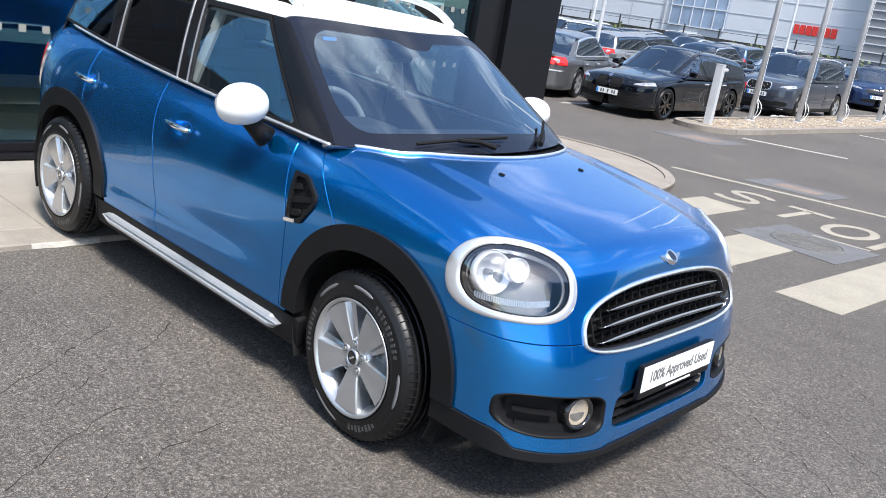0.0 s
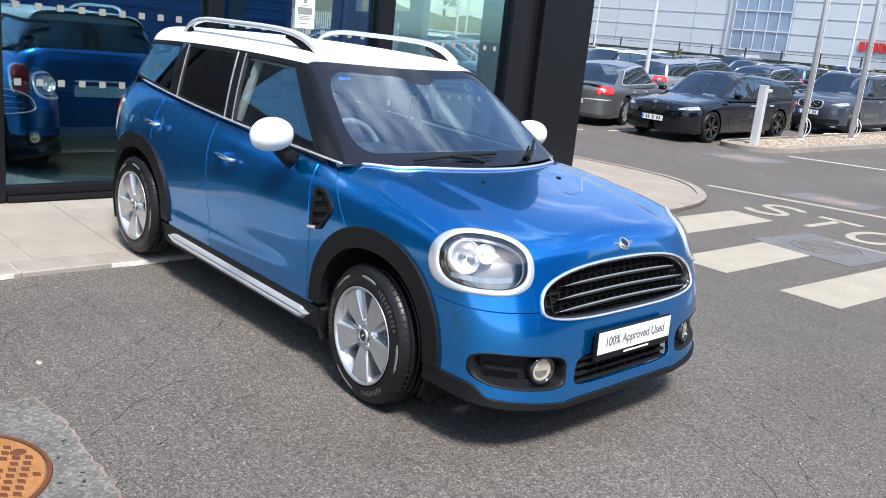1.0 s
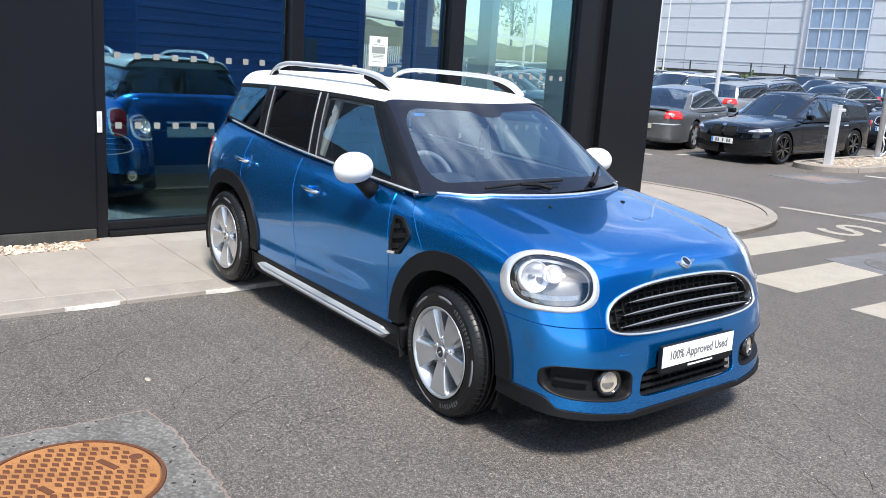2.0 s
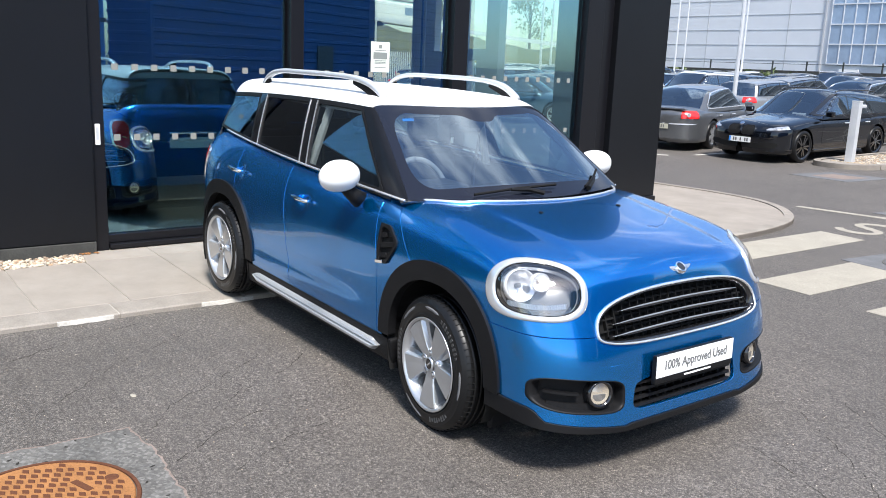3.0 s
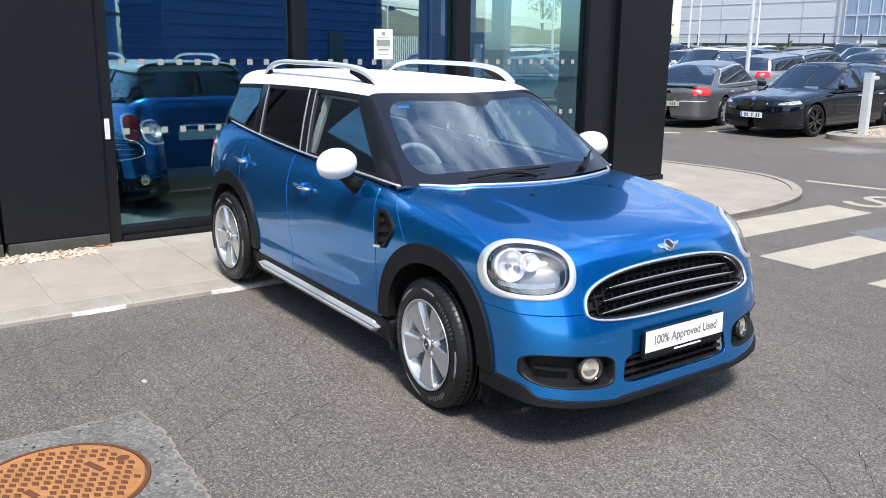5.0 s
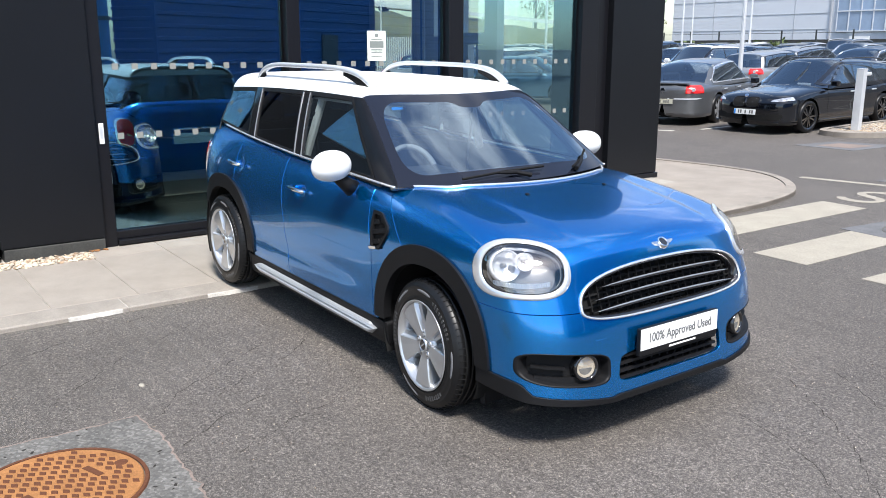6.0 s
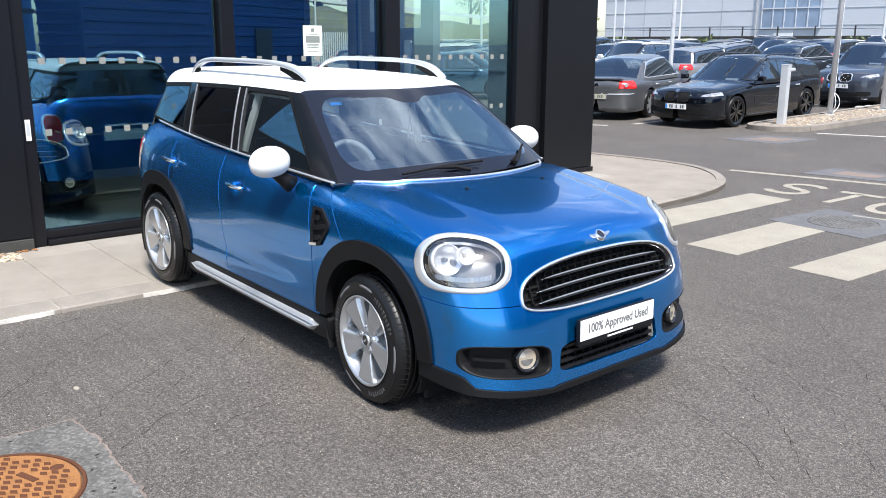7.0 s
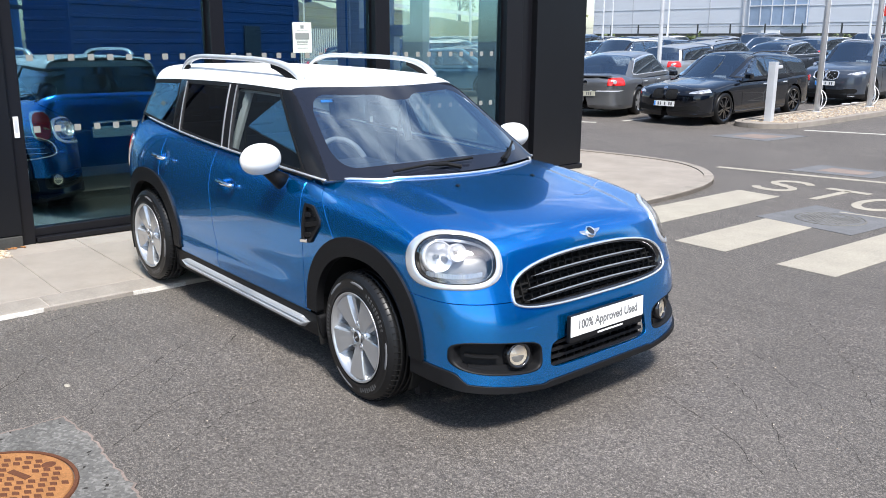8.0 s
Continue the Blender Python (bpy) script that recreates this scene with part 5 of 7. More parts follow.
    for k in range(5):
        a = radians(72 * k + 36)
        part("wheel_bolt", lathe([(0.0, 0.092), (0.008, 0.092), (0.009, 0.086), (0.012, 0.083), (0.012, 0.06)], 8), M_STEEL, rim, m=Matrix.Translation((0.056 * math.sin(a), 0.004, 0.056 * math.cos(a))))
        part("bolt_well", lathe([(0.014, 0.0905), (0.018, 0.0925), (0.021, 0.090), (0.0225, 0.080)], 16), M_ALLOY, rim, m=Matrix.Translation((0.056 * math.sin(a), 0.0, 0.056 * math.cos(a))), smooth=True)
    part("cap_ring", lathe([(0.028, 0.09), (0.029, 0.099), (0.033, 0.099), (0.036, 0.090)], 28), M_ALLOY, rim, smooth=True)
    part("hub_face", lathe([(0.0, 0.084), (0.066, 0.087), (0.078, 0.080), (0.084, 0.06)], 36), M_ALLOY, rim, smooth=True)
    cap = part("centre_cap", lathe([(0.0, 0.098), (0.024, 0.098), (0.028, 0.095), (0.029, 0.085)], 28), M_GLOSSBLACK, rim, "black centre cap")
    part("cap_mark", box(-0.015, 0.015, 0.0982, 0.0988, -0.004, 0.004), M_BRIGHT, cap)
    return w


def car_seat(parent, x, y, wide=0.48):
    """A seat with cushion, back and headrest."""
    bm = box(x - 0.25, x + 0.27, y - wide / 2, y + wide / 2, 0.42, 0.60, 0.05)
    part("seat_cushion", bm, M_SEAT, parent)
    bm = box(-0.07, 0.07, -wide / 2, wide / 2, 0, 0.60, 0.05)
    part("seat_back", bm, M_SEAT, parent, m=pose(x - 0.24, y, 0.56, 0, -16, 0))
    n = 1 if wide < 0.8 else 3
    for k in range(n):
        yy = y + (k - (n - 1) / 2) * 0.42
        part("headrest", box(-0.05, 0.05, -0.12, 0.12, 0.0, 0.16, 0.04), M_SEAT, parent, m=pose(x - 0.42, yy, 1.20, 0, -12, 0))


def hero_car(name, paint, roof_m, label, m, full=True):
    c = thing(name, label, "car", m)
    L, G = LOW, GREEN
    gap = 0.0035

    def both(pname, fields, material, parent=None, off=0.0, lip=0.012, skin=L, lab=""):
        made = []
        for s in (1, -1):
            made.append(part(pname, skin.panel(fields, off, lip, s), material, parent or c, lab, smooth=True))
        return made

    # painted panels; the two halves of a middle panel meet in one mesh
    def whole(pname, fields, material, parent=None, off=0.0, lip=0.012, skin=L, lab=""):
        a, b = skin.panel(fields, off, lip, 1), skin.panel(fields, off, lip, -1)
        me = bpy.data.meshes.new("half")
        b.to_mesh(me)
        b.free()
        a.from_mesh(me)
        bpy.data.meshes.remove(me)
        near = [v for v in a.verts if abs(v.co.y) < 1e-3]
        bmesh.ops.remove_doubles(a, verts=near, dist=2e-3)
        return part(pname, a, material, parent or c, lab, smooth=True)

    bonnet = whole("bonnet", [lambda x, y, z: x - seam_hood(z) - gap, lambda x, y, z: x - cowl(y) - 0.004, lambda x, y, z: z - 0.668,
                     lambda x, y, z: np.where(y > 0.5, arch(x, z, WHEEL_X, 0.497), 1.0), lambda x, y, z: grille(y, z), lambda x, y, z: lamp(x, y, z, 0.006)], paint, lab="glossy metallic bonnet wrapping over the wings")
    whole("front_bumper", [lambda x, y, z: 0.663 - z, lambda x, y, z: x - 1.40, lambda x, y, z: np.where(y > 0.5, arch(x, z, WHEEL_X, 0.497), 1.0),
                           lambda x, y, z: grille(y, z), lambda x, y, z: fog(y, z), lambda x, y, z: intake(y, z),
                           lambda x, y, z: z - lip_edge(y), lambda x, y, z: lamp(x, y, z, 0.006)], paint, lip=0.02)
    both("front_door", [lambda x, y, z: z - 0.322, lambda x, y, z: belt(x) - 0.008 - z, lambda x, y, z: x - seam_b(z) - gap, lambda x, y, z: seam_door(z) - gap - x], paint)
    both("rear_door", [lambda x, y, z: z - 0.322, lambda x, y, z: belt(x) - 0.008 - z, lambda x, y, z: seam_b(z) - gap - x, lambda x, y, z: x - seam_rear(z) - gap,
                       lambda x, y, z: arch(x, z, -WHEEL_X, 0.497)], paint)
    both("front_wing", [lambda x, y, z: z - 0.322, lambda x, y, z: np.maximum(belt(x) - 0.004 - z, x - cowl(y) - 0.004), lambda x, y, z: x - seam_door(z) - gap, lambda x, y, z: seam_hood(z) - gap - x,
                        lambda x, y, z: arch(x, z, WHEEL_X, 0.497), lambda x, y, z: vent(x, z, 0.004)], paint)
    whole("rear_body", [lambda x, y, z: z - 0.36, lambda x, y, z: belt(x) - 0.008 - z, lambda x, y, z: seam_rear(z) - gap - x, lambda x, y, z: np.where(y > 0.5, arch(x, z, -WHEEL_X, 0.497), 1.0),
                        lambda x, y, z: np.where(x < -1.6, tail(y, z), 1.0)], paint)
    whole("rear_bumper", [lambda x, y, z: 0.355 - z, lambda x, y, z: z - 0.22, lambda x, y, z: -1.72 - x], M_PLASTIC)
    # black cladding
    for wx, nm in ((WHEEL_X, "front_arch_trim"), (-WHEEL_X, "rear_arch_trim")):
        both(nm, [lambda x, y, z: arch(x, z, wx, 0.408), lambda x, y, z: 0.505 - arch(x, z, wx, 0.0), lambda x, y, z: z - 0.345, lambda x, y, z: y - 0.45], M_PLASTIC, off=0.016, lip=0.05)
    whole("front_lip", [lambda x, y, z: lip_edge(y) - 0.003 - z, lambda x, y, z: z - 0.221 - 0.10 * np.maximum(np.abs(y) - 0.43, 0), lambda x, y, z: x - WHEEL_X, lambda x, y, z: np.where(y > 0.45, arch(x, z, WHEEL_X, 0.409), 1.0)], M_PLASTIC, off=0.009, lip=0.03)
    both("sill_trim", [lambda x, y, z: 0.318 - z, lambda x, y, z: z - 0.185, lambda x, y, z: x + WHEEL_X - 0.40, lambda x, y, z: WHEEL_X - 0.40 - x], M_PLASTIC, off=0.004, lip=0.05)
    both("rear_corner_trim", [lambda x, y, z: 0.341 - z, lambda x, y, z: z - 0.2, lambda x, y, z: -WHEEL_X - 0.40 - x, lambda x, y, z: x + 1.75], M_PLASTIC, off=0.006, lip=0.03)
    # silver side step
    for s in (1, -1):
        bm = bmesh.new()
        rows = []
        for k in range(25):
            t = k / 24
            x = -0.79 + 1.62 * t
            e = min(1.0, min(t, 1 - t) * 24)
            z0 = 0.211 - 0.008 * t + 0.05 * (1 - e)
            rows.append([bm.verts.new((x, s * yy, zz)) for yy, zz in ((0.80, z0), (0.848, z0 + 0.002), (0.884, z0 + 0.014 * e + .004), (0.891, z0 + 0.024 * e + .004), (0.891, z0 + 0.034 * e + .004), (0.880, z0 + 0.041 * e + .004), (0.880, z0 + 0.046 * e + .004), (0.888, z0 + 0.052 * e + .004), (0.880, z0 + 0.064 * e + .004), (0.80, z0 + 0.090 * e + .004))])
        for a, b in zip(rows, rows[1:]):
            for q in range(9):
                bm.faces.new((a[q], a[q + 1], b[q + 1], b[q]))
        bm.faces.new(rows[0])
        bm.faces.new(rows[-1][::-1])
        bmesh.ops.recalc_face_normals(bm, faces=bm.faces[:])
        part("side_step", bm, M_STEP, c, "satin silver side step")
    # grille
    part("grille_surround", front_ring(L, grille_line, [(-0.003, -0.012), (-0.003, 0.006), (0.000, 0.011), (0.005, 0.012), (0.009, 0.008), (0.010, -0.02)], 120), M_BRIGHT, c, "chrome grille surround", smooth=True)
    gb = whole("grille_back", [lambda x, y, z: -grille(y, z, 0.008), lambda x, y, z: x - 1.6], M_MATTBLACK, off=-0.060, lip=0)
    bow = 0.012
    part("grille_lip", front_ring(L, grille_line, [(0.0105, 0.004), (0.017, 0.001), (0.026, -0.018), (0.028, -0.055)], 120), M_GLOSSBLACK, gb, smooth=True)
    for zc, hw in ((0.672, 0.505), (0.721, 0.490), (0.770, 0.440)):
        rows = []
        for k in range(49):
            u = 2 * k / 48 - 1
            y, taper = u * hw, max(0.12, 1 - abs(u) ** 10)
            z = zc - bow * (y / 0.5) ** 2
            rows.append([((1.3, y, z + dz * taper), (1, 0, 0), o) for dz, o in ((-0.011, -0.035), (-0.011, -0.010), (-0.005, 0.000), (0.004, 0.002), (0.009, -0.003), (0.010, -0.035))])
        part("grille_bar", strip_on(L, rows, 1, closed=False), M_GLOSSBLACK, gb, smooth=True)
        rows = []
        for k in range(49):
            u = 2 * k / 48 - 1
            y, taper = u * (hw - 0.012), max(0.2, 1 - abs(u) ** 8)
            z = zc - bow * (y / 0.5) ** 2
            rows.append([((1.3, y, z + dz * taper), (1, 0, 0), o) for dz, o in ((0.000, 0.000), (0.001, 0.0045), (0.0055, 0.0045), (0.0075, -0.001))])
        part("bar_edge", strip_on(L, rows, 1, closed=False), M_BARGREY, gb, smooth=True)
    for zc in (0.647, 0.697, 0.746, 0.796):
        hw = half_width_grille(zc - 0.010, 0.03)
        part("grille_slat", front_bar(L, lambda t: ((2 * t - 1) * hw, zc - bow * ((2 * t - 1) * hw / 0.5) ** 2), (0, 0.004), -0.040, 0.015), M_MATTBLACK, gb)
    for k in range(-9, 10):
        yk = 0.055 * k
        za, zb = GRILLE_Z - 0.056 * max(0, 1 - (abs(yk) / 0.56) ** 3) ** (1 / 3), GRILLE_Z + 0.162 * max(0, 1 - (abs(yk) / 0.56) ** 2.6) ** (1 / 2.6)
        part("grille_rib", front_bar(L, lambda t: (yk, za + (zb - za) * t), (0.003, 0), -0.036, 0.02, 8), M_MATTBLACK, gb)
    # lower intake and fog lamp recesses
    ib = whole("intake_back", [lambda x, y, z: -intake(y, z, -0.01), lambda x, y, z: x - 1.6], M_MATTBLACK, off=-0.07, lip=0)
    for zc in (0.318, 0.352, 0.387, 0.420):
        part("intake_slat", front_bar(L, lambda t: ((2 * t - 1) * 0.36, zc), (0, 0.007), -0.016, 0.04), M_PLASTIC, ib)
    for k in range(-6, 7):
        yk = 0.058 * k
        part("intake_rib", front_bar(L, lambda t: (yk, 0.304 + 0.135 * t), (0.004, 0), -0.032, 0.03, 6), M_MATTBLACK, ib)
    for s, fb in zip((1, -1), both("fog_recess", [lambda x, y, z: -fog(y, z, 0.0), lambda x, y, z: x - 1.5], M_PLASTIC, off=-0.050, lip=0)):
        part("recess_rim", front_ring(L, fog_line, [(-0.002, -0.01), (0.0, 0.002), (0.006, 0.0), (0.010, -0.012), (0.018, -0.05)], 80, s), M_PLASTIC, fb, smooth=True)
        part("recess_blade", front_bar(L, lambda t: (0.67 + 0.14 * t, 0.412 + 0.012 * t), (0, 0.005), -0.018, 0.03, 12, s), M_PLASTIC, fb)
        part("recess_step", front_bar(L, lambda t: (0.50 + 0.30 * t, 0.346 + 0.016 * t), (0, 0.016), -0.030, 0.03, 12, s), M_PLASTIC, fb)
        q = ray_skin(L, (1.3, 0.565, 0.408), (1, 0, 0))
        fl = part("fog_lamp", lathe([(0.070, -0.05), (0.066, -0.01), (0.063, 0.008), (0.058, 0.012), (0.052, 0.010), (0.049, 0.002)], 40, "x"), M_GLOSSBLACK, fb, m=pose(q[0] - 0.016, s * 0.565, 0.408, 0, -6, s * 14), smooth=True)
        part("lens", lathe([(0.0, 0.012), (0.025, 0.010), (0.049, 0.000)], 36, "x"), M_LENS, fl, smooth=True).visible_shadow = False
        part("reflector", lathe([(0.0, -0.010), (0.03, -0.006), (0.048, 0.000)], 36, "x"), M_FOGBOWL, fl, smooth=True)
        part("bulb_cover", box(-0.012, -0.004, -0.036, 0.036, -0.044, -0.004, 0.003), M_LAMPDARK, fl)
    part("tow_eye_cover", L.panel([lambda x, y, z: 0.030 - np.abs(y - 0.492), lambda x, y, z: 0.034 - np.abs(z - 0.500), lambda x, y, z: x - 1.6], 0.0012, 0.004, -1), paint, c, smooth=True)
    # headlamps
    for s in (1, -1):
        rows = []
        for i in range(110):
            ca, sb = oval(2 * math.pi * i / 110, 2.35)
            row = []
            for s_, o in ((-0.001, -0.012), (-0.001, 0.003), (0.003, 0.008), (0.012, 0.011), (0.028, 0.010), (0.036, 0.006), (0.039, -0.04)):
                bb = (0.146 - 0.70 * s_) * sb
                aa = (0.222 - s_ * (1.15 if ca < 0 else 0.85)) * ca - 0.15 * bb
                row.append((tuple(LAMP_C + LAMP_T * aa + LAMP_B * bb - LAMP_N * 0.22), tuple(LAMP_N), o))
            rows.append(row)
        h = part("headlamp", strip_on(L, rows, s), M_RING, c, "oval headlamp with a satin silver surround", smooth=True)
        part("lens", L.panel([lambda x, y, z: -lamp(x, y, z, 0.036)], 0.004, 0.0, s), M_LENS, h, smooth=True).visible_shadow = False
        part("bezel", L.panel([lambda x, y, z: -lamp(x, y, z, 0.034)], -0.100, 0, s), M_LAMPDARK, h, smooth=True)
        rows = []
        for i in range(90):
            ca, sb = oval(2 * math.pi * i / 90, 2.35)
            row = []
            for s_, o in ((0.0385, -0.02), (0.0385, 0.005), (0.0415, 0.0055), (0.0425, -0.02)):
                bb = (0.146 - 0.70 * s_) * sb
                row.append((tuple(LAMP_C + LAMP_T * ((0.222 - s_ * (1.15 if ca < 0 else 0.85)) * ca - 0.15 * bb) + LAMP_B * bb - LAMP_N * 0.22), tuple(LAMP_N), o))
            rows.append(row)
        part("gasket", strip_on(L, rows, s), M_MATTBLACK, h)
        d = Vector(LAMP_N * (1, s, 1))
        for (a, b, r, mm) in ((-0.075, 0.018, 0.070, M_REFLECTOR), (0.012, 0.040, 0.040, M_REFLECTOR)):
            p = Vector(ray_skin(L, LAMP_C + LAMP_T * a + LAMP_B * b - LAMP_N * 0.22, LAMP_N) * (1, s, 1)) - d * 0.058
            rot = Vector((1, 0, 0.0)).rotation_difference((d + Vector((0.9, 0, 0))).normalized()).to_matrix().to_4x4()
            part("reflector_bowl", lathe([(0.0, -0.045), (r * .5, -0.036), (r * .8, -0.018), (r, 0.012), (r * 1.08, 0.012), (r * 1.1, -0.02)], 32, "x"), mm, h, m=Matrix.Translation(p) @ rot, smooth=True)
            part("bulb_shield", lathe([(0.0, -0.004), (r * .15, -0.008), (r * .18, -0.04)], 20, "x"), M_LAMPDARK, h, m=Matrix.Translation(p) @ rot, smooth=True)
        bm = bmesh.new()
        for k in range(34):
            a = -0.125 + 0.25 * k / 33
            p = ray_skin(L, LAMP_C + LAMP_T * (a + 0.005) - LAMP_B * (0.090 - 1.2 * a * a) - LAMP_N * 0.22, LAMP_N) * (1, s, 1)
            tube_bm(bm, [tuple(p - LAMP_N * (1, s, 1) * 0.03), tuple(p + LAMP_B * (1, s, 1) * 0.022 - LAMP_N * (1, s, 1) * 0.028)], 0.0042, 5)
        part("fluted_strip", bm, M_STEEL, h)
    # side vents
    for s in (1, -1):
        v = part("side_vent", L.panel([lambda x, y, z: -vent(x, z), lambda x, y, z: vent(x, z, 0.016)], 0.012, 0.03, s), M_PLASTIC, c, "black moulded side vent with a chrome tab", smooth=True)
        part("vent_back", L.panel([lambda x, y, z: -vent(x, z, 0.012)], -0.008, 0, s), M_MATTBLACK, v)
        for zc in (0.775, 0.830, 0.885):
            part("vent_slat", L.panel([lambda x, y, z: -vent(x, z, 0.014), lambda x, y, z: 0.012 - np.abs(z - zc - 0.25 * (x - 0.86))], 0.004, 0.015, s), M_PLASTIC, v, smooth=True)
        part("chrome_tab", box(-0.035, 0.035, -0.006, 0.006, -0.010, 0.010, 0.003), M_CHROME, v, m=pose(0.836, s * 0.892, 0.738, 0, -8, 0))
    # cabin: roof, pillars, glass
    def screen_edge(y):
        return 0.435 - 0.15 * (np.abs(y) / 0.66) ** 2

    def roof_edge(x):
        return 1.508 - 0.020 * (x + 0.05) ** 2

    def scr(z):
        return 0.785 - 0.38 * (z - 1.09)

    whole("roof_panel", [lambda x, y, z: np.where(x > -0.1, screen_edge(y) - x, 1.0), lambda x, y, z: z - roof_edge(x), lambda x, y, z: np.where(x < -1.5, x + 1.93 - 0.1 * z, 1.0)], roof_m, skin=G, off=0.004, lip=0.012, lab="white gloss roof panel")
    def clear_part(x, y, z):
        """Positive in the clear field of the windscreen, inside its printed border."""
        y = np.abs(y)
        foot = x - (1.035 - 0.22 * y * y)
        head = screen_edge(y) + 0.070 + 0.05 * np.exp(-(y / 0.11) ** 4) - x
        return -smax(smax(y - (scr(z) - 0.050), head * 0.6, 0.13), foot * 0.6, 0.13)
    sheet = [lambda x, y, z: x - screen_edge(y) - 0.003, lambda x, y, z: scr(z) - np.abs(y), lambda x, y, z: z - 1.082]
    whole("windscreen", sheet + [clear_part], M_CARGLASS, skin=G, lip=0, lab="windscreen reflecting the sky")
    whole("windscreen_border", sheet + [lambda x, y, z: -clear_part(x, y, z)], M_FRIT, skin=G, off=0.0, lip=0.004, lab="black printed windscreen border")
    both("front_pillar", [lambda x, y, z: y - scr(z) - 0.002, lambda x, y, z: roof_edge(x) - 0.002 - z, lambda x, y, z: z - belt(x), lambda x, y, z: x - (0.725 - 1.22 * (z - 1.09))], M_FRAME, skin=G, off=0.004, lip=0.01)
    wins = (("front_door_glass", -0.205, 1.0, M_CARGLASS), ("rear_door_glass", -0.985, -0.345, M_PRIVACY), ("rear_quarter_glass", -1.80, -1.135, M_CARGLASS))
    SL = -0.34  # the door frames lean back as they rise
    for nm, a, b, gm_ in wins:
        both(nm, [lambda x, y, z: x - a - SL * (z - 1.2), lambda x, y, z: b + SL * (z - 1.2) - x, lambda x, y, z: z - belt(x) - 0.016, lambda x, y, z: roof_edge(x) - 0.026 - z,
                  lambda x, y, z: (0.690 - 1.22 * (z - 1.09)) - x, lambda x, y, z: y - 0.40], gm_, skin=G, off=-0.004, lip=0)
        both("window_rubber", [lambda x, y, z: x - a + 0.024 - SL * (z - 1.2), lambda x, y, z: b + 0.024 + SL * (z - 1.2) - x, lambda x, y, z: z - belt(x) - 0.002, lambda x, y, z: roof_edge(x) - 0.002 - z,
                  lambda x, y, z: (0.712 - 1.22 * (z - 1.09)) - x, lambda x, y, z: y - 0.40,
                  lambda x, y, z: np.maximum(np.maximum(np.maximum(a + SL * (z - 1.2) - x, x - b - SL * (z - 1.2)), np.maximum(belt(x) + 0.016 - z, z - roof_edge(x) + 0.026)), x - (0.690 - 1.22 * (z - 1.09)))], M_PLASTIC, skin=G, off=0.003, lip=0.012)
    for a, b in ((-0.318, -0.233), (-1.108, -1.012)):
        both("pillar_cover", [lambda x, y, z: x - a - SL * (z - 1.2), lambda x, y, z: b + SL * (z - 1.2) - x, lambda x, y, z: z - belt(x), lambda x, y, z: roof_edge(x) - 0.002 - z], M_GLOSSBLACK, skin=G, off=0.004, lip=0.01)
    for px in (-0.228, -0.324, -1.003):
        top = roof_edge(px - 0.1) - 0.012
        for s in (1, -1):
            rows = []
            for k in range(25):
                z = belt(px) + 0.004 + (top - belt(px) - 0.004) * k / 24
                x = px + SL * (z - 1.2)
                rows.append([((x + dx, 0.0, z), (0, 1, 0), o) for dx, o in ((-0.0038, 0.002), (-0.0034, 0.008), (0.0034, 0.008), (0.0038, 0.002))])
            part("pillar_bright_strip", strip_on(G, rows, s, closed=False), M_BARGREY, c)
    whole("rear_window", [lambda x, y, z: -1.825 - x, lambda x, y, z: 0.62 - np.abs(y), lambda x, y, z: z - 1.13, lambda x, y, z: 1.46 - z], M_PRIVACY, skin=G, lip=0)
    whole("tailgate_frame", [lambda x, y, z: -1.80 - x, lambda x, y, z: z - 1.07, lambda x, y, z: roof_edge(x) + .003 - z, lambda x, y, z: np.maximum(np.abs(y) - 0.62, np.maximum(1.13 - z, z - 1.46))], M_GLOSSBLACK, skin=G, lip=0.01)
    # belt line chrome, round the whole cabin
    for s in (1, -1):
        xs = np.linspace(-1.62, 0.93, 70)
        pts = [(x, s * f_edge(x), belt(x)) for x in xs]
        part("belt_strip", tube(pts, 0.0075, 8), M_BRIGHT, c, "chrome belt-line strip", smooth=True)
    pts = []
    for y in np.linspace(-0.775, 0.775, 60):
        q = ray_skin(L, (cowl(y) + 0.006, y, 0.85), (0, 0, 1))
        pts.append((q[0] - 0.006, y, q[2] + 0.006))
    part("cowl_strip", tube(pts, 0.0085, 8), M_BRIGHT, c, "chrome strip at the windscreen foot", smooth=True)
    bm = bmesh.new()
    rows = []
    for y in np.linspace(-0.69, 0.69, 40):
        xx = cowl(y)
        zz = float(HOOD(np.array(xx)) - CROWN(np.array(xx)) * abs(y) ** 2.2)
        rows.append([bm.verts.new((xx, y, zz - 0.004)), bm.verts.new((xx - 0.05, y, zz - 0.028)), bm.verts.new((xx - 0.20, y * 0.97, zz - 0.02))])
    for a, b in zip(rows, rows[1:]):
        for q in range(2):
            bm.faces.new((a[q], a[q + 1], b[q + 1], b[q]))
    part("scuttle", bm, M_PLASTIC, c)
    # wipers
    def on_screen(y, up):
        return (1.125 - 0.17 * (y / 0.76) ** 2 - up * 1.6 + 0.022, y, 1.09 + up + 0.020)
    for arm, blade in ((((-0.02, 0.0), (-0.10, 0.018), (-0.22, 0.022)), ((-0.46, 0.004), (-0.18, 0.026), (0.12, 0.032))),
                       (((0.38, 0.0), (0.46, 0.020), (0.54, 0.045)), ((0.36, 0.010), (0.50, 0.036), (0.63, 0.072)))):
        w = part("wiper_arm", tube([on_screen(*p) for p in arm], [0.014, 0.012, 0.009], 8), M_PLASTIC, c)
        part("wiper_blade", tube([on_screen(*p) for p in blade], 0.0075, 6), M_MATTBLACK, w)
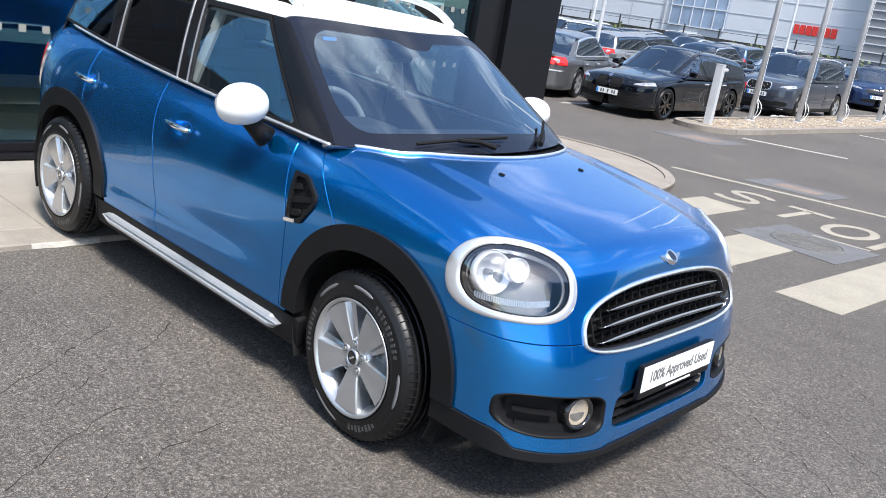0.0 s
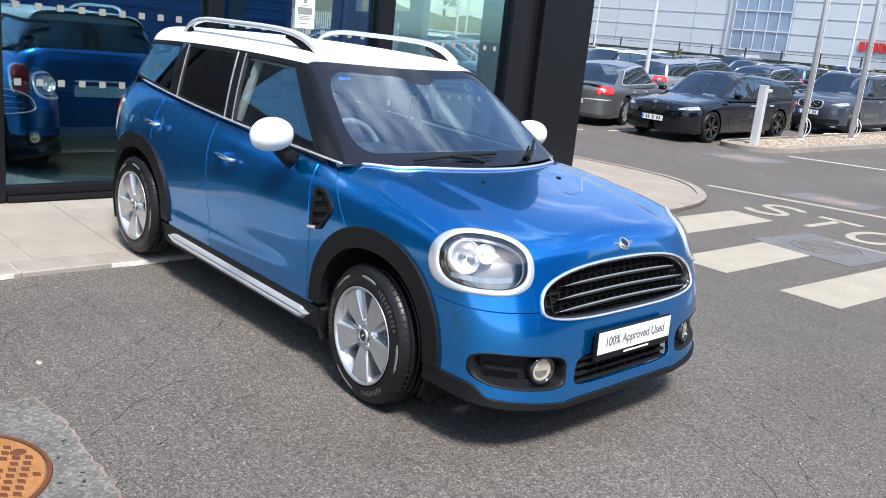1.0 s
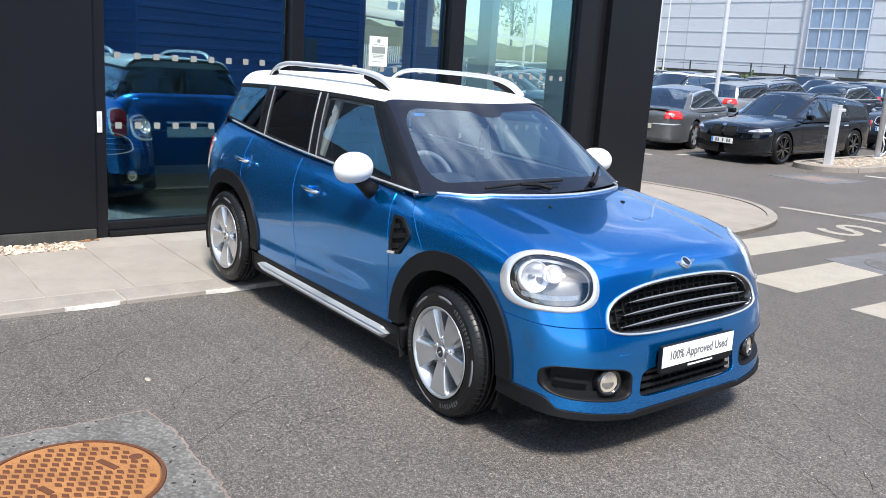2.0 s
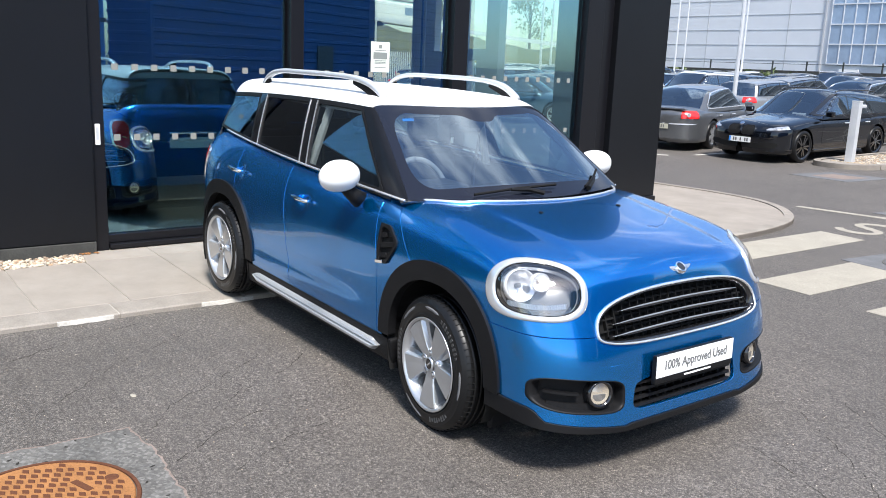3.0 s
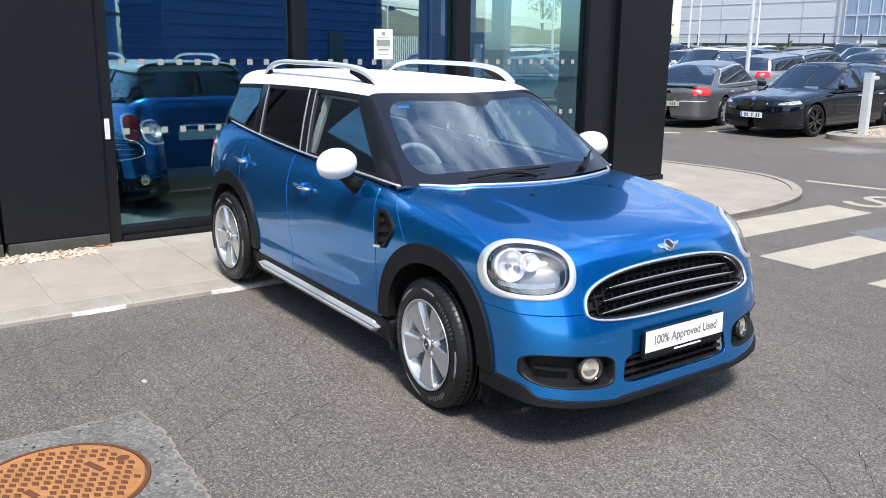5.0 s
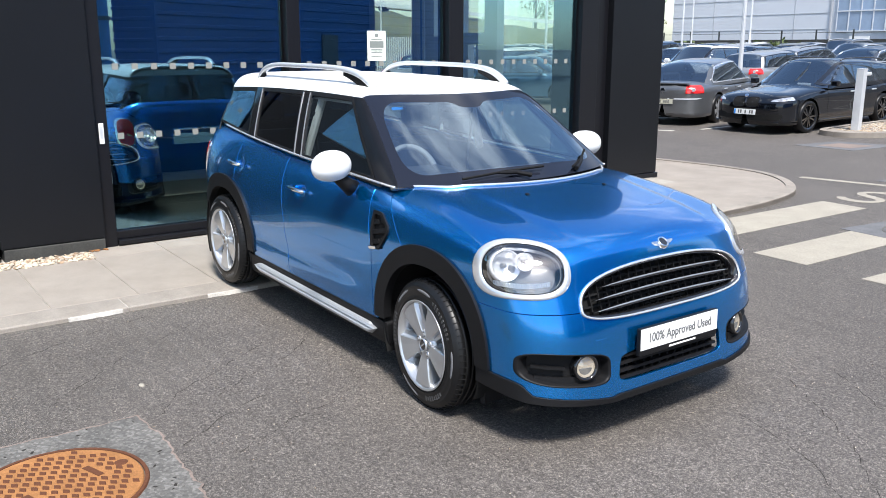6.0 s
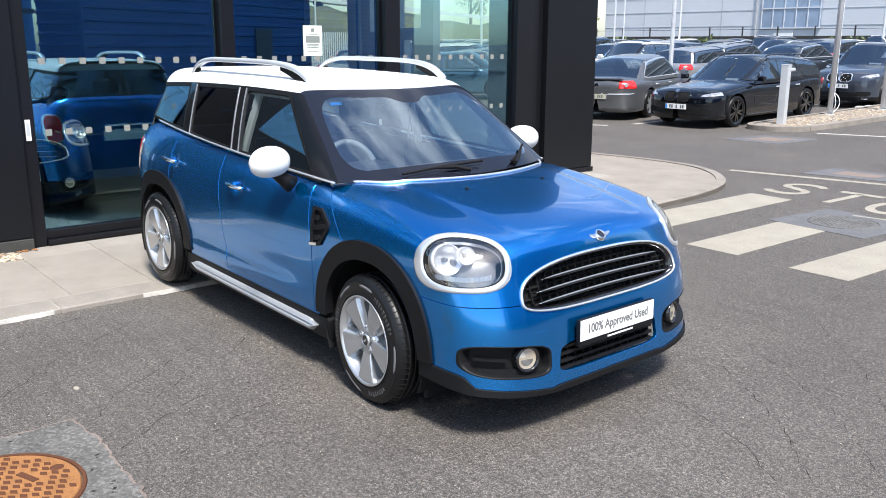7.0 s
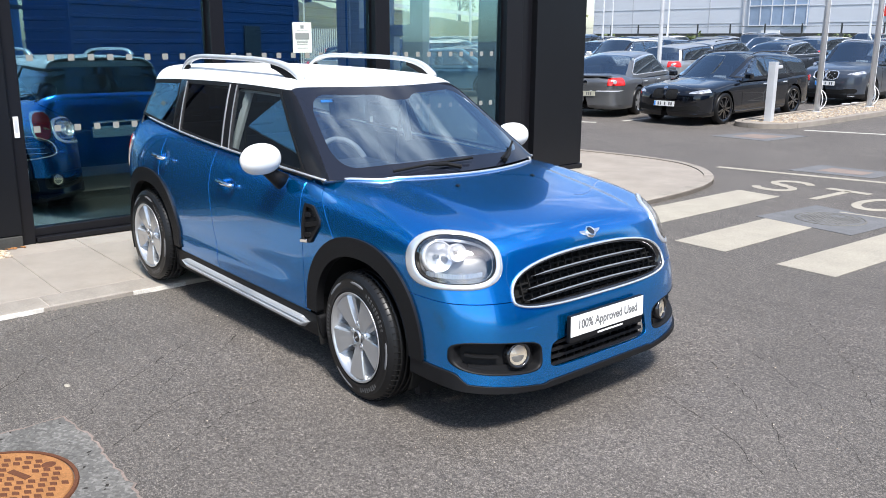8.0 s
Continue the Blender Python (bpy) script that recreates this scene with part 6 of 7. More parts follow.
    # mirrors
    for s in (1, -1):
        mi = new("door_mirror")
        mi.parent = c
        mi.matrix_local = pose(0.552, s * 0.990, 1.160, 0, 0, s * -10)
        mi["label"] = "white door mirror cap on a black stalk"
        bm = bmesh.new()
        bmesh.ops.create_uvsphere(bm, u_segments=36, v_segments=22, radius=1)
        for v in bm.verts:
            x, y, z = v.co
            e = 0.9
            v.co = Vector((0.095 * (x if x > 0 else 0.35 * x), 0.130 * math.copysign(abs(y) ** e, y), 0.087 * math.copysign(abs(z) ** e, z)))
        part("mirror_cap", bm, M_ROOFWHITE, mi, "gloss white cap", smooth=True)
        part("mirror_glass", lathe([(0.0, -0.036), (0.07, -0.036), (0.074, -0.03)], 28, "x"), M_CHROME, mi, m=Matrix.Diagonal((1, 1.55, 1, 1)))
        part("stalk", tube([(0.0, -s * 0.05, -0.065), (0.015, -s * 0.09, -0.105), (0.03, -s * 0.135, -0.14)], [0.036, 0.040, 0.052], 16), M_PLASTIC, mi, smooth=True)
    # door handles
    for hx, hz in HANDLES:
        for s in (1, -1):
            yy = s * 0.890
            h = part("door_handle", tube([(hx - 0.095, yy - s * 0.022, hz + .004), (hx - 0.085, yy, hz + .003), (hx, yy + s * 0.008, hz), (hx + 0.085, yy, hz - .003), (hx + 0.095, yy - s * 0.022, hz - .004)], [0.010, 0.0125, 0.013, 0.0125, 0.010], 12), M_CHROME, c, "chrome door handle", smooth=True)
    # roof rails
    for s in (1, -1):
        bm = bmesh.new()
        rows = []
        rail_z = spline([-1.34, -1.28, -1.16, -0.85, -0.25, 0.03, 0.16, 0.255], [1.540, 1.585, 1.630, 1.654, 1.662, 1.646, 1.612, 1.562])
        for k in range(49):
            t = k / 48
            x = -1.34 + 1.595 * t
            y = 0.540 + 0.030 * math.sin(math.pi * t) - 0.02 * t
            e = max(0.0, (t - 0.78) / 0.22)
            hh, ww = 0.0165 + 0.006 * e, 0.024
            z = float(rail_z(np.array(x)))
            rows.append([bm.verts.new((x, s * (y + ww * math.copysign(abs(math.cos(a)) ** 0.7, math.cos(a))), z + hh * math.copysign(abs(math.sin(a)) ** 0.7, math.sin(a)))) for a in [2 * math.pi * q / 12 for q in range(12)]])
        for a, b in zip(rows, rows[1:]):
            for q in range(12):
                bm.faces.new((a[q], a[(q + 1) % 12], b[(q + 1) % 12], b[q]))
        bm.faces.new(rows[0])
        bm.faces.new(rows[-1][::-1])
        bmesh.ops.recalc_face_normals(bm, faces=bm.faces[:])
        r = part("roof_rail", bm, M_SATIN, c, "satin silver roof rail", smooth=True)
        bm = bmesh.new()
        rows = []
        for x in (-0.06, 0.0, 0.06, 0.12, 0.18, 0.235):
            top = float(rail_z(np.array(x))) - 0.004
            low = max(1.535, top - 0.034 - 0.16 * (x + 0.06))
            mid = 0.526 + 0.05 * (0.25 - x)
            rows.append([bm.verts.new((x, s * (mid + dy), zz)) for dy, zz in ((-0.012, low), (0.012, low), (0.012, top), (-0.012, top))])
        for a, b in zip(rows, rows[1:]):
            for q in range(4):
                bm.faces.new((a[q], a[(q + 1) % 4], b[(q + 1) % 4], b[q]))
        bm.faces.new(rows[0])
        bm.faces.new(rows[-1][::-1])
        bmesh.ops.recalc_face_normals(bm, faces=bm.faces[:])
        part("rail_foot", bm, M_PLASTIC, r)
        part("rail_foot", box(-1.33, -1.24, s * 0.545 - 0.012, s * 0.545 + 0.012, 1.49, 1.580, 0.006), M_PLASTIC, r)
    # number plate and badge
    pl = part("front_plate", box(-0.012, 0.012, -0.288, 0.288, -0.082, 0.054, 0.004), M_PLASTIC, c, "white show plate in a black holder", m=pose(2.236, 0, 0.502, 0, -3, 0))
    part("plate_sheet", box(0.0125, 0.016, -0.286, 0.286, -0.052, 0.052, 0.002), M_PLATE, pl)
    text_mesh("100% Approved Used", 0.062, M_PRINT, pl, pose(0.0165, 0, 0.000, 90, 0, 90), bold=0.0012, width=0.86)
    part("print_bar", box(0.0125, 0.0135, -0.080, 0.12, -0.072, -0.063), M_PLATE, pl, "small white print")
    bx, bz = 2.094, 0.905
    bd = new("bonnet_badge")
    bd.parent = c
    bd.matrix_local = pose(bx + .004, 0, bz + .004, 0, 38, 0)
    part("ring", lathe([(0.0, 0.006), (0.022, 0.006), (0.025, 0.010), (0.030, 0.010), (0.032, 0.004), (0.032, -0.01)], 28, "z"), M_CHROME, bd, smooth=True)
    part("disc", lathe([(0.0, 0.0085), (0.021, 0.0085), (0.0225, 0.006)], 24, "z"), M_GLOSSBLACK, bd)
    for s in (1, -1):
        bm = poly_slab([(0.013, s * 0.027), (0.010, s * 0.050), (-0.004, s * 0.076), (-0.010, s * 0.078), (-0.013, s * 0.050), (-0.017, s * 0.027)][::s], -0.006, 0.004)
        part("wing", bm, M_CHROME, bd)
    # washer jets
    for s in (1, -1):
        q = float(HOOD(np.array(1.42)) - CROWN(np.array(1.42)) * 0.29 ** 2.2)
        part("washer_jet", box(-0.012, 0.012, -0.009, 0.009, 0, 0.012, 0.004), M_PLASTIC, c, m=pose(1.42, s * 0.29, q - 0.002, 0, 7, 0))
    # tail
    for s in (1, -1):
        t = part("tail_lamp", L.panel([lambda x, y, z: -tail(y, z), lambda x, y, z: tail(y, z, 0.016), lambda x, y, z: -1.6 - x], 0.010, 0.02, s), M_CHROME, c, "red tail lamp in a chrome ring", smooth=True)
        part("red_lens", L.panel([lambda x, y, z: -tail(y, z, 0.015), lambda x, y, z: -1.6 - x, lambda x, y, z: np.maximum(z - 0.872, 0.85 - z)], 0.012, 0.01, s), M_TAIL, t, smooth=True)
        part("clear_lens", L.panel([lambda x, y, z: -tail(y, z, 0.015), lambda x, y, z: -1.6 - x, lambda x, y, z: 0.872 - z, lambda x, y, z: z - 0.85], 0.010, 0.01, s), M_AMBER, t, smooth=True)
    part("rear_plate", box(-0.012, 0, -0.26, 0.26, -0.055, 0.055, 0.003), M_PLATE, c, m=pose(-2.098, 0, 0.80))
    part("tailgate_handle", tube([(-2.085, -0.25, 0.90), (-2.095, 0, 0.905), (-2.085, 0.25, 0.90)], 0.014, 8), M_CHROME, c)
    # wheels, wells and floor
    first_wheel = None
    for wx in (WHEEL_X, -WHEEL_X):
        for s in (1, -1):
            turn, az, steer = (36, 0.320, -4) if wx > 0 else (31, 0.334, 0)
            if first_wheel is None:
                first_wheel = wheel(c, wx, s * TRACK, az, s, turn)
                first_wheel.matrix_local = pose(wx, s * TRACK, az, 0, 0, (0 if s > 0 else 180) + steer) @ pose(0, 0, 0, 0, turn, 0)
            else:
                copy_thing(first_wheel, pose(wx, s * TRACK, az, 0, 0, (0 if s > 0 else 180) + steer) @ pose(0, 0, 0, 0, turn, 0))
            bm = bmesh.new()
            rows = []
            for k in range(25):
                a = radians(-25 + 230 * k / 24)
                rows.append([bm.verts.new((wx + 0.43 * math.cos(a), s * yy, 0.335 + 0.43 * math.sin(a))) for yy in (0.50, 0.865)])
            for a, b in zip(rows, rows[1:]):
                bm.faces.new((a[0], a[1], b[1], b[0]))
            bm.faces.new([r[0] for r in rows])
            part("wheel_liner", bm, M_MATTBLACK, c)
    part("floor_pan", box(-1.9, 1.8, -0.50, 0.50, 0.19, 0.26), M_MATTBLACK, c)
    part("floor_pan", box(-0.88, 0.88, -0.84, 0.84, 0.18, 0.26), M_MATTBLACK, c)
    part("engine_bay", box(0.95, 1.75, -0.49, 0.49, 0.26, 0.88), M_MATTBLACK, c)
    part("mud_flap", box(1.70, 1.735, -0.80, -0.68, 0.115, 0.24, 0.004), M_PLASTIC, c)
    # cabin fittings
    part("dashboard", box(0.50, 0.98, -0.70, 0.70, 0.72, 1.055, 0.05), M_DASH, c)
    part("dash_hood", box(0.45, 0.70, -0.55, -0.18, 1.00, 1.10, 0.03), M_DASH, c)
    sw = part("steering_wheel", tube([(0.185 * 0.42 * math.cos(a) * -1, 0.185 * math.sin(a), 0.185 * 0.91 * math.cos(a)) for a in [2 * math.pi * k / 32 for k in range(33)]], 0.017, 10), M_WHEELRIM, c, m=pose(0.40, -0.33, 1.03), smooth=True)
    part("spoke", box(-0.02, 0.02, -0.17, 0.17, -0.03, 0.03, 0.01), M_SATIN, sw)
    car_seat(c, -0.15, -0.36)
    car_seat(c, -0.15, 0.36)
    car_seat(c, -1.05, 0.0, 1.25)
    part("headlining", G.panel([lambda x, y, z: z - 1.47, lambda x, y, z: np.where(x > -0.1, screen_edge(y) - 0.03 - x, 1.0)], -0.03, 0, 1), M_TRIMLIGHT, c)
    part("headlining", G.panel([lambda x, y, z: z - 1.47, lambda x, y, z: np.where(x > -0.1, screen_edge(y) - 0.03 - x, 1.0)], -0.03, 0, -1), M_TRIMLIGHT, c)
    for s in (1, -1):
        part("pillar_lining", tube([(-0.27, s * 0.73, 1.06), (-0.255, s * 0.655, 1.30), (-0.25, s * 0.60, 1.46)], 0.028, 8), M_TRIMLIGHT, c)
        part("seat_belt", tube([(-0.26, s * 0.66, 1.38), (-0.28, s * 0.62, 1.0), (-0.25, s * 0.60, 0.6)], 0.012, 6), M_MATTBLACK, c)
        part("door_lining", box(-1.2, 0.75, s * 0.76 - 0.02, s * 0.76 + 0.02, 0.3, 1.07), M_DASH, c)
        part("sun_visor", box(0.20, 0.36, s * 0.36 - 0.18, s * 0.36 + 0.18, 1.455, 1.475, 0.006), M_TRIMLIGHT, c)
    rm = part("rear_view_mirror", box(0.36, 0.40, -0.12, 0.12, 1.36, 1.425, 0.015), M_GLOSSBLACK, c)
    part("sensor_pod", box(0.40, 0.50, -0.06, 0.06, 1.40, 1.46, 0.015), M_PLASTIC, rm)
    part("hang_tag", box(0.395, 0.398, -0.12, -0.10, 1.30, 1.335), M_PAPER, c, "small pale windscreen tag")
    part("toll_sticker", box(0.0, 0.006, -0.045, 0.045, 0, 0.016), M_STICKER, c, "blue windscreen sticker", m=pose(0.425, -0.46, 1.437, 0, -30, 10))
    return c


def f_edge(x):
    """Half width of the cabin at the belt line."""
    z = belt(x)
    return 0.800 - 0.30 * (z - 1.08) - 0.045 * max(-0.2 - x, 0) ** 2 / 1.5 + 0.006


CAR_POSE = pose(0, 0, 0.030, 0, 1.3, 0)
hero_car("hatchback_car", M_PAINT, M_ROOFWHITE, "metallic blue compact crossover with white roof and black arches", CAR_POSE)
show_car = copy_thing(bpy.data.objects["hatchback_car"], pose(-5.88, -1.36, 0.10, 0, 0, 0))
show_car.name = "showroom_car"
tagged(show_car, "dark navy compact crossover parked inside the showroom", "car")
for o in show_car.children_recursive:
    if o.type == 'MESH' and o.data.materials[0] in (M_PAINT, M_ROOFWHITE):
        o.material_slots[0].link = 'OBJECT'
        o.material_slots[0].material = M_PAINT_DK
# ---- parked cars
def parked_wheel(parent, x, y, z, s, r, rim_m, hub_r=0.68):
    w = new("wheel")
    w.parent = parent
    w.matrix_local = pose(x, y, z, 0, 9, 0 if s > 0 else 180)
    part("tyre", lathe([(r * hub_r, -.10), (r * .9, -.105), (r, -.08), (r, .08), (r * .9, .105), (r * hub_r, .10), (r * hub_r, -.10)], 28), M_RUBBER, w, smooth=True)
    bm = lathe([(r * hub_r, .095), (r * hub_r - .02, .085), (r * hub_r - .025, .02)], 28)
    for k in range(10):
        a = 2 * math.pi * k / 10 + (.12 if k % 2 else -.12)
        mm = Matrix.Rotation(-a, 4, 'Y') @ Matrix.Translation((r * hub_r * .5, .075, 0)) @ Matrix.Diagonal((r * hub_r, .02, .034, 1))
        bmesh.ops.create_cube(bm, size=1, matrix=mm)
    part("rim", bm, rim_m, w)
    part("wheel_back", lathe([(0, .03), (r * hub_r, .03)], 20), M_MATTBLACK, w)
    return w


def parked_car(name, label, paint, m, kind="saloon", rim_m=None, plate=M_PLATE, group="parked cars"):
    """A parked car seen from some way off, cut from one smooth skin like the near one."""
    spec = {  # length, width, height, wheelbase, bonnet z, belt z, screen slope, rear slope, roof back x
        "saloon": (4.77, 1.82, 1.47, 2.71, 0.80, 0.93, 1.75, 1.75, -1.12),
        "estate": (4.94, 1.87, 1.48, 2.97, 0.82, 0.94, 1.80, 0.85, -1.95),
        "suv": (4.44, 1.82, 1.60, 2.67, 0.93, 1.06, 1.35, 0.55, -1.75),
        "hatch": (4.25, 1.77, 1.46, 2.60, 0.82, 0.95, 1.55, 0.60, -1.55),
        "mini": (3.85, 1.72, 1.42, 2.50, 0.86, 0.97, 1.0, 0.35, -1.55)}[kind]
    ln, wd, ht, wb, bz, bl, ss, rs, rb = spec
    xf, xr, hw, wr = wb / 2 + ln * .185, -(ln - wb / 2 - ln * .185), wd / 2, .335
    deck = spline([xr, xr + .35, -0.9, 0.6, 0.95, wb / 2 + .25, xf - .12, xf + .1], [bl + .01, bl + .06, bl + .03, bl + .02, bl + .015, bz + .06, bz - .05, bz - .16])
    roof_x = 0.95 - (ht - bl) * ss

    def fl(x, y, z):
        y = np.abs(y)
        side = y - (hw - np.where(z > .65, .5 * (z - .65) ** 2, .12 * (.65 - z) ** 2) - .012 * np.exp(-((z - .50) / .10) ** 2))
        fr = (np.maximum((np.maximum(x - wb / 2, 0) / (xf - wb / 2 - .22 * np.maximum(z - .55, 0) ** 1.3)) ** 3.4 + (y / (hw + .02)) ** 3.4, 1e-9) ** (1 / 3.4) - 1) * .8
        re = (np.maximum((np.maximum(-wb / 2 - x, 0) / (-wb / 2 - xr)) ** 4 + (y / (hw + .02)) ** 4, 1e-9) ** .25 - 1) * .7
        top = z - (deck(x) - .10 * (y / hw) ** 3)
        b = smax(smax(side, fr, .06), re, .08)
        return smax(smax(b, top, .12), .19 - z, .05)

    def fg(x, y, z):
        y = np.abs(y)
        side = y - (hw - .075 - .36 * (z - bl))
        scr = (x - (1.0 - .16 * (y / .7) ** 2 - (z - bl) * ss)) / math.hypot(1, ss)
        re = (-x - (-(rb) + (ht - z) * rs - .08 * (y / .7) ** 4)) / math.hypot(1, rs)
        rf = z - (ht - {'saloon': .075, 'estate': .035, 'suv': .025}.get(kind, .04) * ((x + .15) / 1.0) ** 2 - .05 * (y / .6) ** 3)
        return smax(smax(smax(side, scr, .05), re, .06), smax(rf, bl - .1 - z, .02), .07)

    A = Skin(fl, -wb / 2, wb / 2, .55, 1.4, -75, 90, 44, 12, 46)
    B = Skin(fg, rb + .3, roof_x, bl - .02, 1.0, -4, 90, 30, 10, 34)
    c = thing(name, label, "car", m, group)

    def add(nm, skin, fields, material, off=0.0, lip=.01, lab=""):
        bm = skin.panel(fields, off, lip, 1)
        b2 = skin.panel(fields, off, lip, -1)
        me = bpy.data.meshes.new("half")
        b2.to_mesh(me)
        b2.free()
        bm.from_mesh(me)
        bpy.data.meshes.remove(me)
        bmesh.ops.remove_doubles(bm, verts=[v for v in bm.verts if abs(v.co.y) < 1e-3], dist=2e-3)
        return part(nm, bm, material, c, lab, smooth=True)

    def pair(nm, skin, fields, material, off=0.0, lip=.01):
        for sd in (1, -1):
            part(nm, skin.panel(fields, off, lip, sd), material, c, smooth=True)

    def wells(x, z, r):
        return np.minimum(np.hypot(x - wb / 2, z - wr), np.hypot(x + wb / 2, z - wr)) - r
    add("body_shell", A, [lambda x, y, z: z - .30, lambda x, y, z: bl + .02 - z if kind != "saloon" else 1.3 - z, lambda x, y, z: np.where(y > .5, wells(x, z, wr + .055), 1.0)], paint)
    add("lower_trim", A, [lambda x, y, z: .297 - z, lambda x, y, z: z - .20, lambda x, y, z: np.where(y > .5, wells(x, z, wr + .055), 1.0)], M_PLASTIC if kind == "suv" else paint)
    def edge(x):
        return ht - .085 - {'saloon': .075, 'estate': .035, 'suv': .025}.get(kind, .04) * (x + .15) ** 2
    add("roof", B, [lambda x, y, z: z - edge(x), lambda x, y, z: roof_x + .06 - .10 * (y / .6) ** 2 - x, lambda x, y, z: x - rb + .02], paint)
    add("windscreen", B, [lambda x, y, z: x - roof_x - .065 + .10 * (y / .6) ** 2, lambda x, y, z: hw - .115 - .36 * (z - bl) - np.abs(y), lambda x, y, z: z - bl + .04], M_PARKGLASS, lip=0)
    add("rear_screen", B, [lambda x, y, z: rb - .025 - x, lambda x, y, z: hw - .16 - .36 * (z - bl) - np.abs(y), lambda x, y, z: z - bl - .02, lambda x, y, z: ht - .07 - z], M_PARKGLASS, lip=0)
    add("pillar_frame", B, [lambda x, y, z: edge(x) + .003 - z, lambda x, y, z: z - bl + .06, lambda x, y, z: np.maximum(np.abs(y) - (hw - .118 - .36 * (z - bl)), np.where(x < rb - .02, np.abs(y) - (hw - .163 - .36 * (z - bl)), -1)) + np.where((x < roof_x + .05) & (x > rb - .02), 1.0, 0.0)], paint, off=-.004)
    fwd = 0.86
    back = {"saloon": -1.62, "mini": -1.5}.get(kind, rb - .25)

    def daylight(x, y, z):
        """Positive inside the outline of the side windows."""
        g = np.minimum(np.minimum(z - bl - .03, edge(x) - .015 - z), np.minimum((fwd - (z - bl) * ss - x) * .5, (x - (rb - (ht - z) * rs * .8 + .12)) * .6))
        return np.minimum(np.minimum(g, x - back), y - .35)
    pair("window_surround", B, [daylight], M_GLOSSBLACK, off=.001, lip=0)
    pair("window_trim", B, [lambda x, y, z: daylight(x, y, z) + (.019 if kind == "saloon" else .016), lambda x, y, z: .004 - daylight(x, y, z)], M_BRIGHT if kind == "saloon" else M_GLOSSBLACK, off=.007, lip=.008)
    panes = [("front_window", -.28, fwd), ("rear_window", -1.08, -.34), ("quarter_window", back, -1.13)]
    if kind in ("saloon", "mini"):
        panes = [("front_window", -.28, fwd), ("rear_window", back, -.34)]
    for nm, a, b in panes:
        pair(nm, B, [lambda x, y, z: x - a, lambda x, y, z: b - x, daylight], M_PARKGLASS, off=.004, lip=.003)
    # lamps, grille, plates
    face = M_TAIL
    for s in (1, -1):
        add_l = lambda nm, sk, fields, mm, off: part(nm, sk.panel(fields, off, .012, s), mm, c, smooth=True)
        hl = add_l("headlamp", A, [lambda x, y, z: x - wb / 2 - .2, lambda x, y, z: .034 - .10 * np.maximum(.75 - y, 0) - np.abs(z - bz + .120 - .14 * (y - .6)), lambda x, y, z: y - hw * .50, lambda x, y, z: x - (xf - .42)], M_HEADLIGHT, .006)
        tl = add_l("tail_lamp", A, [lambda x, y, z: -wb / 2 - .2 - x, lambda x, y, z: .085 - np.abs(z - bl + .10), lambda x, y, z: y - hw * .60, lambda x, y, z: xr + .34 - x], M_TAIL, .008)
        part("tail_lamp_centre", lathe([(0, .0), (.040, .0), (.046, -.02)], 20, "x"), M_REFLECTOR, tl, m=pose(xr + .045, s * hw * .80, bl - .10, 0, 0, 180 + s * -18))
        part("door_mirror", box(-.06, .06, -.09, .09, -.06, .06, .03), paint, c, m=pose(.70, s * (hw + .05), bl + .06))
        for hx in (-.12, -.98):
            part("door_handle", box(hx - .09, hx + .09, s * (hw - .006) - .012, s * (hw - .006) + .012, bl - .16, bl - .135, .005), M_SATIN if kind != "hatch" else paint, c)
        for sx in (.80, -.30, -1.18):
            zs = np.linspace(.34, bl - .02, 9)
            q = A.solve(np.stack([0 * zs + sx, 0 * zs, 0 * zs + .55], -1), np.stack([0 * zs, 0 * zs + .9, zs - .55], -1) / np.linalg.norm(np.stack([0 * zs, 0 * zs + .9, zs - .55], -1), axis=1, keepdims=True))
            part("shut_line", tube([(v[0], s * (v[1] + .0005), v[2]) for v in q], .004, 5), M_MATTBLACK, c)
        if kind in ("estate", "suv"):
            k0 = add_l("kidney_grille", A, [lambda x, y, z: x - wb / 2 - .3, lambda x, y, z: 1 - (np.abs((y - .165) / .155) ** 4 + np.abs((z - bz + .16) / .10) ** 4)], M_MATTBLACK, .010)
            add_l("grille_frame", A, [lambda x, y, z: x - wb / 2 - .3, lambda x, y, z: 1.18 - (np.abs((y - .165) / .155) ** 4 + np.abs((z - bz + .16) / .10) ** 4), lambda x, y, z: np.abs((y - .165) / .155) ** 4 + np.abs((z - bz + .16) / .10) ** 4 - .72], M_BRIGHT if kind == "suv" else M_GLOSSBLACK, .018)
            for q in range(5):
                add_l("grille_bar", A, [lambda x, y, z: x - wb / 2 - .3, lambda x, y, z: .006 - np.abs(y - .06 - .05 * q), lambda x, y, z: .08 - np.abs(z - bz + .16)], M_SATIN if kind == "suv" else M_GLOSSBLACK, .014)
            add_l("lower_air_inlet", A, [lambda x, y, z: x - wb / 2 - .3, lambda x, y, z: 1 - (np.abs((y - .62) / .16) ** 4 + np.abs((z - .38) / .06) ** 4)], M_MATTBLACK, .006)
    if kind not in ("estate", "suv"):
        add("front_grille", A, [lambda x, y, z: x - wb / 2 - .3, lambda x, y, z: 1 - (np.abs(y / .45) ** 4 + np.abs((z - bz + .18) / .09) ** 4)], M_GLOSSBLACK, off=.006)
    add("lower_intake", A, [lambda x, y, z: x - wb / 2 - .3, lambda x, y, z: 1 - (np.abs(y / .55) ** 4 + np.abs((z - .36) / .055) ** 4)], M_MATTBLACK, off=.005)
    fp = part("front_plate", box(0, .012, -.26, .26, -.055, .055), M_PLATE, c, m=pose(xf + .004, 0, bz - .36, 0, -3, 0))
    part("plate_band", box(.0125, .014, -.255, -.215, -.05, .05), M_STICKER, fp)
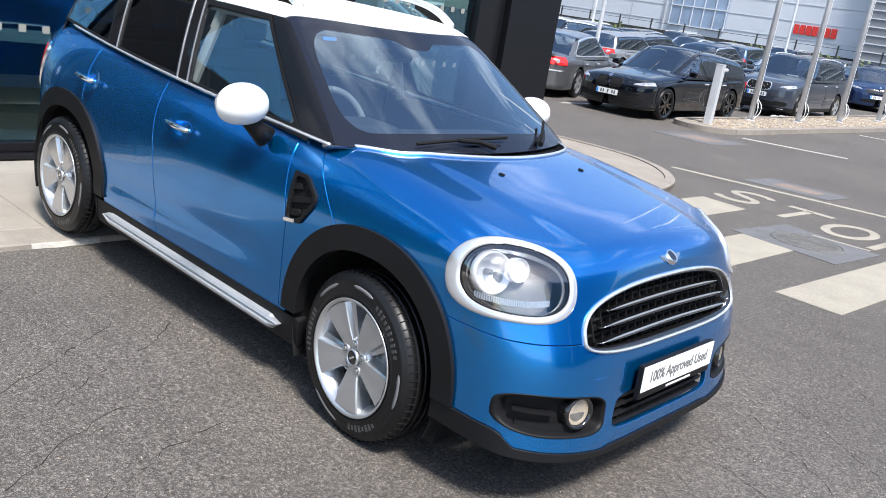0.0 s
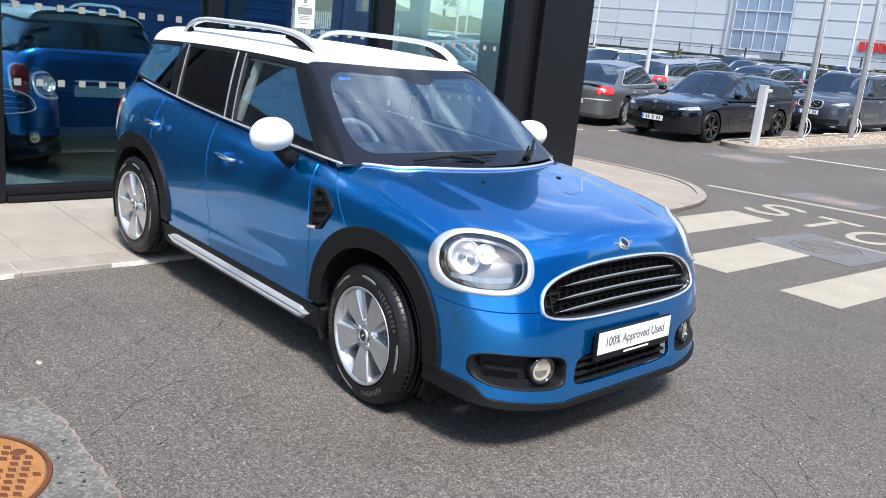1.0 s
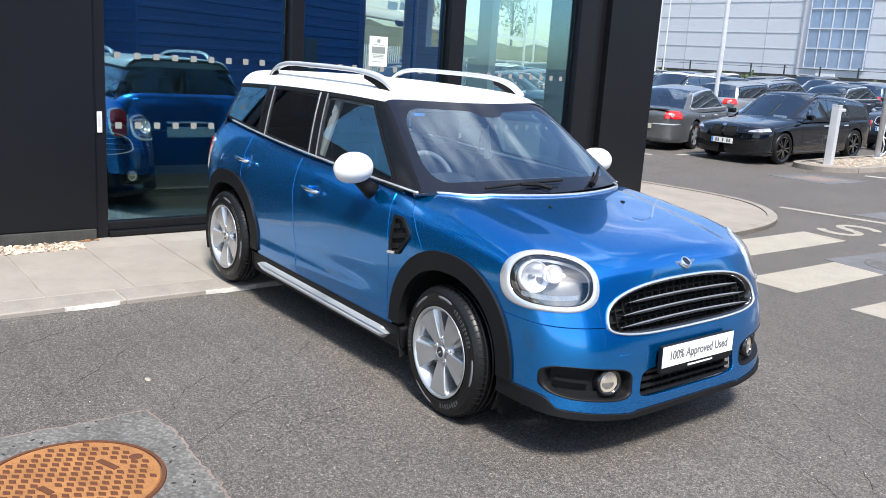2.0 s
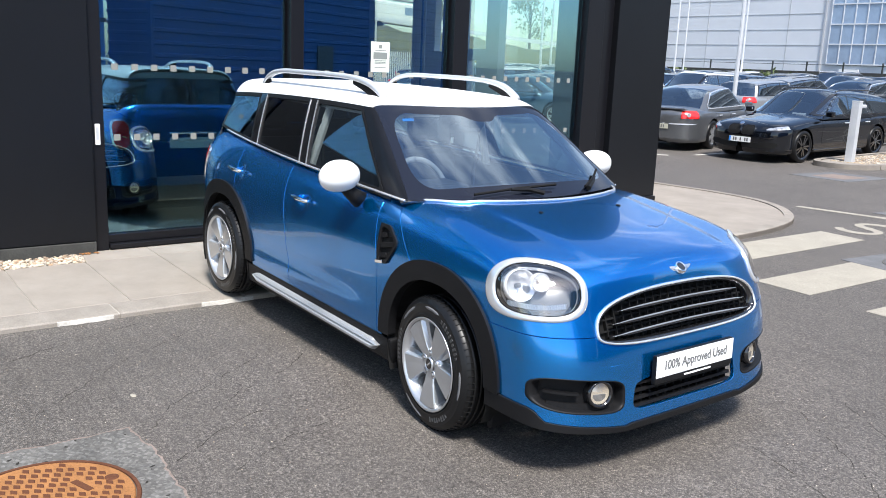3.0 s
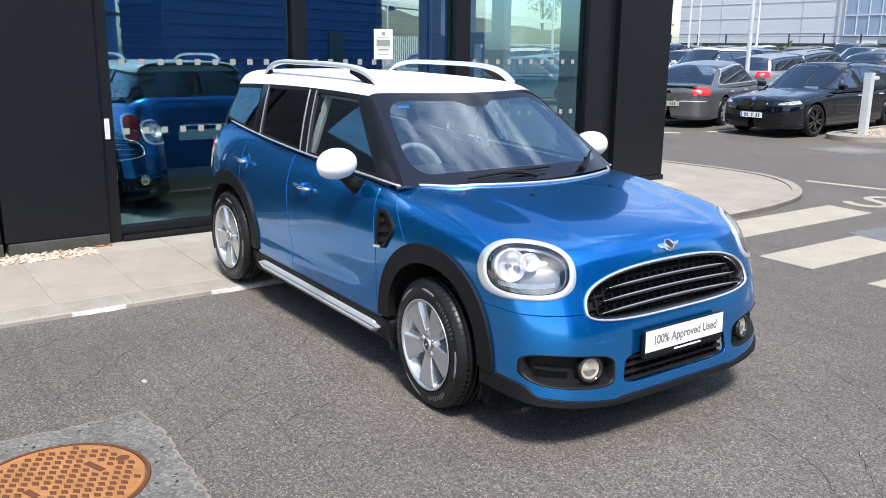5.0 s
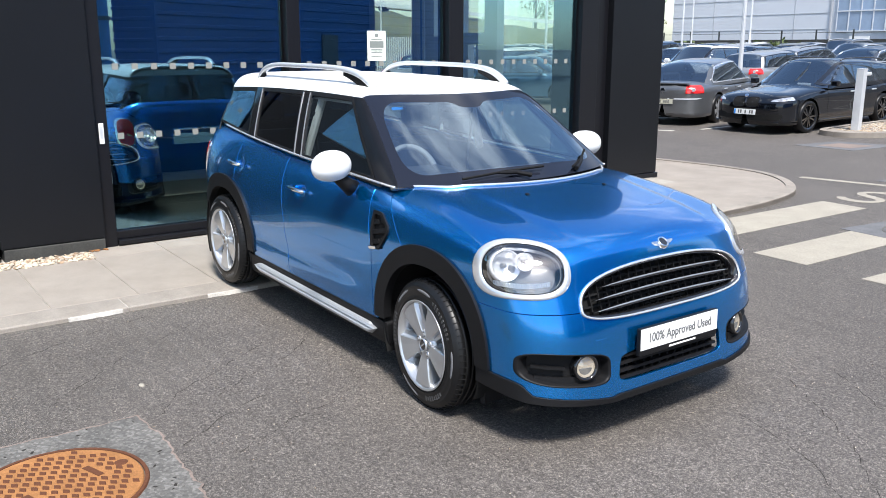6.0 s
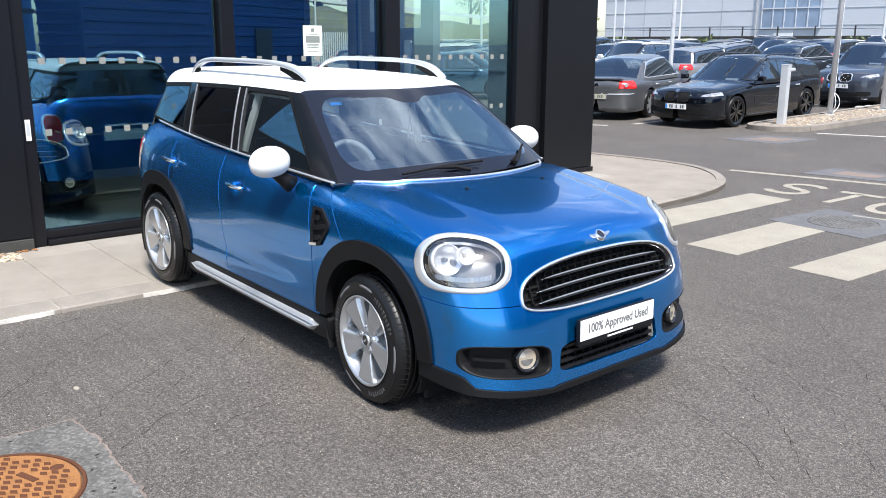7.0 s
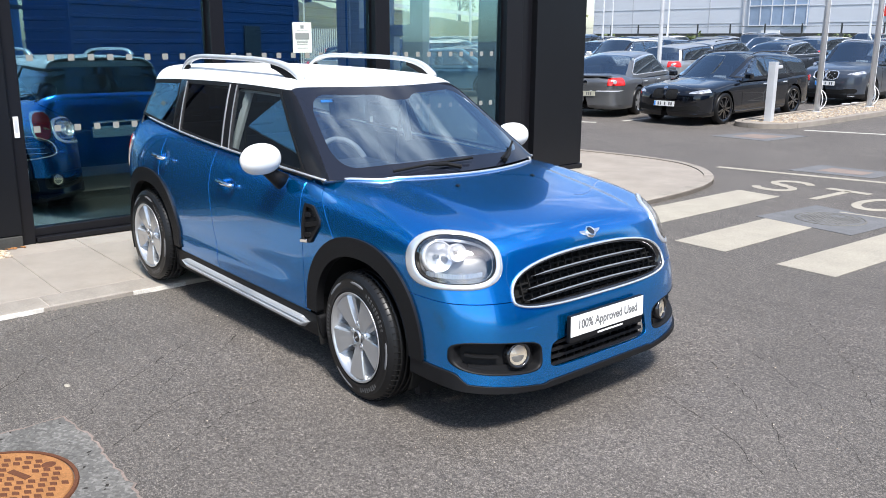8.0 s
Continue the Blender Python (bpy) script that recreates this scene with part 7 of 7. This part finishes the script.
    for k in range(7):
        if k in (2, 4):
            continue
        part("plate_bar", box(.0125, .0135, -.16 + k * .055, -.125 + k * .055, -.035, .035), M_PRINT, fp)
    rp = part("rear_plate", box(-.012, 0, -.26, .26, -.055, .055), plate, c, m=pose(xr - .008, 0, .56 if kind == "saloon" else .82))
    for k in range(7):
        if k != 3:
            part("plate_bar", box(-.0135, -.0125, -.17 + k * .05, -.14 + k * .05, -.035, .035), M_PRINT, rp)
    part("badge", lathe([(0, .008), (.04, .006), (.045, -.01)], 16, "x"), M_CHROME, c, m=pose(xf - .03, 0, bz - .02, 0, -50, 0))
    part("rear_badge", lathe([(0, .012), (.055, .010), (.06, -.01)], 18, "x"), M_CHROME, c, m=pose(xr + .01, 0, bl - .12, 0, 0, 180))
    if kind == "saloon":
        part("boot_lip", box(xr + .06, xr + .16, -.62, .62, bl + .015, bl + .05, .015), paint, c)
        add("bumper_line", A, [lambda x, y, z: -wb / 2 - .45 - x, lambda x, y, z: .012 - np.abs(z - .62)], M_SATIN, off=.006)
    for wx in (wb / 2, -wb / 2):
        for s in (1, -1):
            parked_wheel(c, wx, s * (hw - .115), wr, s, wr, rim_m or M_ALLOY, .76 if kind == 'estate' else .68)
    part("floor_pan", box(xr + .15, xf - .15, -.6, .6, .18, .3), M_MATTBLACK, c)
    part("cabin_floor", box(-1.4, .8, -.72, .72, .3, .6), M_DASH, c)
    for x, y in ((-.1, .36), (-.1, -.36), (-.95, .36), (-.95, -.36)):
        part("seat_back", box(-.06, .06, -.22, .22, 0, .62, .05), M_SEAT, c, m=pose(x - .2, y, .55, 0, -14, 0))
    part("dashboard", box(.45, .85, -.68, .68, .6, bl - .03, .04), M_DASH, c)
    if kind in ("estate", "suv"):
        part("price_card", box(-.005, .005, -.22, .10, 0, .075), M_PLATE, c, "white card behind the windscreen", m=pose(.74, .32, bl - .02, 0, -35, 0))
        for s in (1, -1):
            rail = [(x, s * (hw - .27 - .02 * abs(x + .6)), ht - .028 + .035 * min(1, (x + 1.75) * 5, (.05 - x) * 5) - .03 * (x + .5) ** 2) for x in (-1.74, -1.62, -1.3, -.9, -.5, -.2, -.06, .03)]
            part("roof_rail", tube(rail, .016, 8), M_GLOSSBLACK if kind == "estate" else M_SATIN, c, smooth=True)
    for s in (1, -1):
        part("lower_blade", box(xf - .20, xf - .06, s * .60 - .14, s * .60 + .14, .245, .262, .006), M_BRIGHT if kind == "suv" else M_GLOSSBLACK, c)
        part("rocker_strip", box(-wb / 2 + .42, wb / 2 - .42, s * (hw - .035) - .012, s * (hw - .035) + .012, .225, .262, .008), M_PLASTIC if kind != "estate" else M_GLOSSBLACK, c)
    return c


M_PARKGLASS = glass_mat("parked_car_window", (0.48, 0.53, 0.56), mirror=0.21, gloss=(0.85, 0.94, 1.0))
M_HEADLIGHT = mat("far_headlamp", (0.20, 0.21, 0.23), 0.1, 0.5, coat=1.0, color2=(0.80, 0.82, 0.85), vscale=9)
P_BLACK = paint_mat("black_paint", (0.003, 0.0038, 0.006), 0.0, 0.12, 0.0)
P_GREY = paint_mat("grey_metallic_paint", (0.15, 0.155, 0.162), 0.6, 0.28)
P_SLATE = paint_mat("slate_paint", (0.060, 0.072, 0.092), 0.5, 0.3)
P_SILVER = paint_mat("silver_paint", (0.36, 0.37, 0.38), 0.6, 0.33)
P_WHITE = paint_mat("white_car_paint", (0.68, 0.69, 0.69), 0.0, 0.35, 0.02)
P_NAVY = paint_mat("navy_paint", (0.014, 0.035, 0.10), 0.4, 0.3)
P_TEAL = paint_mat("blue_grey_paint", (0.08, 0.15, 0.24), 0.5, 0.3)

def stand(x, y, turn):
    """On the rising ground at x, y, heading turn."""
    tilt = math.degrees(math.atan(gz(y + .5) - gz(y - .5)))
    return pose(x, y, gz(y), tilt, 0, 0) @ pose(0, 0, 0, 0, 0, turn)


vw = parked_car("saloon_car", "grey metallic saloon parked with its tail to the road", P_GREY, stand(-9.1, 15.1, 105), "saloon", plate=M_PLATE_YELLOW)
bmw = parked_car("estate_car", "glossy black estate car with black multi-spoke wheels", P_BLACK, stand(-6.16, 15.0, -90.5), "estate", rim_m=M_GLOSSBLACK)
suv = parked_car("suv_car", "dark slate compact SUV parked nose to the road", P_SLATE, stand(-5.78, 21.3, -90), "suv")
mini = parked_car("small_hatchback", "dark navy small hatchback in the car park", P_NAVY, stand(-6.6, 30.5, -60), "mini")
hatch = parked_car("hatchback", "silver hatchback in the car park", P_SILVER, stand(-12.2, 22.6, 92), "hatch")


def another(src, m, paint, label):
    """A further car of a kind, in a colour of its own."""
    c = copy_thing(src, m)
    c["label"] = label
    old = [o for o in src.children if o.name.startswith("body_shell")][0].data.materials[0]
    for o in c.children_recursive:
        if o.type == 'MESH' and o.data.materials[0] == old:
            o.material_slots[0].link = 'OBJECT'
            o.material_slots[0].material = paint
    return c


random.seed(21)
kinds = ((suv, "SUV"), (hatch, "hatchback"), (bmw, "estate car"), (vw, "saloon"), (hatch, "hatchback"))
paints = ((P_BLACK, "black"), (P_SILVER, "silver"), (P_SLATE, "slate grey"), (P_WHITE, "white"), (P_NAVY, "navy"), (P_TEAL, "blue-grey"), (P_GREY, "grey"))
for row, (y, x0, n, step_x) in enumerate(((22.4, -23.4, 4, 2.75), (28.5, -31.0, 9, 2.75), (34.5, -35.0, 11, 2.75), (40.5, -38.5, 12, 2.75), (47.0, -41, 13, 2.8))):
    for k in range(n):
        if random.random() < .08:
            continue
        src, nm = kinds[random.randrange(5)]
        p, cn = paints[random.randrange(7)]
        turn = 90 if (row + k) % 3 else -90
        another(src, stand(x0 + k * step_x + random.uniform(-.15, .15), y + random.uniform(-.3, .3), turn + random.uniform(-3, 3)), p, cn + " " + nm + " in a row of the car park")
# cars beyond the glazed side of the showroom
for x, y, t, q, p in ((-16.0, 15.2, 30, 1, 5), (-17.9, 18.0, 30, 3, 1), (-20.6, 19.6, 30, 0, 3), (-21.5, 16.0, 30, 3, 1), (-25.0, 18.4, 30, 1, 6), (-27.6, 22.6, 30, 0, 2), (-34.5, 28.4, 88, 1, 3), (-37.4, 28.6, 91, 0, 1), (-40.3, 28.4, 90, 3, 2)):
    src, nm = kinds[q]
    another(src, stand(x, y, t), paints[p][0], paints[p][1] + " " + nm + " beyond the showroom glass")

# ---- pavement pieces: kerb stones and slabs
def slab_mesh(name, x0, x1, w, z_in, h, bev):
    """One slab, sloping with the pavement, its edges rounded."""
    bm = bmesh.new()
    box_bm(bm, x0, x1, 0.0, w, 0.0, 1.0)
    for v in bm.verts:
        v.co.z = z_in if v.co.z < .5 else pave_z(v.co.x) + h
    top = [e for e in bm.edges if all(v.co.z > z_in + .01 for v in e.verts)]
    bmesh.ops.bevel(bm, geom=top, offset=bev, segments=1, affect='EDGES')
    me = bpy.data.meshes.new(name)
    bm.to_mesh(me)
    bm.free()
    return me


def lay(name, me, material, y):
    if not me.materials:
        me.materials.append(material)
    o = new(name, me)
    o.parent = pavement
    o.location = (0, y, random.uniform(-.0012, .0012))


for k, (y0, y1) in enumerate(((-2.08, -1.72), (-1.10, -0.70))):
    bm = bmesh.new()
    rows = []
    for q in range(13):
        y = y0 + (y1 - y0) * q / 12
        h = 0.004 + 0.006 * math.sin(math.pi * q / 12) * (1 + 0.5 * math.sin(5.0 * q + k))
        rows.append([bm.verts.new(v) for v in ((-1.192, y, PAVE_Z - 0.006), (-1.183, y, PAVE_Z - 0.008 - 0.3 * h), (-1.186 + h * 1.6, y, 0.002), (-1.192, y, 0.001))])
    for a, b in zip(rows, rows[1:]):
        for w_ in range(3):
            bm.faces.new((a[w_], a[w_ + 1], b[w_ + 1], b[w_]))
    bm.faces.new(rows[0])
    bm.faces.new(rows[-1][::-1])
    bmesh.ops.recalc_face_normals(bm, faces=bm.faces[:])
    part("mortar_smear", bm, M_PALE_MORTAR, pavement)
random.seed(8)
kerb_me = slab_mesh("kerb_stone", -1.452, -1.19, 0.905, -0.02, 0.0, 0.010)
front_me = slab_mesh("paving_slab", -2.698, -1.458, 0.604, -0.02, -0.002, 0.004)
back_me = slab_mesh("paving_slab", -3.028, -2.704, 0.604, -0.02, -0.002, 0.004)
for k in range(14):
    lay("kerb_stone", kerb_me, M_KERB, -8.96 + 0.911 * k)
for k in range(20):
    y = -9.45 + 0.61 * k
    lay("paving_slab", front_me, M_SLAB, y)
    if y > -1.6:
        lay("paving_slab", back_me, M_SLAB, y)
